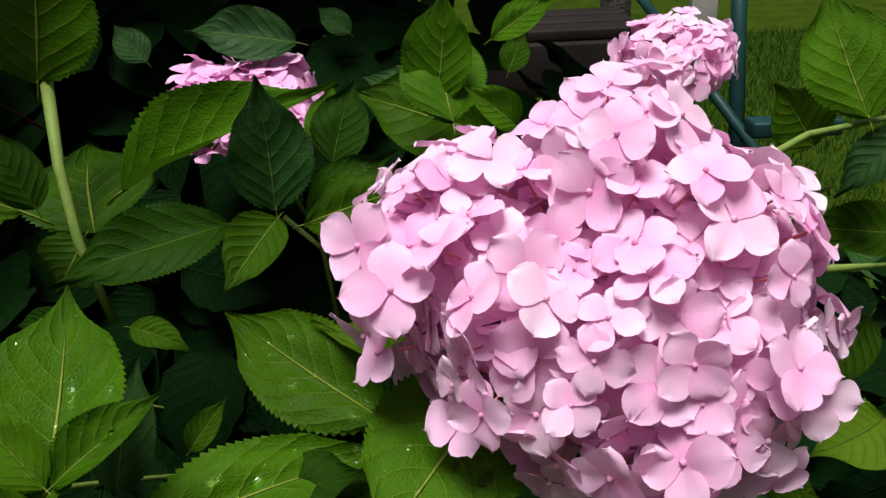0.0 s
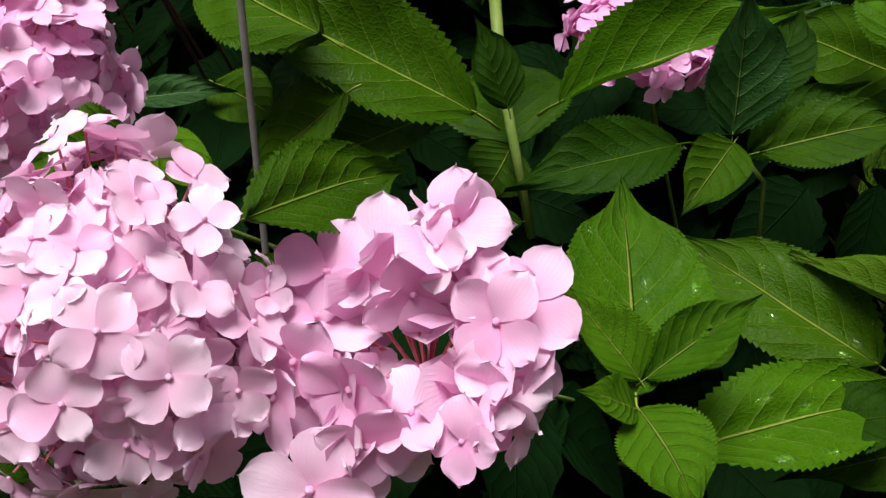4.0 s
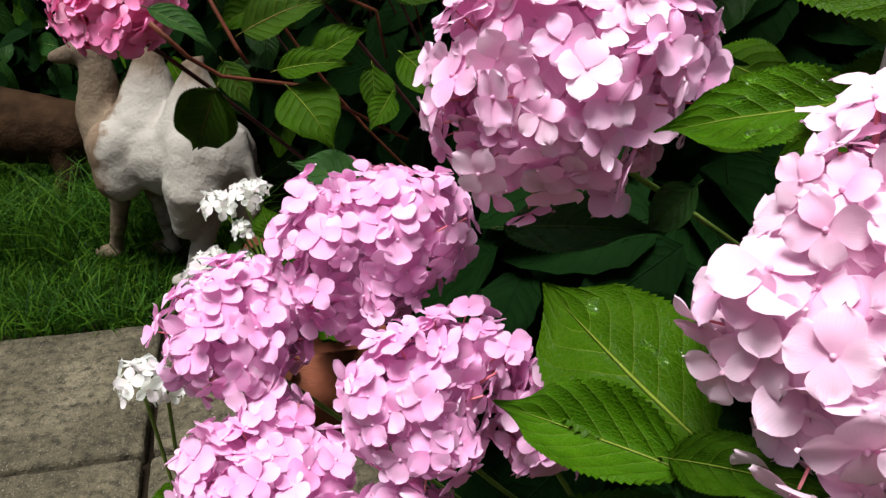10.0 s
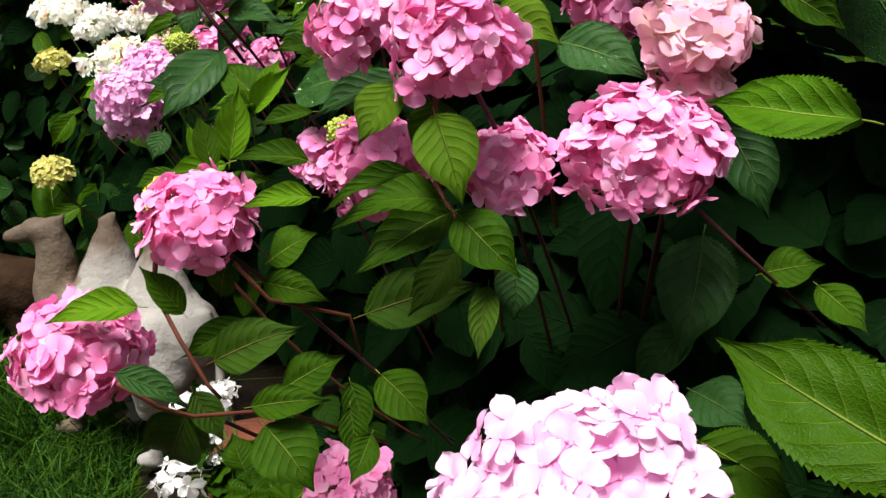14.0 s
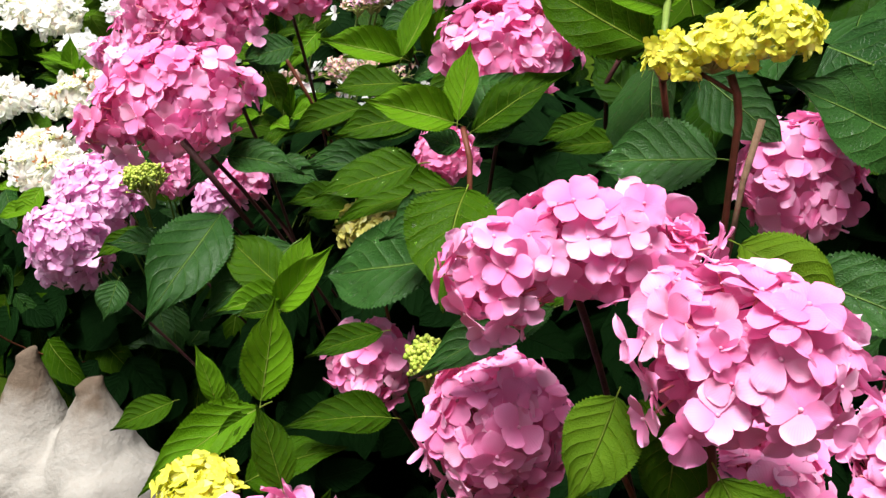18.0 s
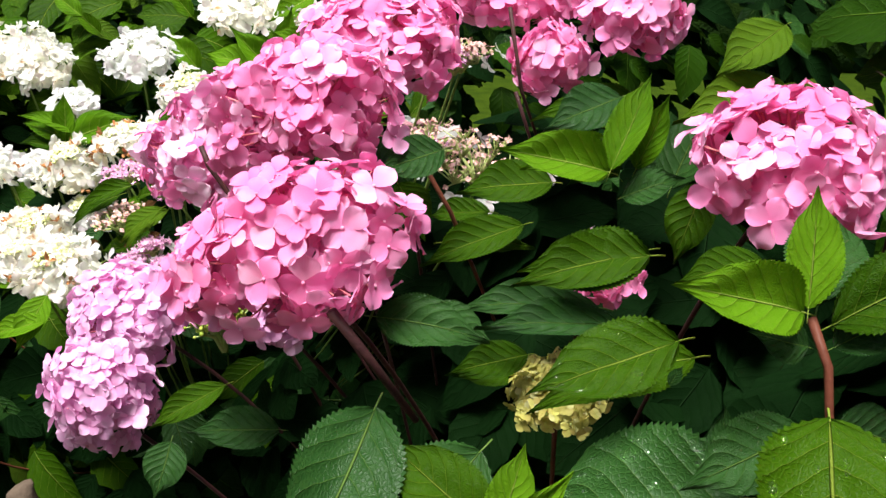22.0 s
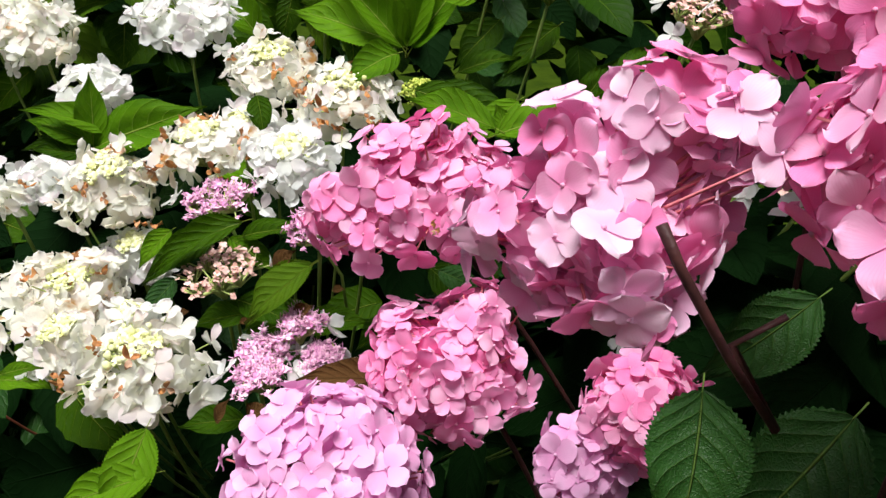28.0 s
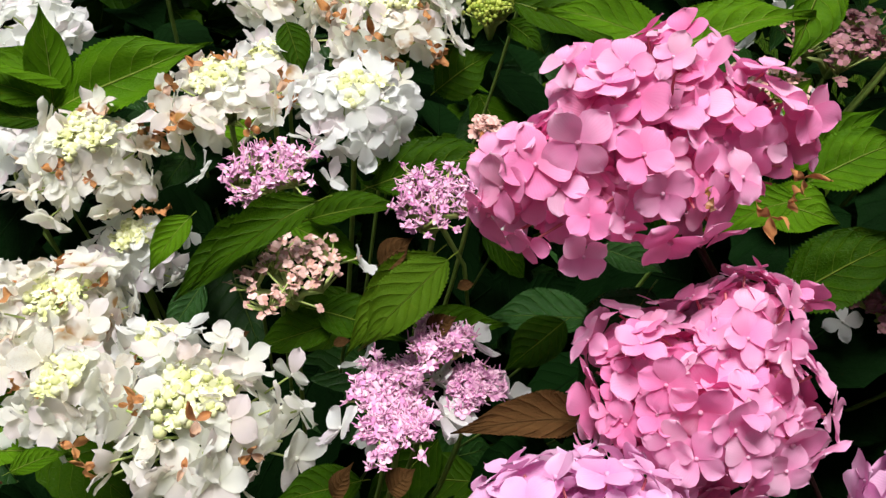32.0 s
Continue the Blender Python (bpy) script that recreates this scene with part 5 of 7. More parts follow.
flower_head(deep_bush, (-1.216, 1.201, 0.718), (0.052, 0.048), (-0.55, -0.33, 0.77), 0.025, "lilac", cover=1.04, low=-0.80, single=False, seed=33)
stem(deep_bush, bend((-1.202, 1.210, 0.699), (-1.115, 1.268, 0.609), (-1.003, 1.349, 0.342)), 0.0021, "dark")
flower_head(deep_bush, (-1.187, 1.080, 0.707), (0.040, 0.049), (0.11, -0.34, 0.93), 0.025, "lilac", cover=1.04, low=-0.80, single=False, seed=34)
stem(deep_bush, bend((-1.190, 1.089, 0.683), (-1.143, 1.151, 0.593), (-1.017, 1.238, 0.335)), 0.0021, "dark")
flower_head(deep_bush, (-0.715, 0.948, 0.942), (0.051, 0.033), (-0.03, -0.40, 0.92), 0.029, "rose rose candy", cover=1.00, low=-0.30, seed=35)
stem(deep_bush, bend((-0.714, 0.955, 0.926), (-0.734, 1.058, 0.836), (-0.785, 1.232, 0.444)), 0.0021, "dark")
flower_head(deep_bush, (-0.829, 1.269, 0.952), (0.032, 0.029), (-0.09, -0.43, 0.90), 0.028, "rose rose candy", cover=1.00, low=-0.60, single=False, seed=36)
flower_head(deep_bush, (-0.772, 1.310, 1.009), (0.048, 0.028), (0.10, -0.33, 0.94), 0.028, "rose rose candy", cover=1.00, low=-0.60, single=False, seed=37)
flower_head(deep_bush, (-0.770, 1.195, 0.999), (0.038, 0.030), (0.11, -0.36, 0.93), 0.028, "rose rose candy", cover=1.00, low=-0.60, single=False, seed=38)
flower_head(deep_bush, (-0.869, 1.344, 1.010), (0.059, 0.033), (0.09, -0.31, 0.95), 0.028, "rose rose candy", cover=1.00, low=-0.60, single=False, seed=39)
flower_head(deep_bush, (-0.790, 1.147, 0.801), (0.033, 0.022), (0.10, -0.29, 0.95), 0.025, "rose rose candy", cover=1.00, low=-0.60, single=False, seed=40)
stem(deep_bush, bend((-0.800, 1.151, 0.781), (-0.806, 1.196, 0.691), (-0.801, 1.252, 0.379)), 0.0021, "dark")
flower_head(deep_bush, (-1.041, 1.223, 0.748), (0.031, 0.025), (-0.08, -0.24, 0.97), 0.024, "rose rose candy", cover=1.00, low=-0.80, seed=41)
stem(deep_bush, bend((-1.040, 1.226, 0.735), (-0.986, 1.278, 0.645), (-0.873, 1.359, 0.358)), 0.0021, "dark")
flower_head(deep_bush, (-1.075, 1.218, 0.711), (0.025, 0.024), (-0.05, -0.29, 0.95), 0.024, "lilac", cover=1.00, low=-0.80, single=False, seed=42)
stem(deep_bush, bend((-1.075, 1.222, 0.698), (-1.019, 1.270, 0.608), (-0.897, 1.332, 0.342)), 0.0021, "dark")
flower_head(deep_bush, (-0.832, 0.974, 0.782), (0.031, 0.017), (0.02, -0.21, 0.98), 0.0125, "olive", cover=1.2, low=-0.2, single=False, seed=61, stalk="lime")
stem(deep_bush, bend((-0.832, 0.975, 0.773), (-0.827, 1.039, 0.585), (-0.816, 1.188, 0.412)), 0.0018, "red")
bud_head(deep_bush, (-1.077, 1.053, 0.789), (0.020, 0.014), (-0.01, -0.25, 0.97), "green", 31, 420, 0.0018)
bud_head(deep_bush, (-1.082, 1.054, 0.794), (0.019, 0.009), (0.03, -0.24, 0.97), "green", 33, 420, 0.0018)
leaf(deep_bush, (-0.878, 0.890, 0.793), (-0.935, 0.833, 0.758), (0.27, -0.69, 0.67), 0.67, "deep", 1)
leaf(deep_bush, (-0.754, 0.836, 0.809), (-0.853, 0.870, 0.782), (-0.39, -0.56, 0.73), 0.73, "deep", 0, 48)
leaf(deep_bush, (-0.733, 0.811, 0.868), (-0.744, 0.737, 0.831), (-0.17, -0.42, 0.89), 0.74, "mid", 2, 40)
leaf(deep_bush, (-0.737, 0.826, 0.853), (-0.789, 0.801, 0.841), (0.15, -0.62, 0.77), 0.62, "deep", 1)
leaf(deep_bush, (-0.743, 0.830, 0.907), (-0.798, 0.811, 0.927), (0.44, -0.76, 0.48), 0.52, "lime", 4)
leaf(deep_bush, (-0.741, 0.831, 0.908), (-0.735, 0.859, 0.953), (-0.20, -0.82, 0.54), 0.46, "lime", 3)
leaf(deep_bush, (-0.731, 0.829, 0.902), (-0.675, 0.818, 0.945), (-0.52, -0.71, 0.48), 0.49, "mid", 0)
leaf(deep_bush, (-0.733, 0.842, 0.906), (-0.709, 0.897, 0.933), (0.01, -0.44, 0.90), 0.60, "deep", 0)
leaf(deep_bush, (-0.739, 0.830, 0.891), (-0.765, 0.826, 0.900), (0.34, -0.69, 0.64), 0.80, "deep", 0)
leaf(deep_bush, (-0.730, 0.826, 0.893), (-0.699, 0.825, 0.912), (-0.42, -0.63, 0.65), 0.66, "deep", 0)
leaf(deep_bush, (-0.723, 0.824, 0.857), (-0.691, 0.823, 0.847), (0.17, -0.77, 0.61), 0.85, "deep", 0)
leaf(deep_bush, (-0.652, 0.849, 0.907), (-0.689, 0.842, 0.897), (-0.05, -0.72, 0.69), 0.52, "mid", 1)
leaf(deep_bush, (-0.657, 0.882, 0.854), (-0.666, 0.847, 0.820), (-0.28, -0.64, 0.72), 0.70, "deep", 1)
leaf(deep_bush, (-0.650, 0.835, 0.812), (-0.682, 0.805, 0.795), (-0.06, -0.44, 0.90), 0.81, "mid", 1)
leaf(deep_bush, (-0.758, 0.939, 0.829), (-0.850, 0.907, 0.822), (0.12, -0.51, 0.85), 0.40, "mid", 2)
leaf(deep_bush, (-0.797, 0.960, 0.838), (-0.879, 0.938, 0.854), (0.30, -0.52, 0.80), 0.30, "deep", 1)
leaf(deep_bush, (-0.783, 0.977, 0.880), (-0.860, 0.947, 0.875), (0.21, -0.65, 0.73), 0.45, "mid", 1)
leaf(deep_bush, (-0.855, 1.052, 0.869), (-0.922, 1.021, 0.857), (0.16, -0.62, 0.77), 0.42, "mid", 1)
leaf(deep_bush, (-0.799, 1.024, 0.924), (-0.857, 0.998, 0.926), (0.32, -0.68, 0.66), 0.46, "lime", 4)
leaf(deep_bush, (-0.788, 1.013, 0.920), (-0.771, 1.011, 0.967), (-0.37, -0.92, 0.09), 0.43, "lime", 3)
leaf(deep_bush, (-0.803, 1.023, 0.922), (-0.829, 0.997, 0.916), (0.35, -0.54, 0.76), 0.55, "mid", 4)
leaf(deep_bush, (-0.852, 0.967, 0.813), (-0.898, 0.943, 0.815), (0.34, -0.55, 0.76), 0.50, "mid", 1)
leaf(deep_bush, (-0.940, 0.931, 0.852), (-0.877, 0.915, 0.851), (-0.17, -0.68, 0.71), 0.52, "deep", 1)
leaf(deep_bush, (-0.908, 1.026, 0.927), (-0.946, 1.000, 0.922), (0.38, -0.67, 0.63), 0.68, "deep", 1)
leaf(deep_bush, (-0.939, 1.035, 0.901), (-0.919, 1.007, 0.876), (0.00, -0.64, 0.76), 0.71, "mid", 1)
leaf(deep_bush, (-0.936, 0.896, 0.814), (-0.963, 0.803, 0.773), (0.29, -0.46, 0.84), 0.57, "deep", 1)
leaf(deep_bush, (-1.005, 0.947, 0.765), (-1.053, 0.926, 0.779), (0.42, -0.51, 0.75), 0.55, "deep", 1)
leaf(deep_bush, (-0.869, 0.844, 0.772), (-0.855, 0.870, 0.812), (-0.02, -0.83, 0.56), 0.52, "lime", 3)
leaf(deep_bush, (-0.872, 0.843, 0.772), (-0.908, 0.809, 0.776), (0.41, -0.33, 0.85), 0.45, "lime", 4)
leaf(deep_bush, (-0.873, 0.853, 0.771), (-0.927, 0.874, 0.810), (0.21, -0.72, 0.66), 0.61, "mid", 0)
leaf(deep_bush, (-0.860, 0.804, 0.779), (-0.884, 0.783, 0.785), (0.46, -0.31, 0.83), 0.64, "mid", 4)
leaf(deep_bush, (-1.128, 1.063, 0.676), (-1.133, 1.030, 0.647), (0.28, -0.66, 0.70), 0.81, "deep", 1)
leaf(deep_bush, (-1.068, 1.031, 0.747), (-1.117, 0.999, 0.732), (0.17, -0.63, 0.75), 0.39, "mid", 1)
leaf(deep_bush, (-0.776, 0.914, 0.824), (-0.769, 0.918, 0.834), (-0.28, -0.80, 0.53), 0.62, "deep", 0)
leaf(deep_bush, (-0.783, 0.967, 0.880), (-0.861, 0.971, 0.869), (-0.14, -0.67, 0.73), 0.56, "mid", 0)
leaf(deep_bush, (-0.778, 0.896, 0.860), (-0.856, 0.876, 0.841), (-0.07, -0.52, 0.85), 0.55, "mid", 0, 22)
leaf(deep_bush, (-0.808, 0.992, 0.835), (-0.900, 0.983, 0.847), (0.16, -0.51, 0.85), 0.30, "deep", 1)
leaf(deep_bush, (-0.911, 1.059, 0.852), (-0.850, 1.044, 0.862), (-0.27, -0.61, 0.74), 0.51, "mid", 1)
leaf(deep_bush, (-0.918, 0.977, 0.832), (-0.874, 0.956, 0.828), (-0.22, -0.61, 0.76), 0.65, "deep", 1)
leaf(deep_bush, (-0.854, 0.995, 0.789), (-0.897, 0.984, 0.792), (0.19, -0.53, 0.83), 0.65, "mid", 1)
leaf(deep_bush, (-0.953, 1.063, 0.927), (-0.932, 1.033, 0.900), (-0.08, -0.69, 0.72), 0.86, "deep", 1)
leaf(deep_bush, (-0.807, 0.993, 0.923), (-0.871, 0.976, 0.943), (0.36, -0.78, 0.51), 0.47, "lime", 4)
leaf(deep_bush, (-0.806, 0.993, 0.924), (-0.781, 1.024, 0.975), (-0.23, -0.78, 0.58), 0.40, "lime", 3)
leaf(deep_bush, (-0.800, 1.002, 0.918), (-0.823, 1.020, 0.941), (-0.14, -0.84, 0.53), 0.62, "mid", 0)
leaf(deep_bush, (-0.791, 1.079, 0.953), (-0.841, 1.052, 0.942), (0.20, -0.67, 0.72), 0.65, "deep", 1)
leaf(deep_bush, (-0.688, 1.066, 0.965), (-0.759, 1.038, 0.954), (0.14, -0.65, 0.75), 0.44, "gold", 1)
leaf(deep_bush, (-0.689, 1.079, 1.001), (-0.735, 1.048, 0.980), (0.06, -0.63, 0.77), 0.63, "gold", 1)
leaf(deep_bush, (-0.757, 0.964, 0.926), (-0.776, 0.948, 0.884), (-0.41, -0.78, 0.48), 0.60, "mid", 1)
leaf(deep_bush, (-0.742, 0.893, 0.906), (-0.784, 0.889, 0.900), (-0.06, -0.59, 0.80), 0.54, "mid", 1)
leaf(deep_bush, (-0.797, 0.998, 0.906), (-0.765, 0.984, 0.924), (-0.57, -0.59, 0.57), 0.66, "deep", 0)
leaf(deep_bush, (-1.007, 1.123, 0.864), (-1.055, 1.111, 0.834), (-0.12, -0.83, 0.55), 0.53, "deep", 1)
leaf(deep_bush, (-1.063, 1.085, 0.847), (-1.077, 1.049, 0.805), (-0.05, -0.74, 0.67), 0.70, "deep", 1)
leaf(deep_bush, (-0.998, 1.097, 0.826), (-1.053, 1.072, 0.783), (-0.20, -0.71, 0.68), 0.63, "deep", 1)
leaf(deep_bush, (-0.879, 1.145, 0.848), (-0.936, 1.166, 0.843), (-0.29, -0.60, 0.74), 0.39, "mid", 1)
leaf(deep_bush, (-0.831, 1.133, 0.877), (-0.902, 1.115, 0.881), (0.20, -0.63, 0.75), 0.56, "mid", 1)
leaf(deep_bush, (-1.031, 1.252, 0.836), (-1.060, 1.229, 0.829), (0.24, -0.56, 0.79), 0.63, "lime", 0)
leaf(deep_bush, (-1.144, 1.333, 0.761), (-1.189, 1.301, 0.730), (-0.16, -0.56, 0.81), 0.62, "deep", 1)
leaf(deep_bush, (-1.068, 1.344, 0.738), (-1.016, 1.326, 0.783), (-0.66, -0.51, 0.55), 0.58, "mid", 0)
leaf(deep_bush, (-1.185, 1.291, 0.723), (-1.243, 1.289, 0.736), (0.20, -0.44, 0.88), 0.36, "dead", 2)
stem(deep_bush, [(-0.956, 0.886, 0.875), (-0.937, 0.889, 0.846), (-0.915, 0.907, 0.800)], 0.0030, "dark")
stem(deep_bush, [(-0.738, 0.834, 0.903), (-0.732, 0.823, 0.885), (-0.731, 0.814, 0.861), (-0.724, 0.822, 0.796)], 0.0022, "red")
stem(deep_bush, [(-0.936, 1.048, 0.934), (-0.905, 1.051, 0.877), (-0.873, 1.082, 0.782)], 0.0019, "red")
stem(deep_bush, [(-1.086, 1.079, 0.913), (-1.080, 1.074, 0.900), (-1.059, 1.076, 0.865), (-1.037, 1.079, 0.833)], 0.0022, "dark")
stem(deep_bush, [(-1.037, 1.079, 0.833), (-1.054, 1.087, 0.864), (-1.037, 1.085, 0.876)], 0.0019, "dark")
stem(deep_bush, [(-0.867, 1.242, 0.999), (-0.855, 1.238, 0.929), (-0.833, 1.259, 0.867)], 0.0019, "dark")
stem(deep_bush, [(-0.860, 1.239, 0.928), (-0.841, 1.240, 0.872)], 0.0019, "dark")
leaf(deep_bush, (-0.731, 1.183, 0.860), (-0.704, 1.193, 0.933), (-0.27, -0.54, 0.80), 0.62, "deep", 1)
leaf(deep_bush, (-0.718, 1.212, 0.862), (-0.764, 1.248, 0.913), (-0.24, -0.55, 0.80), 0.62, "deep", 2)
leaf(deep_bush, (-0.768, 1.189, 0.935), (-0.851, 1.211, 0.913), (-0.20, -0.58, 0.79), 0.34, "mid", 0)

white_bush = bush_at("hydrangea_bush", -1.35, 1.80, "hydrangea shrub with white browning flower heads and faded lilac lacecaps", "hydrangea")
flower_head(white_bush, (-1.688, 1.563, 0.668), (0.035, 0.024), (0.05, -0.20, 0.98), 0.0125, "olive", cover=1.2, low=-0.2, single=False, seed=63, stalk="lime")
stem(white_bush, bend((-1.689, 1.565, 0.657), (-1.638, 1.601, 0.486), (-1.519, 1.683, 0.353)), 0.0018, "red")
flower_head(white_bush, (-1.602, 1.397, 0.485), (0.038, 0.030), (0.05, -0.20, 0.98), 0.0125, "olive", cover=1.2, low=-0.2, single=False, seed=64, stalk="lime")
stem(white_bush, bend((-1.603, 1.400, 0.470), (-1.565, 1.460, 0.327), (-1.477, 1.600, 0.260)), 0.0018, "red")
flower_head(white_bush, (-1.305, 1.653, 0.846), (0.043, 0.024), (0.04, -0.33, 0.94), 0.030, "white white aged white white aged withered", cover=1.0, low=-0.3, single=False, seed=80, stalk="lime", lumpy=0.5)
bud_head(white_bush, (-1.304, 1.646, 0.867), (0.021, 0.003), (0.04, -0.33, 0.94), "cream", 110, 130, 0.0026)
stem(white_bush, bend((-1.306, 1.657, 0.834), (-1.312, 1.679, 0.637), (-1.328, 1.729, 0.442)), 0.0018, "green")
flower_head(white_bush, (-1.233, 1.608, 0.825), (0.048, 0.026), (-0.01, -0.28, 0.96), 0.030, "white withered aged aged white withered aged", cover=1.0, low=-0.3, single=False, seed=81, stalk="lime", lumpy=0.5)
bud_head(white_bush, (-1.233, 1.601, 0.848), (0.024, 0.004), (-0.01, -0.28, 0.96), "cream", 111, 130, 0.0026)
stem(white_bush, bend((-1.233, 1.612, 0.812), (-1.250, 1.640, 0.618), (-1.291, 1.706, 0.431)), 0.0018, "green")
flower_head(white_bush, (-1.344, 1.524, 0.805), (0.039, 0.023), (-0.13, -0.21, 0.97), 0.030, "white withered aged aged white withered aged", cover=1.0, low=-0.3, single=False, seed=82, stalk="lime", lumpy=0.5)
bud_head(white_bush, (-1.346, 1.519, 0.825), (0.019, 0.003), (-0.13, -0.21, 0.97), "cream", 112, 130, 0.0026)
stem(white_bush, bend((-1.342, 1.526, 0.794), (-1.343, 1.567, 0.602), (-1.346, 1.663, 0.422)), 0.0018, "green")
flower_head(white_bush, (-1.267, 1.490, 0.806), (0.033, 0.021), (0.08, -0.44, 0.89), 0.030, "snow", cover=1.0, low=-0.3, single=False, seed=83, stalk="lime", lumpy=0.5)
bud_head(white_bush, (-1.265, 1.481, 0.823), (0.016, 0.003), (0.08, -0.44, 0.89), "cream", 113, 130, 0.0026)
stem(white_bush, bend((-1.268, 1.494, 0.797), (-1.280, 1.540, 0.605), (-1.309, 1.647, 0.423)), 0.0018, "green")
flower_head(white_bush, (-1.316, 1.559, 0.814), (0.030, 0.016), (0.09, -0.20, 0.97), 0.030, "snow", cover=1.0, low=-0.3, single=False, seed=84, stalk="lime", lumpy=0.5)
bud_head(white_bush, (-1.314, 1.556, 0.828), (0.015, 0.002), (0.09, -0.20, 0.97), "cream", 114, 130, 0.0026)
stem(white_bush, bend((-1.316, 1.560, 0.806), (-1.322, 1.596, 0.613), (-1.333, 1.680, 0.428)), 0.0018, "green")
flower_head(white_bush, (-1.431, 1.539, 0.765), (0.040, 0.031), (-0.00, -0.45, 0.89), 0.030, "white white aged white white aged withered", cover=1.0, low=-0.3, single=False, seed=85, stalk="lime", lumpy=0.5)
bud_head(white_bush, (-1.431, 1.527, 0.791), (0.020, 0.004), (-0.00, -0.45, 0.89), "cream", 115, 130, 0.0026)
stem(white_bush, bend((-1.431, 1.546, 0.752), (-1.418, 1.584, 0.566), (-1.390, 1.673, 0.401)), 0.0018, "green")
flower_head(white_bush, (-1.414, 1.528, 0.705), (0.028, 0.026), (0.07, -0.43, 0.90), 0.030, "snow", cover=1.0, low=-0.3, single=False, seed=86, stalk="lime", lumpy=0.5)
bud_head(white_bush, (-1.412, 1.517, 0.727), (0.014, 0.004), (0.07, -0.43, 0.90), "cream", 116, 130, 0.0026)
stem(white_bush, bend((-1.415, 1.533, 0.693), (-1.405, 1.573, 0.517), (-1.382, 1.667, 0.371)), 0.0018, "green")
flower_head(white_bush, (-1.449, 1.463, 0.701), (0.034, 0.023), (0.09, -0.29, 0.95), 0.030, "white withered aged aged white withered aged", cover=1.0, low=-0.3, single=False, seed=87, stalk="lime", lumpy=0.5)
bud_head(white_bush, (-1.447, 1.457, 0.722), (0.017, 0.003), (0.09, -0.29, 0.95), "cream", 117, 130, 0.0026)
stem(white_bush, bend((-1.450, 1.466, 0.690), (-1.435, 1.516, 0.514), (-1.400, 1.633, 0.370)), 0.0018, "green")
flower_head(white_bush, (-1.428, 1.398, 0.693), (0.028, 0.023), (-0.18, -0.41, 0.89), 0.030, "white white aged white white aged withered", cover=1.0, low=-0.3, single=True, seed=88, stalk="lime", lumpy=0.5)
bud_head(white_bush, (-1.432, 1.389, 0.712), (0.014, 0.003), (-0.18, -0.41, 0.89), "cream", 118, 130, 0.0026)
stem(white_bush, bend((-1.426, 1.403, 0.683), (-1.414, 1.463, 0.508), (-1.388, 1.602, 0.366)), 0.0018, "green")
flower_head(white_bush, (-1.363, 1.355, 0.695), (0.043, 0.028), (-0.01, -0.32, 0.95), 0.030, "white white aged white white aged withered", cover=1.0, low=-0.3, single=True, seed=89, stalk="lime", lumpy=0.5)
bud_head(white_bush, (-1.363, 1.347, 0.720), (0.021, 0.004), (-0.01, -0.32, 0.95), "cream", 119, 130, 0.0026)
stem(white_bush, bend((-1.363, 1.359, 0.682), (-1.361, 1.426, 0.507), (-1.356, 1.580, 0.366)), 0.0018, "green")
flower_head(white_bush, (-1.386, 1.416, 0.696), (0.021, 0.018), (0.02, -0.21, 0.98), 0.030, "snow", cover=1.0, low=-0.3, single=True, seed=90, stalk="lime", lumpy=0.5)
bud_head(white_bush, (-1.386, 1.413, 0.713), (0.011, 0.003), (0.02, -0.21, 0.98), "cream", 120, 130, 0.0026)
stem(white_bush, bend((-1.386, 1.418, 0.688), (-1.381, 1.476, 0.512), (-1.368, 1.609, 0.369)), 0.0018, "green")
flower_head(white_bush, (-1.563, 1.748, 0.863), (0.039, 0.036), (-0.09, -0.49, 0.87), 0.030, "white white white aged", cover=1.0, low=-0.3, single=False, seed=91, stalk="lime", lumpy=0.5)
stem(white_bush, bend((-1.561, 1.757, 0.847), (-1.530, 1.764, 0.647), (-1.456, 1.779, 0.448)), 0.0018, "green")
flower_head(white_bush, (-1.396, 1.711, 0.889), (0.051, 0.023), (0.11, -0.49, 0.87), 0.030, "snow", cover=1.0, low=-0.3, single=False, seed=92, stalk="lime", lumpy=0.5)
stem(white_bush, bend((-1.397, 1.717, 0.879), (-1.390, 1.729, 0.675), (-1.374, 1.758, 0.465)), 0.0018, "green")
flower_head(white_bush, (-1.480, 1.658, 0.829), (0.029, 0.014), (0.10, -0.46, 0.88), 0.030, "snow", cover=1.0, low=-0.3, single=False, seed=93, stalk="lime", lumpy=0.5)
stem(white_bush, bend((-1.481, 1.661, 0.823), (-1.461, 1.682, 0.627), (-1.415, 1.731, 0.437)), 0.0018, "green")
flower_head(white_bush, (-1.256, 1.750, 0.947), (0.052, 0.023), (0.09, -0.29, 0.95), 0.030, "white white white aged", cover=1.0, low=-0.3, single=False, seed=94, stalk="lime", lumpy=0.5)
stem(white_bush, bend((-1.257, 1.754, 0.936), (-1.271, 1.761, 0.723), (-1.304, 1.777, 0.493)), 0.0018, "green")
flower_head(white_bush, (-1.175, 1.747, 0.944), (0.038, 0.017), (0.11, -0.35, 0.93), 0.030, "white white white aged", cover=1.0, low=-0.3, single=False, seed=95, stalk="lime", lumpy=0.5)
stem(white_bush, bend((-1.176, 1.750, 0.936), (-1.202, 1.758, 0.723), (-1.263, 1.775, 0.493)), 0.0018, "green")
flower_head(white_bush, (-1.530, 1.556, 0.753), (0.014, 0.015), (0.10, -0.44, 0.89), 0.030, "white withered aged aged white withered aged", cover=1.0, low=-0.3, single=False, seed=96, stalk="lime", lumpy=0.5)
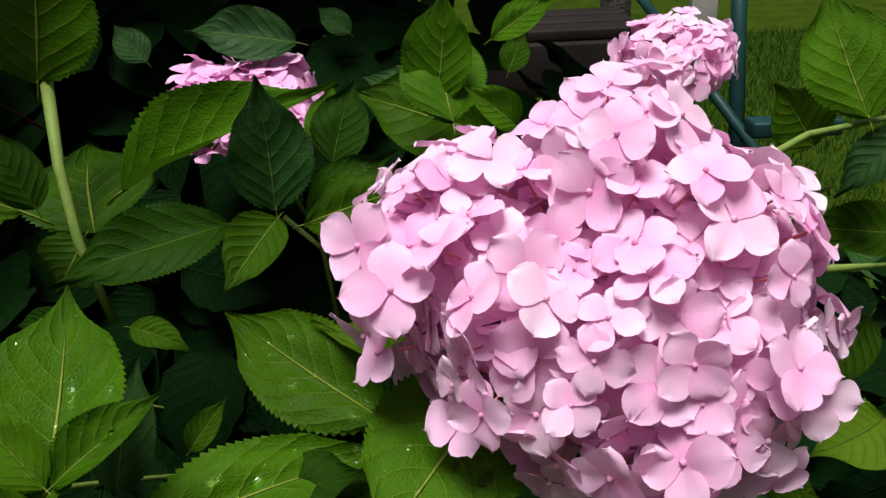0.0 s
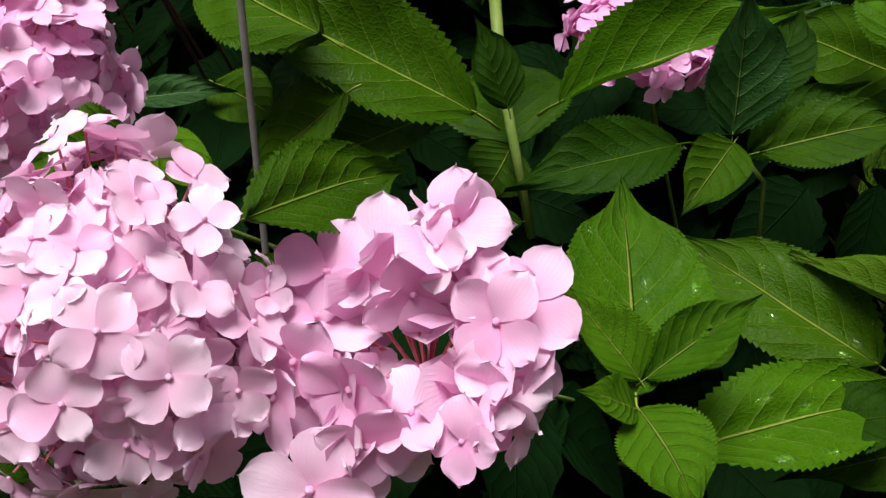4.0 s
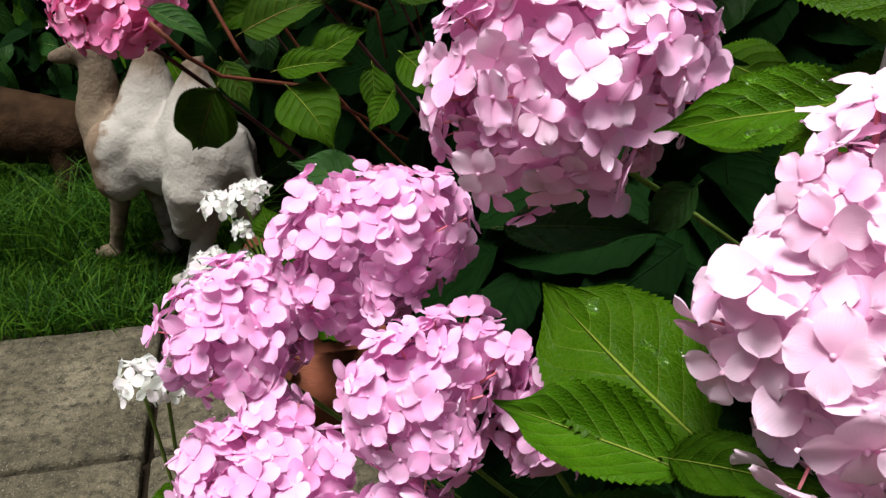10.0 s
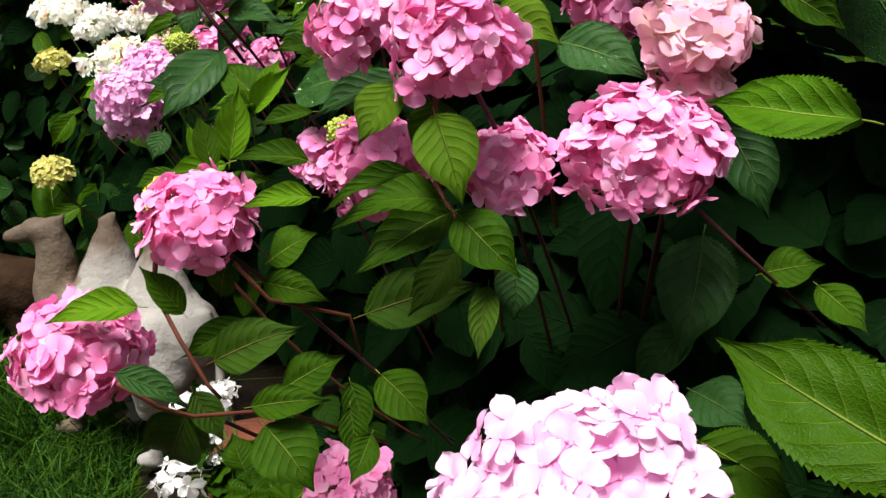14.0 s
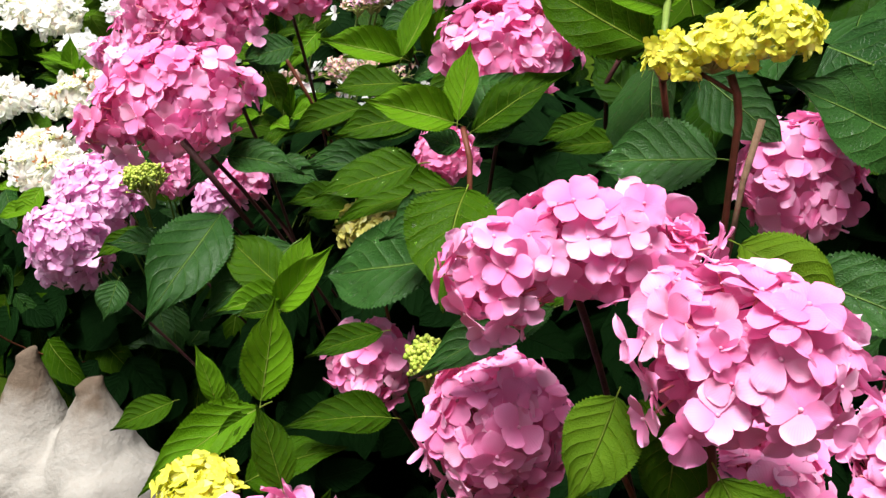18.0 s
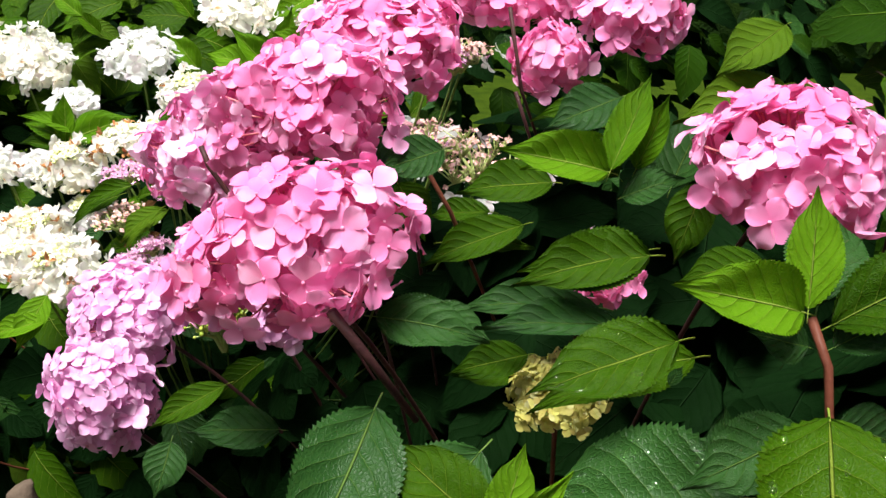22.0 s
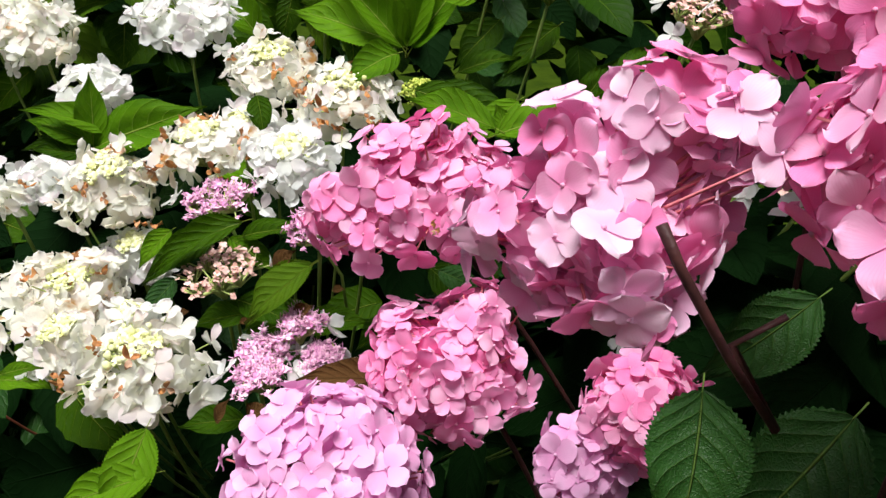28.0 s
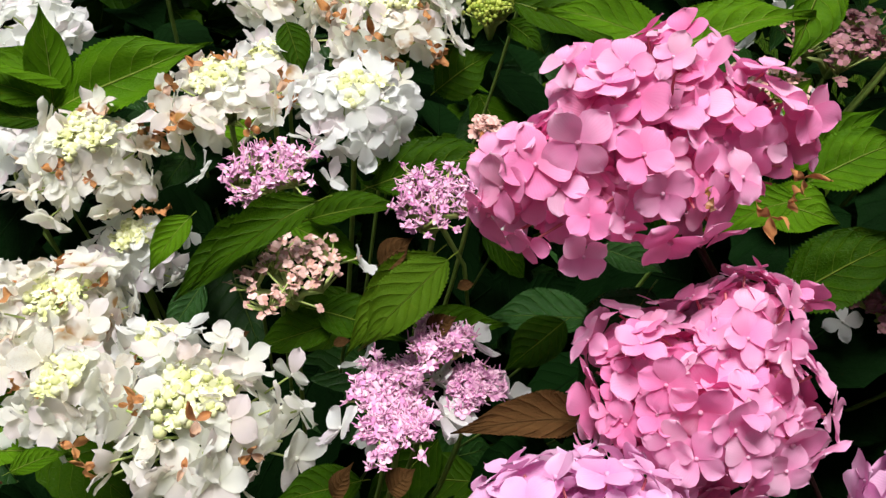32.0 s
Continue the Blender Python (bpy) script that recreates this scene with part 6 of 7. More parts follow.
stem(white_bush, bend((-1.531, 1.559, 0.747), (-1.504, 1.595, 0.562), (-1.440, 1.680, 0.398)), 0.0018, "green")
flower_head(white_bush, (-1.079, 1.673, 0.998), (0.040, 0.018), (0.05, -0.42, 0.91), 0.030, "snow", cover=1.0, low=-0.3, single=False, seed=97, stalk="lime", lumpy=0.5)
stem(white_bush, bend((-1.079, 1.676, 0.990), (-1.120, 1.695, 0.769), (-1.215, 1.738, 0.520)), 0.0018, "green")
flower_head(white_bush, (-1.495, 1.710, 0.809), (0.022, 0.010), (0.07, -0.26, 0.96), 0.030, "snow", cover=1.0, low=-0.3, single=False, seed=98, stalk="lime", lumpy=0.5)
bud_head(white_bush, (-1.494, 1.707, 0.819), (0.011, 0.001), (0.07, -0.26, 0.96), "cream", 128, 130, 0.0026)
stem(white_bush, bend((-1.495, 1.711, 0.804), (-1.473, 1.724, 0.611), (-1.423, 1.755, 0.427)), 0.0018, "green")
flower_head(white_bush, (-1.790, 1.738, 0.749), (0.055, 0.025), (0.08, -0.35, 0.94), 0.030, "white white white aged", cover=1.0, low=-0.3, single=False, seed=99, stalk="lime", lumpy=0.5)
stem(white_bush, bend((-1.791, 1.742, 0.738), (-1.725, 1.751, 0.555), (-1.571, 1.771, 0.394)), 0.0018, "green")
flower_head(white_bush, (-1.672, 1.703, 0.726), (0.048, 0.022), (-0.06, -0.47, 0.88), 0.030, "white white white aged", cover=1.0, low=-0.3, single=False, seed=100, stalk="lime", lumpy=0.5)
stem(white_bush, bend((-1.671, 1.708, 0.716), (-1.623, 1.722, 0.536), (-1.511, 1.754, 0.383)), 0.0018, "green")
flower_head(white_bush, (-1.514, 1.639, 0.743), (0.041, 0.020), (0.12, -0.35, 0.93), 0.030, "snow", cover=1.0, low=-0.3, single=False, seed=101, stalk="lime", lumpy=0.5)
stem(white_bush, bend((-1.515, 1.642, 0.734), (-1.490, 1.666, 0.551), (-1.433, 1.721, 0.392)), 0.0018, "green")
flower_head(white_bush, (-1.463, 1.464, 0.692), (0.058, 0.026), (0.20, -0.32, 0.93), 0.030, "white white white aged", cover=1.0, low=-0.3, single=False, seed=102, stalk="lime", lumpy=0.5)
stem(white_bush, bend((-1.466, 1.468, 0.680), (-1.448, 1.518, 0.506), (-1.408, 1.634, 0.365)), 0.0018, "green")
flower_head(white_bush, (-1.649, 1.720, 0.727), (0.024, 0.017), (-0.07, -0.40, 0.91), 0.030, "snow", cover=1.0, low=-0.3, single=False, seed=103, stalk="lime", lumpy=0.5)
stem(white_bush, bend((-1.648, 1.724, 0.719), (-1.603, 1.735, 0.539), (-1.499, 1.762, 0.385)), 0.0018, "green")
flower_head(white_bush, (-1.675, 1.880, 0.870), (0.069, 0.031), (0.12, -0.36, 0.93), 0.030, "white white white aged", cover=1.0, low=-0.3, single=False, seed=104, stalk="lime", lumpy=0.5)
stem(white_bush, bend((-1.677, 1.886, 0.856), (-1.628, 1.873, 0.655), (-1.514, 1.843, 0.453)), 0.0018, "green")
bud_head(white_bush, (-1.269, 1.336, 0.719), (0.023, 0.006), (-0.04, -0.22, 0.97), "fluff", 0, 150, 0.0022, 3)
stem(white_bush, bend((-1.268, 1.339, 0.706), (-1.280, 1.408, 0.528), (-1.309, 1.569, 0.378)), 0.0016, "green")
bud_head(white_bush, (-1.246, 1.337, 0.739), (0.017, 0.006), (-0.04, -0.22, 0.97), "fluff", 1, 150, 0.0022, 1)
stem(white_bush, bend((-1.246, 1.340, 0.728), (-1.261, 1.409, 0.546), (-1.298, 1.570, 0.389)), 0.0016, "green")
bud_head(white_bush, (-1.231, 1.325, 0.721), (0.015, 0.005), (-0.04, -0.22, 0.97), "fluff", 2, 150, 0.0022, 3)
stem(white_bush, bend((-1.231, 1.328, 0.712), (-1.249, 1.399, 0.532), (-1.290, 1.564, 0.381)), 0.0016, "green")
bud_head(white_bush, (-1.270, 1.307, 0.718), (0.021, 0.005), (-0.04, -0.22, 0.97), "fluff", 3, 150, 0.0022, 2)
stem(white_bush, bend((-1.269, 1.309, 0.707), (-1.281, 1.383, 0.528), (-1.310, 1.555, 0.378)), 0.0016, "green")
bud_head(white_bush, (-1.313, 1.408, 0.746), (0.034, 0.010), (-0.04, -0.22, 0.97), "sandy", 4, 150, 0.0022, 1)
stem(white_bush, bend((-1.312, 1.413, 0.726), (-1.318, 1.471, 0.545), (-1.331, 1.606, 0.388)), 0.0016, "green")
bud_head(white_bush, (-1.321, 1.454, 0.786), (0.031, 0.007), (-0.04, -0.22, 0.97), "fluff", 5, 150, 0.0022, 2)
stem(white_bush, bend((-1.320, 1.457, 0.771), (-1.325, 1.508, 0.583), (-1.335, 1.629, 0.411)), 0.0016, "green")
bud_head(white_bush, (-1.237, 1.395, 0.787), (0.028, 0.008), (-0.04, -0.22, 0.97), "fluff", 6, 150, 0.0022, 1)
stem(white_bush, bend((-1.236, 1.399, 0.771), (-1.254, 1.459, 0.583), (-1.293, 1.599, 0.411)), 0.0016, "green")
bud_head(white_bush, (-1.201, 1.435, 0.808), (0.009, 0.005), (-0.04, -0.22, 0.97), "sandy", 7, 150, 0.0022, 0)
stem(white_bush, bend((-1.201, 1.437, 0.798), (-1.223, 1.491, 0.606), (-1.275, 1.618, 0.424)), 0.0016, "green")
bud_head(white_bush, (-0.973, 1.479, 0.830), (0.045, 0.010), (-0.03, -0.23, 0.97), "brown", 8, 150, 0.0030, 4)
stem(white_bush, bend((-0.973, 1.484, 0.809), (-1.029, 1.531, 0.615), (-1.161, 1.642, 0.430)), 0.0016, "green")
bud_head(white_bush, (-0.943, 1.412, 0.837), (0.022, 0.009), (-0.03, -0.23, 0.97), "fluff", 9, 150, 0.0022, 4)
stem(white_bush, bend((-0.943, 1.416, 0.819), (-1.004, 1.474, 0.624), (-1.146, 1.608, 0.434)), 0.0016, "green")
bud_head(white_bush, (-0.993, 1.360, 0.720), (0.025, 0.006), (-0.03, -0.23, 0.97), "brown", 10, 150, 0.0030, 2)
stem(white_bush, bend((-0.993, 1.363, 0.708), (-1.047, 1.429, 0.529), (-1.172, 1.582, 0.379)), 0.0016, "green")
bud_head(white_bush, (-0.904, 1.356, 0.832), (0.040, 0.011), (0.02, -0.25, 0.97), "sandy", 11, 110, 0.0022, 4)
stem(white_bush, bend((-0.905, 1.361, 0.810), (-0.972, 1.427, 0.616), (-1.127, 1.581, 0.430)), 0.0016, "green")
bud_head(white_bush, (-0.863, 1.386, 0.817), (0.035, 0.009), (0.02, -0.25, 0.97), "sandy", 12, 110, 0.0022, 4)
stem(white_bush, bend((-0.863, 1.391, 0.798), (-0.936, 1.452, 0.606), (-1.107, 1.595, 0.424)), 0.0016, "green")
bud_head(white_bush, (-0.954, 1.471, 0.923), (0.033, 0.008), (0.02, -0.25, 0.97), "sandy", 13, 110, 0.0022, 3)
stem(white_bush, bend((-0.955, 1.475, 0.907), (-1.014, 1.524, 0.698), (-1.152, 1.637, 0.478)), 0.0016, "green")
bud_head(white_bush, (-0.894, 1.262, 0.860), (0.060, 0.013), (0.03, -0.24, 0.97), "sandy", 14, 110, 0.0022, 6)
stem(white_bush, bend((-0.894, 1.269, 0.833), (-0.963, 1.348, 0.635), (-1.122, 1.534, 0.441)), 0.0016, "green")
bud_head(white_bush, (-1.047, 1.427, 0.822), (0.027, 0.007), (0.01, -0.25, 0.97), "sandy", 15, 110, 0.0022, 3)
stem(white_bush, bend((-1.047, 1.430, 0.808), (-1.093, 1.486, 0.614), (-1.199, 1.615, 0.429)), 0.0016, "green")
bud_head(white_bush, (-1.047, 1.604, 0.944), (0.071, 0.014), (-0.01, -0.25, 0.97), "fluff", 16, 110, 0.0022, 2)
stem(white_bush, bend((-1.047, 1.611, 0.915), (-1.092, 1.640, 0.706), (-1.198, 1.706, 0.483)), 0.0016, "green")
bud_head(white_bush, (-0.924, 1.418, 0.931), (0.031, 0.008), (0.01, -0.25, 0.97), "fluff", 17, 110, 0.0022, 1)
stem(white_bush, bend((-0.924, 1.422, 0.914), (-0.988, 1.479, 0.705), (-1.137, 1.611, 0.482)), 0.0016, "green")
bud_head(white_bush, (-0.917, 1.425, 0.935), (0.038, 0.009), (0.02, -0.25, 0.97), "sandy", 18, 110, 0.0022, 2)
stem(white_bush, bend((-0.918, 1.430, 0.916), (-0.983, 1.485, 0.706), (-1.134, 1.615, 0.483)), 0.0016, "green")
bud_head(white_bush, (-0.939, 1.363, 0.855), (0.042, 0.010), (0.03, -0.24, 0.97), "sandy", 19, 110, 0.0022, 2)
stem(white_bush, bend((-0.940, 1.368, 0.834), (-1.001, 1.433, 0.636), (-1.145, 1.584, 0.442)), 0.0016, "green")
bud_head(white_bush, (-1.162, 1.602, 0.835), (0.018, 0.009), (-0.04, -0.22, 0.97), "green", 32, 420, 0.0018)
leaf(white_bush, (-1.460, 1.592, 0.791), (-1.368, 1.559, 0.843), (-0.50, -0.77, 0.40), 0.48, "lime", 2)
leaf(white_bush, (-1.462, 1.593, 0.792), (-1.459, 1.604, 0.858), (0.16, -0.97, 0.16), 0.46, "lime", 3)
leaf(white_bush, (-1.464, 1.595, 0.795), (-1.520, 1.596, 0.825), (0.34, -0.67, 0.66), 0.47, "lime", 2)
leaf(white_bush, (-1.469, 1.589, 0.784), (-1.515, 1.582, 0.799), (0.33, -0.65, 0.68), 0.47, "mid", 2)
leaf(white_bush, (-1.460, 1.600, 0.785), (-1.391, 1.591, 0.810), (-0.31, -0.74, 0.60), 0.58, "deep", 0)
leaf(white_bush, (-1.178, 1.654, 0.869), (-1.235, 1.642, 0.944), (0.51, -0.83, 0.25), 0.43, "lime", 4)
leaf(white_bush, (-1.174, 1.654, 0.870), (-1.153, 1.659, 0.968), (-0.17, -0.98, 0.08), 0.41, "lime", 3)
leaf(white_bush, (-1.169, 1.654, 0.869), (-1.116, 1.649, 0.945), (-0.38, -0.90, 0.22), 0.44, "lime", 4)
leaf(white_bush, (-1.183, 1.656, 0.873), (-1.282, 1.654, 0.917), (0.28, -0.75, 0.60), 0.46, "lime", 1)
leaf(white_bush, (-1.182, 1.632, 0.868), (-1.226, 1.587, 0.858), (0.41, -0.55, 0.73), 0.56, "lime", 2)
leaf(white_bush, (-1.331, 1.266, 0.709), (-1.349, 1.220, 0.672), (0.23, -0.67, 0.71), 0.53, "lime", 1)
leaf(white_bush, (-1.324, 1.247, 0.690), (-1.382, 1.226, 0.685), (0.15, -0.58, 0.80), 0.44, "lime", 1)
leaf(white_bush, (-1.316, 1.427, 0.769), (-1.377, 1.407, 0.747), (-0.09, -0.62, 0.78), 0.41, "mid", 2)
leaf(white_bush, (-1.289, 1.410, 0.714), (-1.337, 1.396, 0.715), (0.17, -0.50, 0.85), 0.50, "mid", 1)
leaf(white_bush, (-1.239, 1.375, 0.769), (-1.291, 1.349, 0.738), (-0.16, -0.62, 0.77), 0.38, "gold", 2)
leaf(white_bush, (-1.300, 1.439, 0.764), (-1.251, 1.418, 0.783), (-0.47, -0.44, 0.77), 0.37, "mid", 1)
leaf(white_bush, (-1.261, 1.469, 0.768), (-1.188, 1.449, 0.796), (-0.42, -0.61, 0.67), 0.45, "mid", 1)
leaf(white_bush, (-1.251, 1.391, 0.710), (-1.203, 1.380, 0.725), (-0.37, -0.52, 0.77), 0.54, "mid", 1)
leaf(white_bush, (-1.177, 1.357, 0.733), (-1.212, 1.344, 0.719), (-0.12, -0.56, 0.82), 0.64, "mid", 1)
leaf(white_bush, (-1.041, 1.416, 0.777), (-1.042, 1.423, 0.836), (-0.30, -0.95, 0.10), 0.50, "lime", 3)
leaf(white_bush, (-1.038, 1.415, 0.775), (-0.984, 1.407, 0.818), (-0.54, -0.62, 0.56), 0.36, "lime", 4)
leaf(white_bush, (-1.032, 1.394, 0.780), (-0.984, 1.381, 0.809), (-0.53, -0.60, 0.60), 0.63, "lime", 0)
leaf(white_bush, (-1.058, 1.394, 0.772), (-1.028, 1.366, 0.769), (-0.43, -0.56, 0.70), 0.79, "lime", 0)
leaf(white_bush, (-1.166, 1.517, 0.859), (-1.106, 1.479, 0.842), (-0.23, -0.67, 0.71), 0.43, "mid", 1)
leaf(white_bush, (-1.087, 1.483, 0.833), (-1.028, 1.468, 0.863), (-0.45, -0.72, 0.53), 0.43, "lime", 1)
leaf(white_bush, (-1.091, 1.482, 0.829), (-1.103, 1.485, 0.855), (0.04, -0.99, 0.13), 0.62, "lime", 0)
leaf(white_bush, (-1.035, 1.496, 0.849), (-1.009, 1.490, 0.889), (-0.58, -0.77, 0.26), 0.51, "mid", 0)
leaf(white_bush, (-0.934, 1.432, 0.752), (-0.991, 1.434, 0.782), (0.18, -0.90, 0.39), 0.65, "lime", 1)
leaf(white_bush, (-1.152, 1.572, 0.845), (-1.079, 1.532, 0.835), (-0.28, -0.68, 0.68), 0.40, "mid", 1)
leaf(white_bush, (-1.078, 1.548, 0.842), (-1.121, 1.528, 0.815), (-0.15, -0.69, 0.71), 0.52, "lime", 1)
leaf(white_bush, (-1.202, 1.603, 0.781), (-1.163, 1.590, 0.811), (-0.56, -0.72, 0.41), 0.86, "mid", 0)
leaf(white_bush, (-1.145, 1.617, 0.824), (-1.128, 1.585, 0.812), (-0.46, -0.52, 0.73), 0.52, "mid", 1)
leaf(white_bush, (-1.303, 1.562, 0.845), (-1.296, 1.535, 0.819), (-0.01, -0.71, 0.70), 0.60, "mid", 1)
leaf(white_bush, (-1.494, 1.403, 0.661), (-1.440, 1.388, 0.669), (-0.24, -0.38, 0.89), 0.44, "lime", 1)
leaf(white_bush, (-1.460, 1.437, 0.692), (-1.481, 1.404, 0.666), (0.19, -0.68, 0.71), 0.51, "mid", 1)
leaf(white_bush, (-1.368, 1.478, 0.710), (-1.391, 1.449, 0.691), (0.16, -0.62, 0.77), 0.51, "deep", 0)
leaf(white_bush, (-1.286, 1.330, 0.671), (-1.329, 1.318, 0.679), (0.28, -0.43, 0.86), 0.53, "mid", 1)
leaf(white_bush, (-1.443, 1.680, 0.790), (-1.412, 1.641, 0.768), (-0.12, -0.55, 0.83), 0.61, "deep", 0)
leaf(white_bush, (-1.372, 1.555, 0.770), (-1.395, 1.536, 0.748), (-0.02, -0.74, 0.67), 0.65, "deep", 0)
leaf(white_bush, (-1.242, 1.640, 0.816), (-1.213, 1.615, 0.800), (-0.23, -0.72, 0.66), 0.63, "mid", 0)
leaf(white_bush, (-1.150, 1.388, 0.756), (-1.120, 1.368, 0.749), (-0.21, -0.58, 0.78), 0.55, "deep", 0)
leaf(white_bush, (-1.312, 1.445, 0.760), (-1.270, 1.418, 0.748), (-0.06, -0.47, 0.88), 0.44, "lime", 2)
leaf(white_bush, (-1.371, 1.495, 0.747), (-1.401, 1.477, 0.724), (-0.09, -0.71, 0.70), 0.48, "lime", 2)
leaf(white_bush, (-1.301, 1.409, 0.724), (-1.256, 1.385, 0.718), (-0.18, -0.52, 0.83), 0.54, "mid", 1)
leaf(white_bush, (-1.627, 1.918, 0.853), (-1.521, 1.900, 0.898), (-0.28, -0.91, 0.30), 0.33, "gold", 1)
leaf(white_bush, (-1.619, 1.399, 0.368), (-1.651, 1.451, 0.510), (0.57, -0.72, 0.39), 0.50, "mid", 1)
leaf(white_bush, (-1.546, 1.386, 0.425), (-1.605, 1.304, 0.396), (0.33, -0.51, 0.80), 0.42, "mid", 2)
leaf(white_bush, (-1.603, 1.492, 0.580), (-1.652, 1.455, 0.521), (0.25, -0.90, 0.36), 0.54, "mid", 1)
leaf(white_bush, (-1.249, 1.341, 0.745), (-1.236, 1.338, 0.755), (-0.54, -0.63, 0.56), 0.74, "dead", 4)
leaf(white_bush, (-1.267, 1.377, 0.765), (-1.253, 1.372, 0.781), (-0.65, -0.68, 0.35), 0.75, "dead", 2)
leaf(white_bush, (-1.275, 1.291, 0.698), (-1.264, 1.290, 0.710), (-0.62, -0.62, 0.48), 0.84, "dead", 4)
leaf(white_bush, (-1.346, 1.398, 0.718), (-1.336, 1.399, 0.721), (-0.23, -0.71, 0.67), 0.73, "dead", 4)
leaf(white_bush, (-1.293, 1.371, 0.725), (-1.284, 1.371, 0.727), (-0.20, -0.66, 0.73), 0.63, "dead", 4)
leaf(white_bush, (-1.300, 1.306, 0.685), (-1.293, 1.303, 0.704), (-0.67, -0.73, 0.12), 0.55, "dead", 2)
leaf(white_bush, (-1.227, 1.382, 0.744), (-1.218, 1.382, 0.746), (-0.20, -0.67, 0.72), 0.73, "dead", 4)
leaf(white_bush, (-1.367, 1.655, 0.744), (-1.303, 1.645, 0.781), (-0.35, -0.86, 0.39), 0.54, "lime", 1)
leaf(white_bush, (-1.529, 1.881, 0.904), (-1.562, 1.865, 0.942), (0.59, -0.79, 0.17), 0.52, "lime", 3)
leaf(white_bush, (-1.342, 1.804, 0.857), (-1.388, 1.808, 0.920), (0.35, -0.88, 0.31), 0.51, "lime", 4)
leaf(white_bush, (-1.232, 1.860, 0.870), (-1.167, 1.820, 0.912), (-0.60, -0.78, 0.19), 0.44, "lime", 1)
leaf(white_bush, (-1.081, 1.702, 0.888), (-1.127, 1.659, 0.856), (0.13, -0.67, 0.73), 0.54, "mid", 1)
leaf(white_bush, (-1.031, 1.647, 0.890), (-1.082, 1.605, 0.861), (0.12, -0.67, 0.74), 0.44, "mid", 2)
leaf(white_bush, (-1.503, 1.773, 0.941), (-1.551, 1.785, 0.978), (0.21, -0.82, 0.53), 0.51, "lime", 0)
leaf(white_bush, (-1.336, 1.779, 0.941), (-1.369, 1.772, 0.984), (0.48, -0.85, 0.23), 0.51, "lime", 3)
leaf(white_bush, (-1.144, 1.745, 0.975), (-1.198, 1.702, 0.950), (0.35, -0.76, 0.55), 0.53, "lime", 1)
leaf(white_bush, (-1.110, 1.616, 0.920), (-1.162, 1.588, 0.944), (0.56, -0.75, 0.36), 0.54, "lime", 1)
leaf(white_bush, (-1.006, 1.452, 0.886), (-1.037, 1.403, 0.848), (0.27, -0.69, 0.67), 0.52, "lime", 2)
leaf(white_bush, (-1.075, 1.399, 0.785), (-1.034, 1.405, 0.836), (-0.17, -0.49, 0.86), 0.62, "lime", 0)
leaf(white_bush, (-1.109, 1.411, 0.855), (-1.171, 1.428, 0.883), (-0.09, -0.55, 0.83), 0.42, "lime", 1)
leaf(white_bush, (-1.108, 1.429, 0.845), (-1.032, 1.416, 0.877), (-0.16, -0.53, 0.84), 0.40, "lime", 1)
leaf(white_bush, (-1.063, 1.352, 0.791), (-1.113, 1.361, 0.778), (-0.14, -0.46, 0.88), 0.45, "lime", 2)
leaf(deep_bush, (-1.144, 1.403, 0.702), (-1.207, 1.414, 0.712), (-0.04, -0.45, 0.89), 0.50, "deep", 1)
leaf(white_bush, (-1.237, 1.351, 0.778), (-1.285, 1.332, 0.751), (0.04, -0.46, 0.89), 0.50, "gold", 1)
leaf(white_bush, (-1.294, 1.415, 0.785), (-1.365, 1.390, 0.765), (0.11, -0.48, 0.87), 0.30, "mid", 2)
leaf(white_bush, (-1.439, 1.601, 0.802), (-1.380, 1.624, 0.829), (0.15, -0.53, 0.83), 0.45, "lime", 1)
leaf(white_bush, (-1.444, 1.599, 0.803), (-1.512, 1.583, 0.842), (0.20, -0.52, 0.83), 0.35, "lime", 2)
leaf(white_bush, (-1.457, 1.612, 0.787), (-1.524, 1.590, 0.803), (0.20, -0.51, 0.84), 0.50, "mid", 2)
leaf(white_bush, (-1.427, 1.297, 0.730), (-1.406, 1.308, 0.731), (0.20, -0.39, 0.90), 0.50, "lime", 1)
leaf(white_bush, (-1.126, 1.622, 0.852), (-1.072, 1.617, 0.874), (-0.10, -0.56, 0.82), 0.45, "mid", 1)
leaf(white_bush, (-0.989, 1.587, 0.838), (-0.951, 1.582, 0.887), (-0.20, -0.54, 0.82), 0.60, "mid", 0)
stem(white_bush, [(-1.234, 1.389, 0.777), (-1.221, 1.396, 0.749), (-1.218, 1.398, 0.712)], 0.0015, "green")
stem(white_bush, [(-1.310, 1.444, 0.772), (-1.304, 1.460, 0.739)], 0.0015, "green")

# ---- inner foliage of the shrubs, and canopies added for shade ----


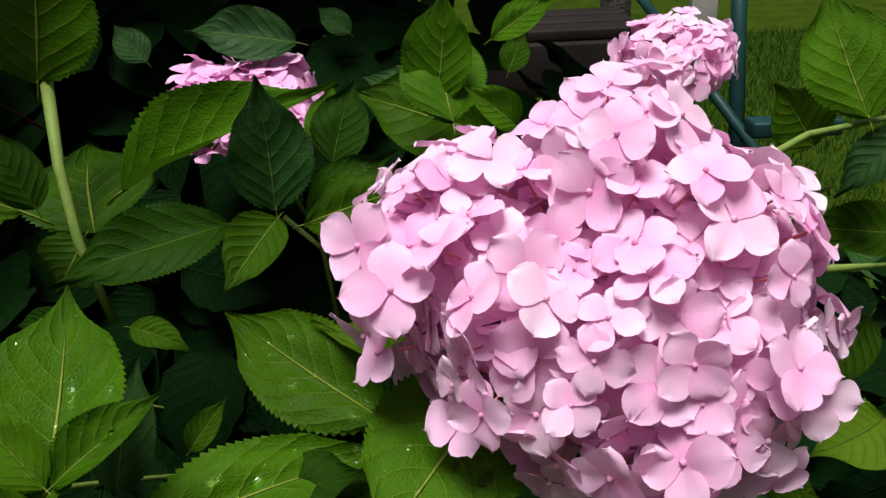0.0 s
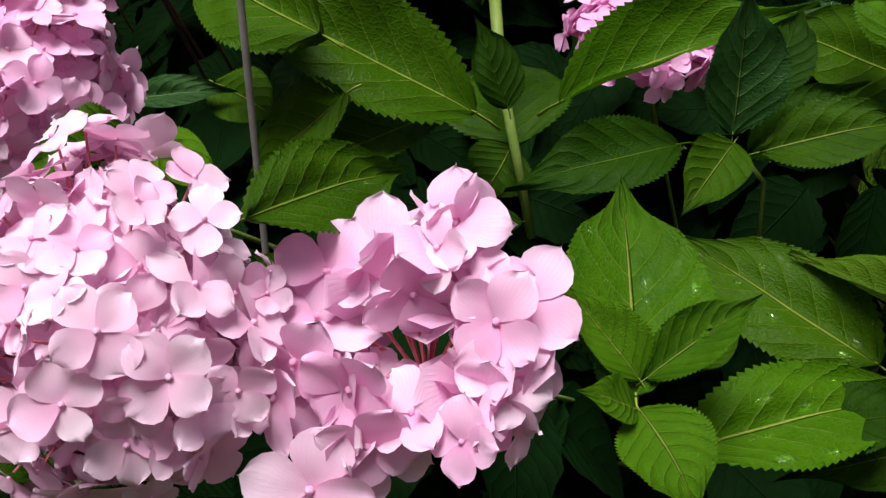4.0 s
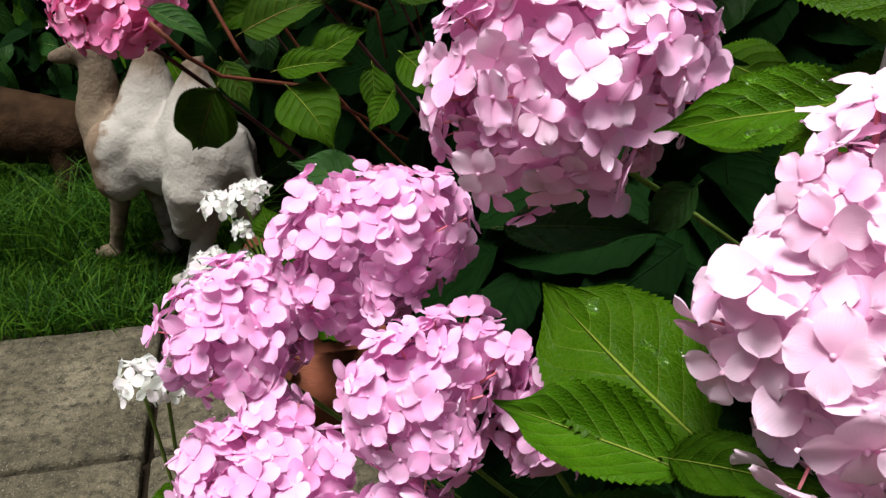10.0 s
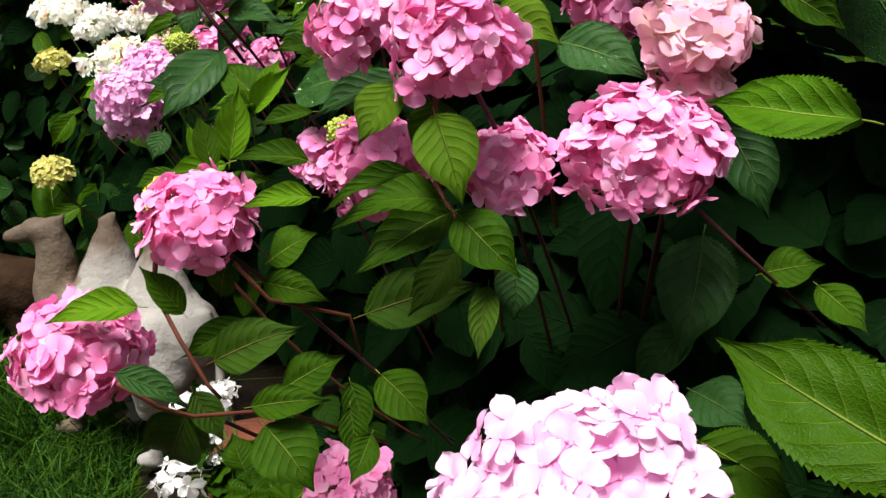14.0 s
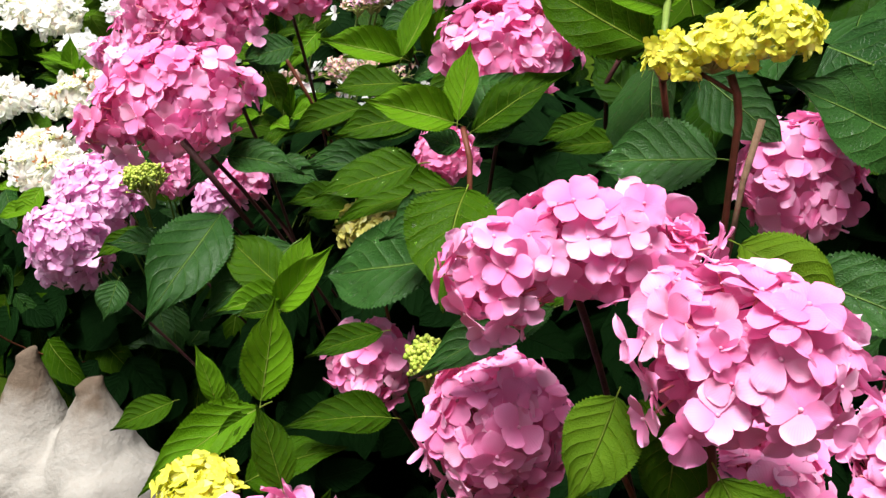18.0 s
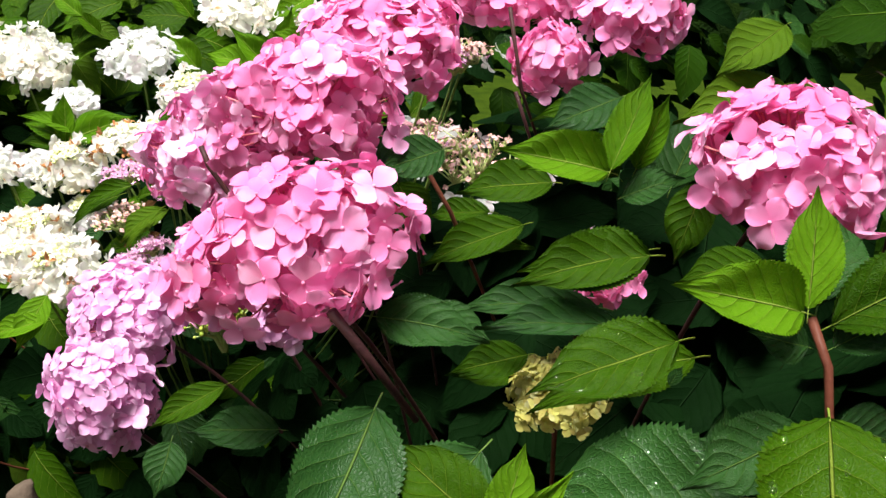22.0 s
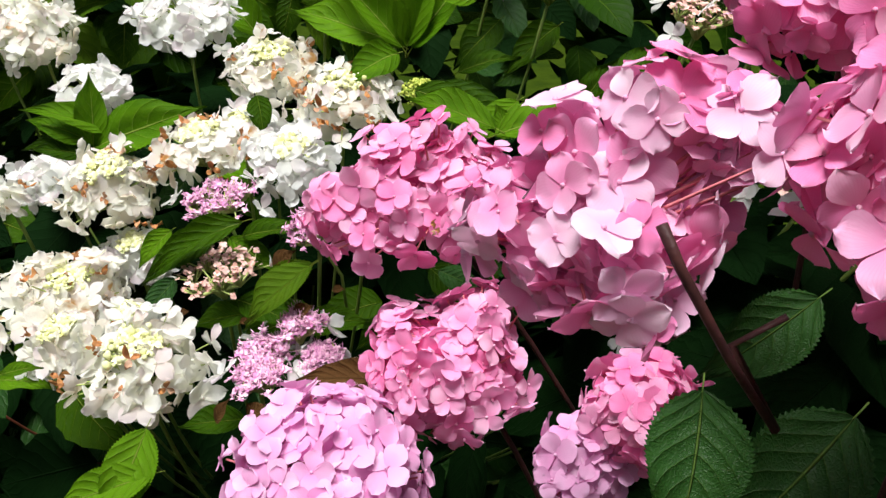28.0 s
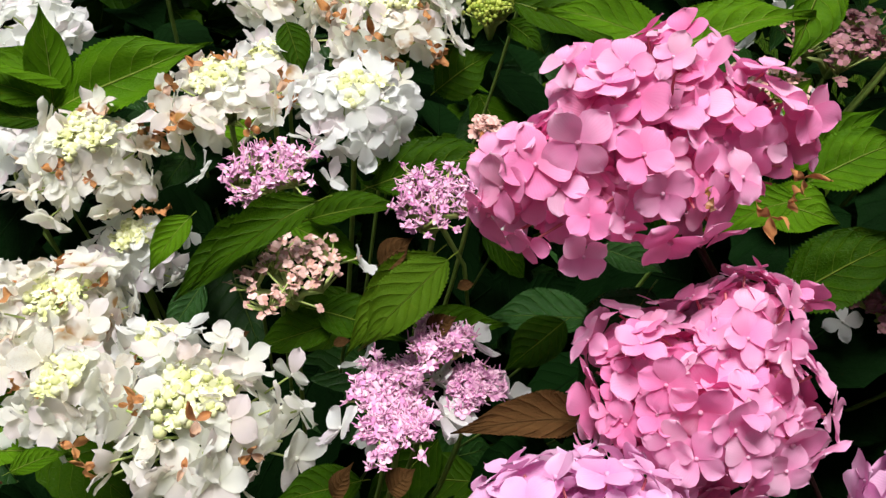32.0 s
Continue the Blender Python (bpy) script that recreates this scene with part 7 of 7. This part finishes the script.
def foliage(bush, centre, radii, count, kinds, seed, size=0.1, hollow=0.25, box=False):
    """Leaves inside, behind or above a shrub, many in shade colours; one mesh for each leaf colour."""
    r = random.Random(seed)
    small = {}
    for f in (0, 1, 2):
        small[f] = SMALL[f]
    sets = {k: [] for k in kinds}
    for k in range(count):
        while True:
            d = Vector((r.uniform(-1, 1), r.uniform(-1, 1), r.uniform(-1, 1)))
            if box or hollow < d.length < 1:
                break
        p = Vector((centre[0] + d.x * radii[0], centre[1] + d.y * radii[1], centre[2] + d.z * radii[2]))
        out = Vector((d.x * 0.9, d.y * 0.9 - 0.25, d.z * 0.5 + 0.55)).normalized()
        x = (Vector((r.gauss(0, 1), r.gauss(0, 1), r.gauss(-0.5, 0.5))) + out * 0.3)
        x = (x - out * x.dot(out) * 0.8).normalized()
        z = (out - x * out.dot(x)).normalized()
        m = Matrix((x, z.cross(x), z)).transposed().to_4x4()
        s = size * r.uniform(0.6, 1.25)
        m = Matrix.Translation(p - bush.location) @ m @ Matrix.Diagonal((s, s * r.uniform(0.5, 0.75), s, 1))
        sets[r.choice(kinds)].append(moved(small[r.randrange(3)], m))
    for k, pieces in sets.items():
        if pieces:
            tagged(part("inner_foliage", mesh_of("inner_foliage", *joined(pieces)), LEAF[k], bush), kind="stuff")


def small_leaf(seed, droop, fold):
    def f(u, v, i, j):
        w = 0.5 * (math.sin(math.pi * v ** 0.78)) ** 0.8
        if abs(u) == 1 and 0 < j < 10:
            w *= 1.05 if j % 2 else 0.97
        return (v, u * w, -droop * v * v + fold * abs(u) * w + 0.05 * noise.noise(Vector((u + seed, v * 2, 0))))
    return sheet(2, 10, f)


SMALL = [small_leaf(0, 0.05, 0.12), small_leaf(1, 0.2, 0.08), small_leaf(2, 0.3, 0.2)]
# The shade leaves carry the darkness of the gaps in their own colour.
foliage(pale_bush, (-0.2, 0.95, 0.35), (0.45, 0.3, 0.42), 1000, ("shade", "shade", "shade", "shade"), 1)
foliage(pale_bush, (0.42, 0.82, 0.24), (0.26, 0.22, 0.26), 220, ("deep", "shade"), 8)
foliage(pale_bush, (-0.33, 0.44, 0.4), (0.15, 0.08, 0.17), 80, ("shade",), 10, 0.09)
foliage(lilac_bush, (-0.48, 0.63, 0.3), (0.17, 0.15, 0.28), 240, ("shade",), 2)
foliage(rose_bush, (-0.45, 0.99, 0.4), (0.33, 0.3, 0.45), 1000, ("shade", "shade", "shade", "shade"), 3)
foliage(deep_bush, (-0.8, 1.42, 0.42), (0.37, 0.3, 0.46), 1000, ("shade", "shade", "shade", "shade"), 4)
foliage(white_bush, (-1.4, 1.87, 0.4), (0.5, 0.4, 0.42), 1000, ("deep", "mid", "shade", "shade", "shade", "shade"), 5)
foliage(white_bush, (-1.98, 2.25, 0.48), (0.8, 0.35, 0.62), 1000, ("half_shade", "mid", "shade", "shade", "shade"), 6)
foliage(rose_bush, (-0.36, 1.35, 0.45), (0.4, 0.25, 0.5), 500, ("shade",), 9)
# Next two: canopies mostly out of view, added overhead to cast shade behind.
foliage(pale_bush, (-0.12, 0.95, 0.94), (0.5, 0.27, 0.05), 300, ("deep", "half_shade"), 31)
foliage(rose_bush, (-0.3, 1.2, 1.0), (0.28, 0.26, 0.05), 220, ("deep", "mid", "half_shade"), 32)
foliage(white_bush, (-1.7, 2.08, 0.9), (0.62, 0.2, 0.1), 260, ("young", "mid", "mid", "gold"), 33, 0.09)
# Most hedge leaves have shade put into their colour, for a black backdrop.
hedge = bush_at("hedge", -1.15, 2.6, "dense green hedge behind the hydrangeas, mostly in shade-dark leaves", "hedge")
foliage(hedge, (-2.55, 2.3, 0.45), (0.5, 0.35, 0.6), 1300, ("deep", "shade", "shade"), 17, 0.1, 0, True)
foliage(hedge, (-1.15, 2.6, 0.56), (1.15, 0.3, 0.6), 2600, ("deep", "shade", "half_shade", "shade"), 7, 0.1, 0, True)

# ---- camel statue on the lawn ----


def blob(points, radii, sides=14):
    """A rounded limb: a tube with balls at its ends."""
    return [tube(points, radii, sides), moved(ball(radii[0], 14, 9), Matrix.Translation(Vector(points[0]))), moved(ball(radii[-1], 14, 9), Matrix.Translation(Vector(points[-1])))]


RELIEF = bpy.data.textures.new("woolly_relief", "CLOUDS")
RELIEF.noise_scale, RELIEF.noise_depth = 0.022, 2


def statue(name, pieces, material, label, category, voxel):
    me = mesh_of(name, *joined(pieces))
    ob = tagged(part(name, me, material, None), label, category)
    rm = ob.modifiers.new("one_skin", "REMESH")
    rm.mode, rm.voxel_size, rm.use_smooth_shade = "VOXEL", voxel, True
    sm = ob.modifiers.new("soften", "SMOOTH")
    sm.factor, sm.iterations = 0.5, 6
    wool = ob.modifiers.new("woolly_relief", "DISPLACE")
    wool.texture, wool.strength, wool.mid_level = RELIEF, 0.005, 0.5
    return ob


FUR, ft, fp = mat("painted_stone_camel", 0.8, 0.1)
ftc = ft.nodes.new("ShaderNodeTexCoord")
fsep = ft.nodes.new("ShaderNodeSeparateXYZ")
ft.links.new(ftc.outputs["Object"], fsep.inputs[0])
fn = noise_of(ft, 28.0, 5.0)
patch = calc(ft, "ADD", calc(ft, "MULTIPLY", calc(ft, "ADD", fsep.outputs[0], 1.44), -7.0), calc(ft, "MULTIPLY", fn, 0.9))
fcol = ramp(ft, patch, [(0.55, (0.3, 0.29, 0.265)), (0.72, (0.1, 0.065, 0.04)), (1.1, (0.16, 0.115, 0.08)), (1.5, (0.1, 0.075, 0.05))])
tips = ramp(ft, calc(ft, "ADD", fsep.outputs[2], calc(ft, "MULTIPLY", fn, 0.06)), [(0.37, (0, 0, 0)), (0.405, (0.4, 0.4, 0.4)), (0.43, (1, 1, 1))])
fcol = mix(ft, tips, fcol, (0.07, 0.05, 0.035))
fcol = mix(ft, calc(ft, "MULTIPLY", noise_of(ft, 120.0), 0.45), fcol, (0.2, 0.15, 0.11))
ft.links.new(fcol, fp.inputs["Base Color"])
bump(ft, fp, calc(ft, "ADD", fn, noise_of(ft, 160.0)), 0.5, 0.004)
pieces = []
pieces += blob([(-1.47, 1.25, 0.24), (-1.38, 1.24, 0.235), (-1.28, 1.225, 0.25)], [0.07, 0.082, 0.075])
pieces += blob([(-1.44, 1.255, 0.27), (-1.437, 1.275, 0.35), (-1.436, 1.29, 0.43)], [0.078, 0.05, 0.014])
pieces += blob([(-1.32, 1.235, 0.27), (-1.325, 1.25, 0.34), (-1.328, 1.265, 0.4)], [0.078, 0.052, 0.018])
pieces += [moved(ball(0.008, 6, 5), Matrix.Translation((-1.436 + 0.01 * math.sin(k * 2.1), 1.288 + 0.01 * math.cos(k * 1.7), 0.425 + 0.004 * k))) for k in range(5)]
pieces += [moved(ball(0.009, 6, 5), Matrix.Translation((-1.328 + 0.014 * math.sin(k * 2.1), 1.262 + 0.01 * math.cos(k * 1.7), 0.396 + 0.004 * k))) for k in range(5)]
pieces += blob([(-1.49, 1.25, 0.25), (-1.535, 1.262, 0.24), (-1.56, 1.275, 0.29), (-1.555, 1.285, 0.36), (-1.56, 1.285, 0.395)], [0.062, 0.056, 0.046, 0.035, 0.028])
pieces += blob([(-1.565, 1.284, 0.398), (-1.6, 1.277, 0.4), (-1.635, 1.27, 0.392)], [0.026, 0.02, 0.014])
pieces += blob([(-1.545, 1.3, 0.41), (-1.54, 1.305, 0.432)], [0.008, 0.004])
for hx, hy, tx, ty, r in ((-1.565, 1.245, -1.51, 1.235, 0.026), (-1.47, 1.3, -1.49, 1.29, 0.026), (-1.345, 1.185, -1.29, 1.2, 0.032), (-1.25, 1.27, -1.26, 1.26, 0.032)):
    kx, ky = tx * 0.6 + hx * 0.4 + 0.012, ty * 0.6 + hy * 0.4
    pieces += blob([(tx, ty, 0.2), (kx, ky, 0.115), (hx + 0.012, hy, 0.02)], [r * 1.35, r * 0.72, r * 0.55])
    pieces += blob([(hx + 0.01, hy, 0.008), (hx - 0.022, hy - 0.008, 0.004)], [0.018, 0.014])
pieces += blob([(-1.3, 1.185, 0.27), (-1.295, 1.17, 0.2), (-1.325, 1.175, 0.13)], [0.05, 0.058, 0.03])
pieces += blob([(-1.47, 1.19, 0.26), (-1.465, 1.185, 0.2)], [0.05, 0.045])
pieces += [moved(ball(0.011, 8, 6), Matrix.Translation((-1.575 + 0.02 * math.sin(k * 2.4), 1.283 + 0.018 * math.cos(k * 2.4), 0.41 + 0.003 * (k % 4)))) for k in range(14)]
pieces += blob([(-1.22, 1.22, 0.3), (-1.2, 1.21, 0.22), (-1.2, 1.2, 0.16)], [0.012, 0.008, 0.012])
statue("camel_statue", pieces, FUR, "white and brown painted two-humped camel statue on the grass", "statue", 0.006).location = (0.012, 0.01, 0.008)
FUR2 = plain_material("painted_stone_brown", (0.012, 0.006, 0.003), (0.04, 0.022, 0.011), 22.0, 0.85, 0.6, 0.006, 6.0, 0.05)
pieces = blob([(-2.35, 1.45, 0.12), (-2.1, 1.5, 0.16), (-1.86, 1.56, 0.14)], [0.09, 0.1, 0.075])
pieces += blob([(-1.88, 1.54, 0.12), (-1.85, 1.5, 0.03), (-1.9, 1.46, -0.01)], [0.05, 0.03, 0.025])
pieces += blob([(-2.3, 1.42, 0.1), (-2.25, 1.38, 0.03), (-2.15, 1.36, -0.01)], [0.05, 0.03, 0.025])
statue("animal_statue", pieces, FUR2, "brown painted reclining animal statue behind the camel", "statue", 0.008)

# ---- geraniums in a terracotta planter ----
CLAY = plain_material("terracotta", (0.1, 0.028, 0.014), (0.19, 0.06, 0.03), 18.0, 0.75, 0.4, 0.003)
planter = new("planter")
planter.matrix_world = PAVE @ Matrix.Translation((-0.352, 1.345, 0.002))
tagged(planter, "terracotta trough planted with white geraniums", "planter")


def trough(x, y, h, wall):
    bm = bmesh.new()
    bmesh.ops.create_cube(bm, size=1.0, matrix=Matrix.Translation((0, 0, h / 2)) @ Matrix.Diagonal((x, y, h, 1)))
    for v in bm.verts:
        if v.co.z < h / 2:
            v.co.x *= 0.9
            v.co.y *= 0.86
    top = [f for f in bm.faces if f.normal.z > 0.9]
    bmesh.ops.inset_region(bm, faces=top, thickness=wall)
    bmesh.ops.translate(bm, verts=list({v for f in top for v in f.verts}), vec=(0, 0, -0.03))
    bmesh.ops.bevel(bm, geom=bm.edges[:], offset=0.004, segments=2, affect="EDGES")
    return bm


part("trough", trough(0.2, 0.39, 0.17, 0.013), CLAY, planter)
part("soil", slab_box(-0.08, -0.17, 0.08, 0.17, 0.11, 0.138, 0.004), SOIL, planter)


def round_leaf(seed):
    """A scalloped round leaf with a notch at its stalk, folded along its veins."""
    def f(u, v, i, j):
        a = math.pi * u * 0.97
        r = v * (0.5 + 0.025 * math.cos(11 * a)) * (1 - 0.25 * math.exp(-((abs(u) - 1) * 6) ** 2))
        return (r * math.cos(a) + 0.12, r * math.sin(a), 0.1 * v * v + 0.03 * v * math.cos(9 * a) + 0.06 * noise.noise(Vector((u * 3, v, seed))))
    return sheet(44, 5, f)


ROUND = [round_leaf(k) for k in range(3)]


def geranium(x, y, z, kind, label, heads, seed, spread=0.05, leaves=14):
    g = new("geranium")
    g.location = (x, y, z)
    tagged(g, label, "geranium", "geraniums beside the paving")
    r = random.Random(seed)
    for hx, hy, hz, s in heads:
        h = Vector((hx - x, hy - y, hz - z))
        part("stem", mesh_of("stem", *tube(bend((0, 0, 0), h * 0.5 + Vector((0, 0, 0.05)), h), [0.0022] * 9, 5)), STEM["green"], g)
        pieces = []
        for k in range(9):
            c = 1 - (k + 0.5) / 9 * 1.25
            q, w = math.sqrt(max(0, 1 - c * c)), k * 2.4
            n = Vector((q * math.cos(w), q * math.sin(w), c))
            pieces.append(moved(WHITE_FLORETS[k % 5], Matrix.Translation(h + n * s * 0.8) @ frame_of(n, r.uniform(0, 6)) @ Matrix.Scale(s * 0.68, 4)))
        part("flower_head", mesh_of("flower_head", *joined(pieces)), PETAL[kind], g)
    for k in range(leaves):
        a, d = r.uniform(0, 6.28), r.uniform(0.2, 1.2) * spread
        p = Vector((d * math.cos(a) * 0.7 + 0.3 * d, d * math.sin(a), r.uniform(0.01, 0.1)))
        z = r.uniform(0.045, 0.075)
        part("stem", mesh_of("stem", *tube(bend((0, 0, 0), p * 0.5 + Vector((0, 0, 0.03)), p, 4), [0.0014] * 5, 4)), STEM["green"], g)
        part("leaf", mesh_of("leaf", *ROUND[k % 3]), LEAF["mid" if k % 3 else "half_shade"], g, "", Matrix.Translation(p) @ frame_of((math.cos(a) * 0.6, math.sin(a) * 0.6 - 0.3, 0.8), a) @ Matrix.Scale(z, 4))
    return g


geranium(-1.03, 0.985, 0.138, "snow", "white geranium with round scalloped leaves in the terracotta trough", [(-1.113, 0.948, 0.185, 0.036), (-1.078, 1.0, 0.29, 0.026), (-1.117, 0.99, 0.275, 0.026), (-1.075, 0.985, 0.245, 0.017), (-1.06, 1.02, 0.3, 0.016), (-1.07, 0.975, 0.21, 0.01)], 1, 0.1, 26)
geranium(-0.93, 0.85, 0.138, "snow", "white geranium beside the terracotta trough's near end", [(-1.0, 0.84, 0.16, 0.02)], 5, 0.08, 12)
geranium(-0.95, 0.6, 0.0, "snow", "white geranium sprawling beside the paving", [(-0.945, 0.56, 0.28, 0.026), (-0.93, 0.58, 0.26, 0.018)], 2, 0.03, 8)
geranium(-0.86, 0.45, 0.0, "coral", "coral-pink geranium at the edge of the paving", [(-0.86, 0.44, 0.16, 0.026), (-0.83, 0.47, 0.17, 0.022)], 3, 0.03, 8)

# Leaf colours here already hold the shade beside the trough.
trail = bush_at("trailing_plant", -0.93, 1.02, "trailing foliage in shade-dark greens beside the terracotta trough", "plant")
foliage(trail, (-0.9, 1.06, 0.15), (0.1, 0.09, 0.17), 200, ("half_shade", "shade"), 21, 0.05, 0.0)

# ---- plant stake, and the garden furniture on the lawn ----
GALV = plain_material("weathered_metal", (0.12, 0.11, 0.1), (0.2, 0.18, 0.165), 40.0, 0.55, 0.2)
tagged(part("plant_stake", mesh_of("plant_stake", *tube([(-0.37, 0.395, -0.03), (-0.367, 0.389, 0.6), (-0.36, 0.378, 0.8), (-0.358, 0.374, 1.0)], [0.0019] * 4, 8)), GALV, None), "thin grey metal plant stake standing in the flower bed", "stake")
TEAL = plain_material("dark_green_enamel", (0.008, 0.03, 0.03), (0.015, 0.05, 0.048), 30.0, 0.4, 0.1)
DARKWOOD = plain_material("dark_stained_wood", (0.008, 0.006, 0.005), (0.02, 0.015, 0.012), 14.0, 0.7, 0.4)
TRUNK = plain_material("grey_bark", (0.03, 0.026, 0.02), (0.12, 0.1, 0.085), 22.0, 0.9, 1.0, 0.01)
PALE = plain_material("pale_painted_board", (0.4, 0.37, 0.33), (0.55, 0.52, 0.48), 8.0, 0.7, 0.2)
bench = new("garden_bench")
bench.location = (0.62, 2.1, 0)
tagged(bench, "garden bench with dark green metal tubes and dark wooden seat", "bench")


def bar(name, a, b, r, material, parent, sides=8):
    o = parent.location
    return part(name, mesh_of(name, *tube([Vector(a) - o, (Vector(a) + Vector(b)) / 2 - o, Vector(b) - o], [r] * 3, sides)), material, parent)


bar("brace", (0.46, 2.3, 0.56), (0.83, 1.72, 0.02), 0.013, TEAL, bench)
bar("leg", (0.74, 2.3, 0.75), (0.725, 2.07, -0.03), 0.02, TEAL, bench)
bar("leg", (0.2, 2.3, 0.75), (0.2, 2.2, -0.03), 0.02, TEAL, bench)
bar("rail", (0.2, 2.3, 0.6), (0.74, 2.3, 0.6), 0.014, TEAL, bench)
for k in range(3):
    part("slat", slab_box(0.06 - 0.62, -0.3 - 0.09 * k, 0.36 - 0.62, -0.23 - 0.09 * k, 0.53, 0.552, 0.004), DARKWOOD, bench)
part("apron", slab_box(0.06 - 0.62, -0.5, 0.36 - 0.62, -0.47, 0.43, 0.53, 0.004), DARKWOOD, bench)
part("panel", slab_box(0.64 - 0.62, 0.21, 0.71 - 0.62, 0.24, 0.42, 0.6, 0.004), PALE, bench)
part("foot_rest", slab_box(0.63 - 0.62, -0.36, 0.82 - 0.62, -0.3, 0.285, 0.32, 0.006), TEAL, bench)
trunk = new("young_tree")
trunk.location = (0.385, 2.02, 0)
tagged(trunk, "slim grey-barked tree trunk standing on the lawn", "tree")
part("trunk", mesh_of("trunk", *tube([(0.0, 0, -0.05), (0.0, 0.0, 0.4), (0.0, 0.02, 0.8), (0.02, 0.02, 1.6)], [0.042, 0.036, 0.034, 0.03], 12)), TRUNK, trunk)
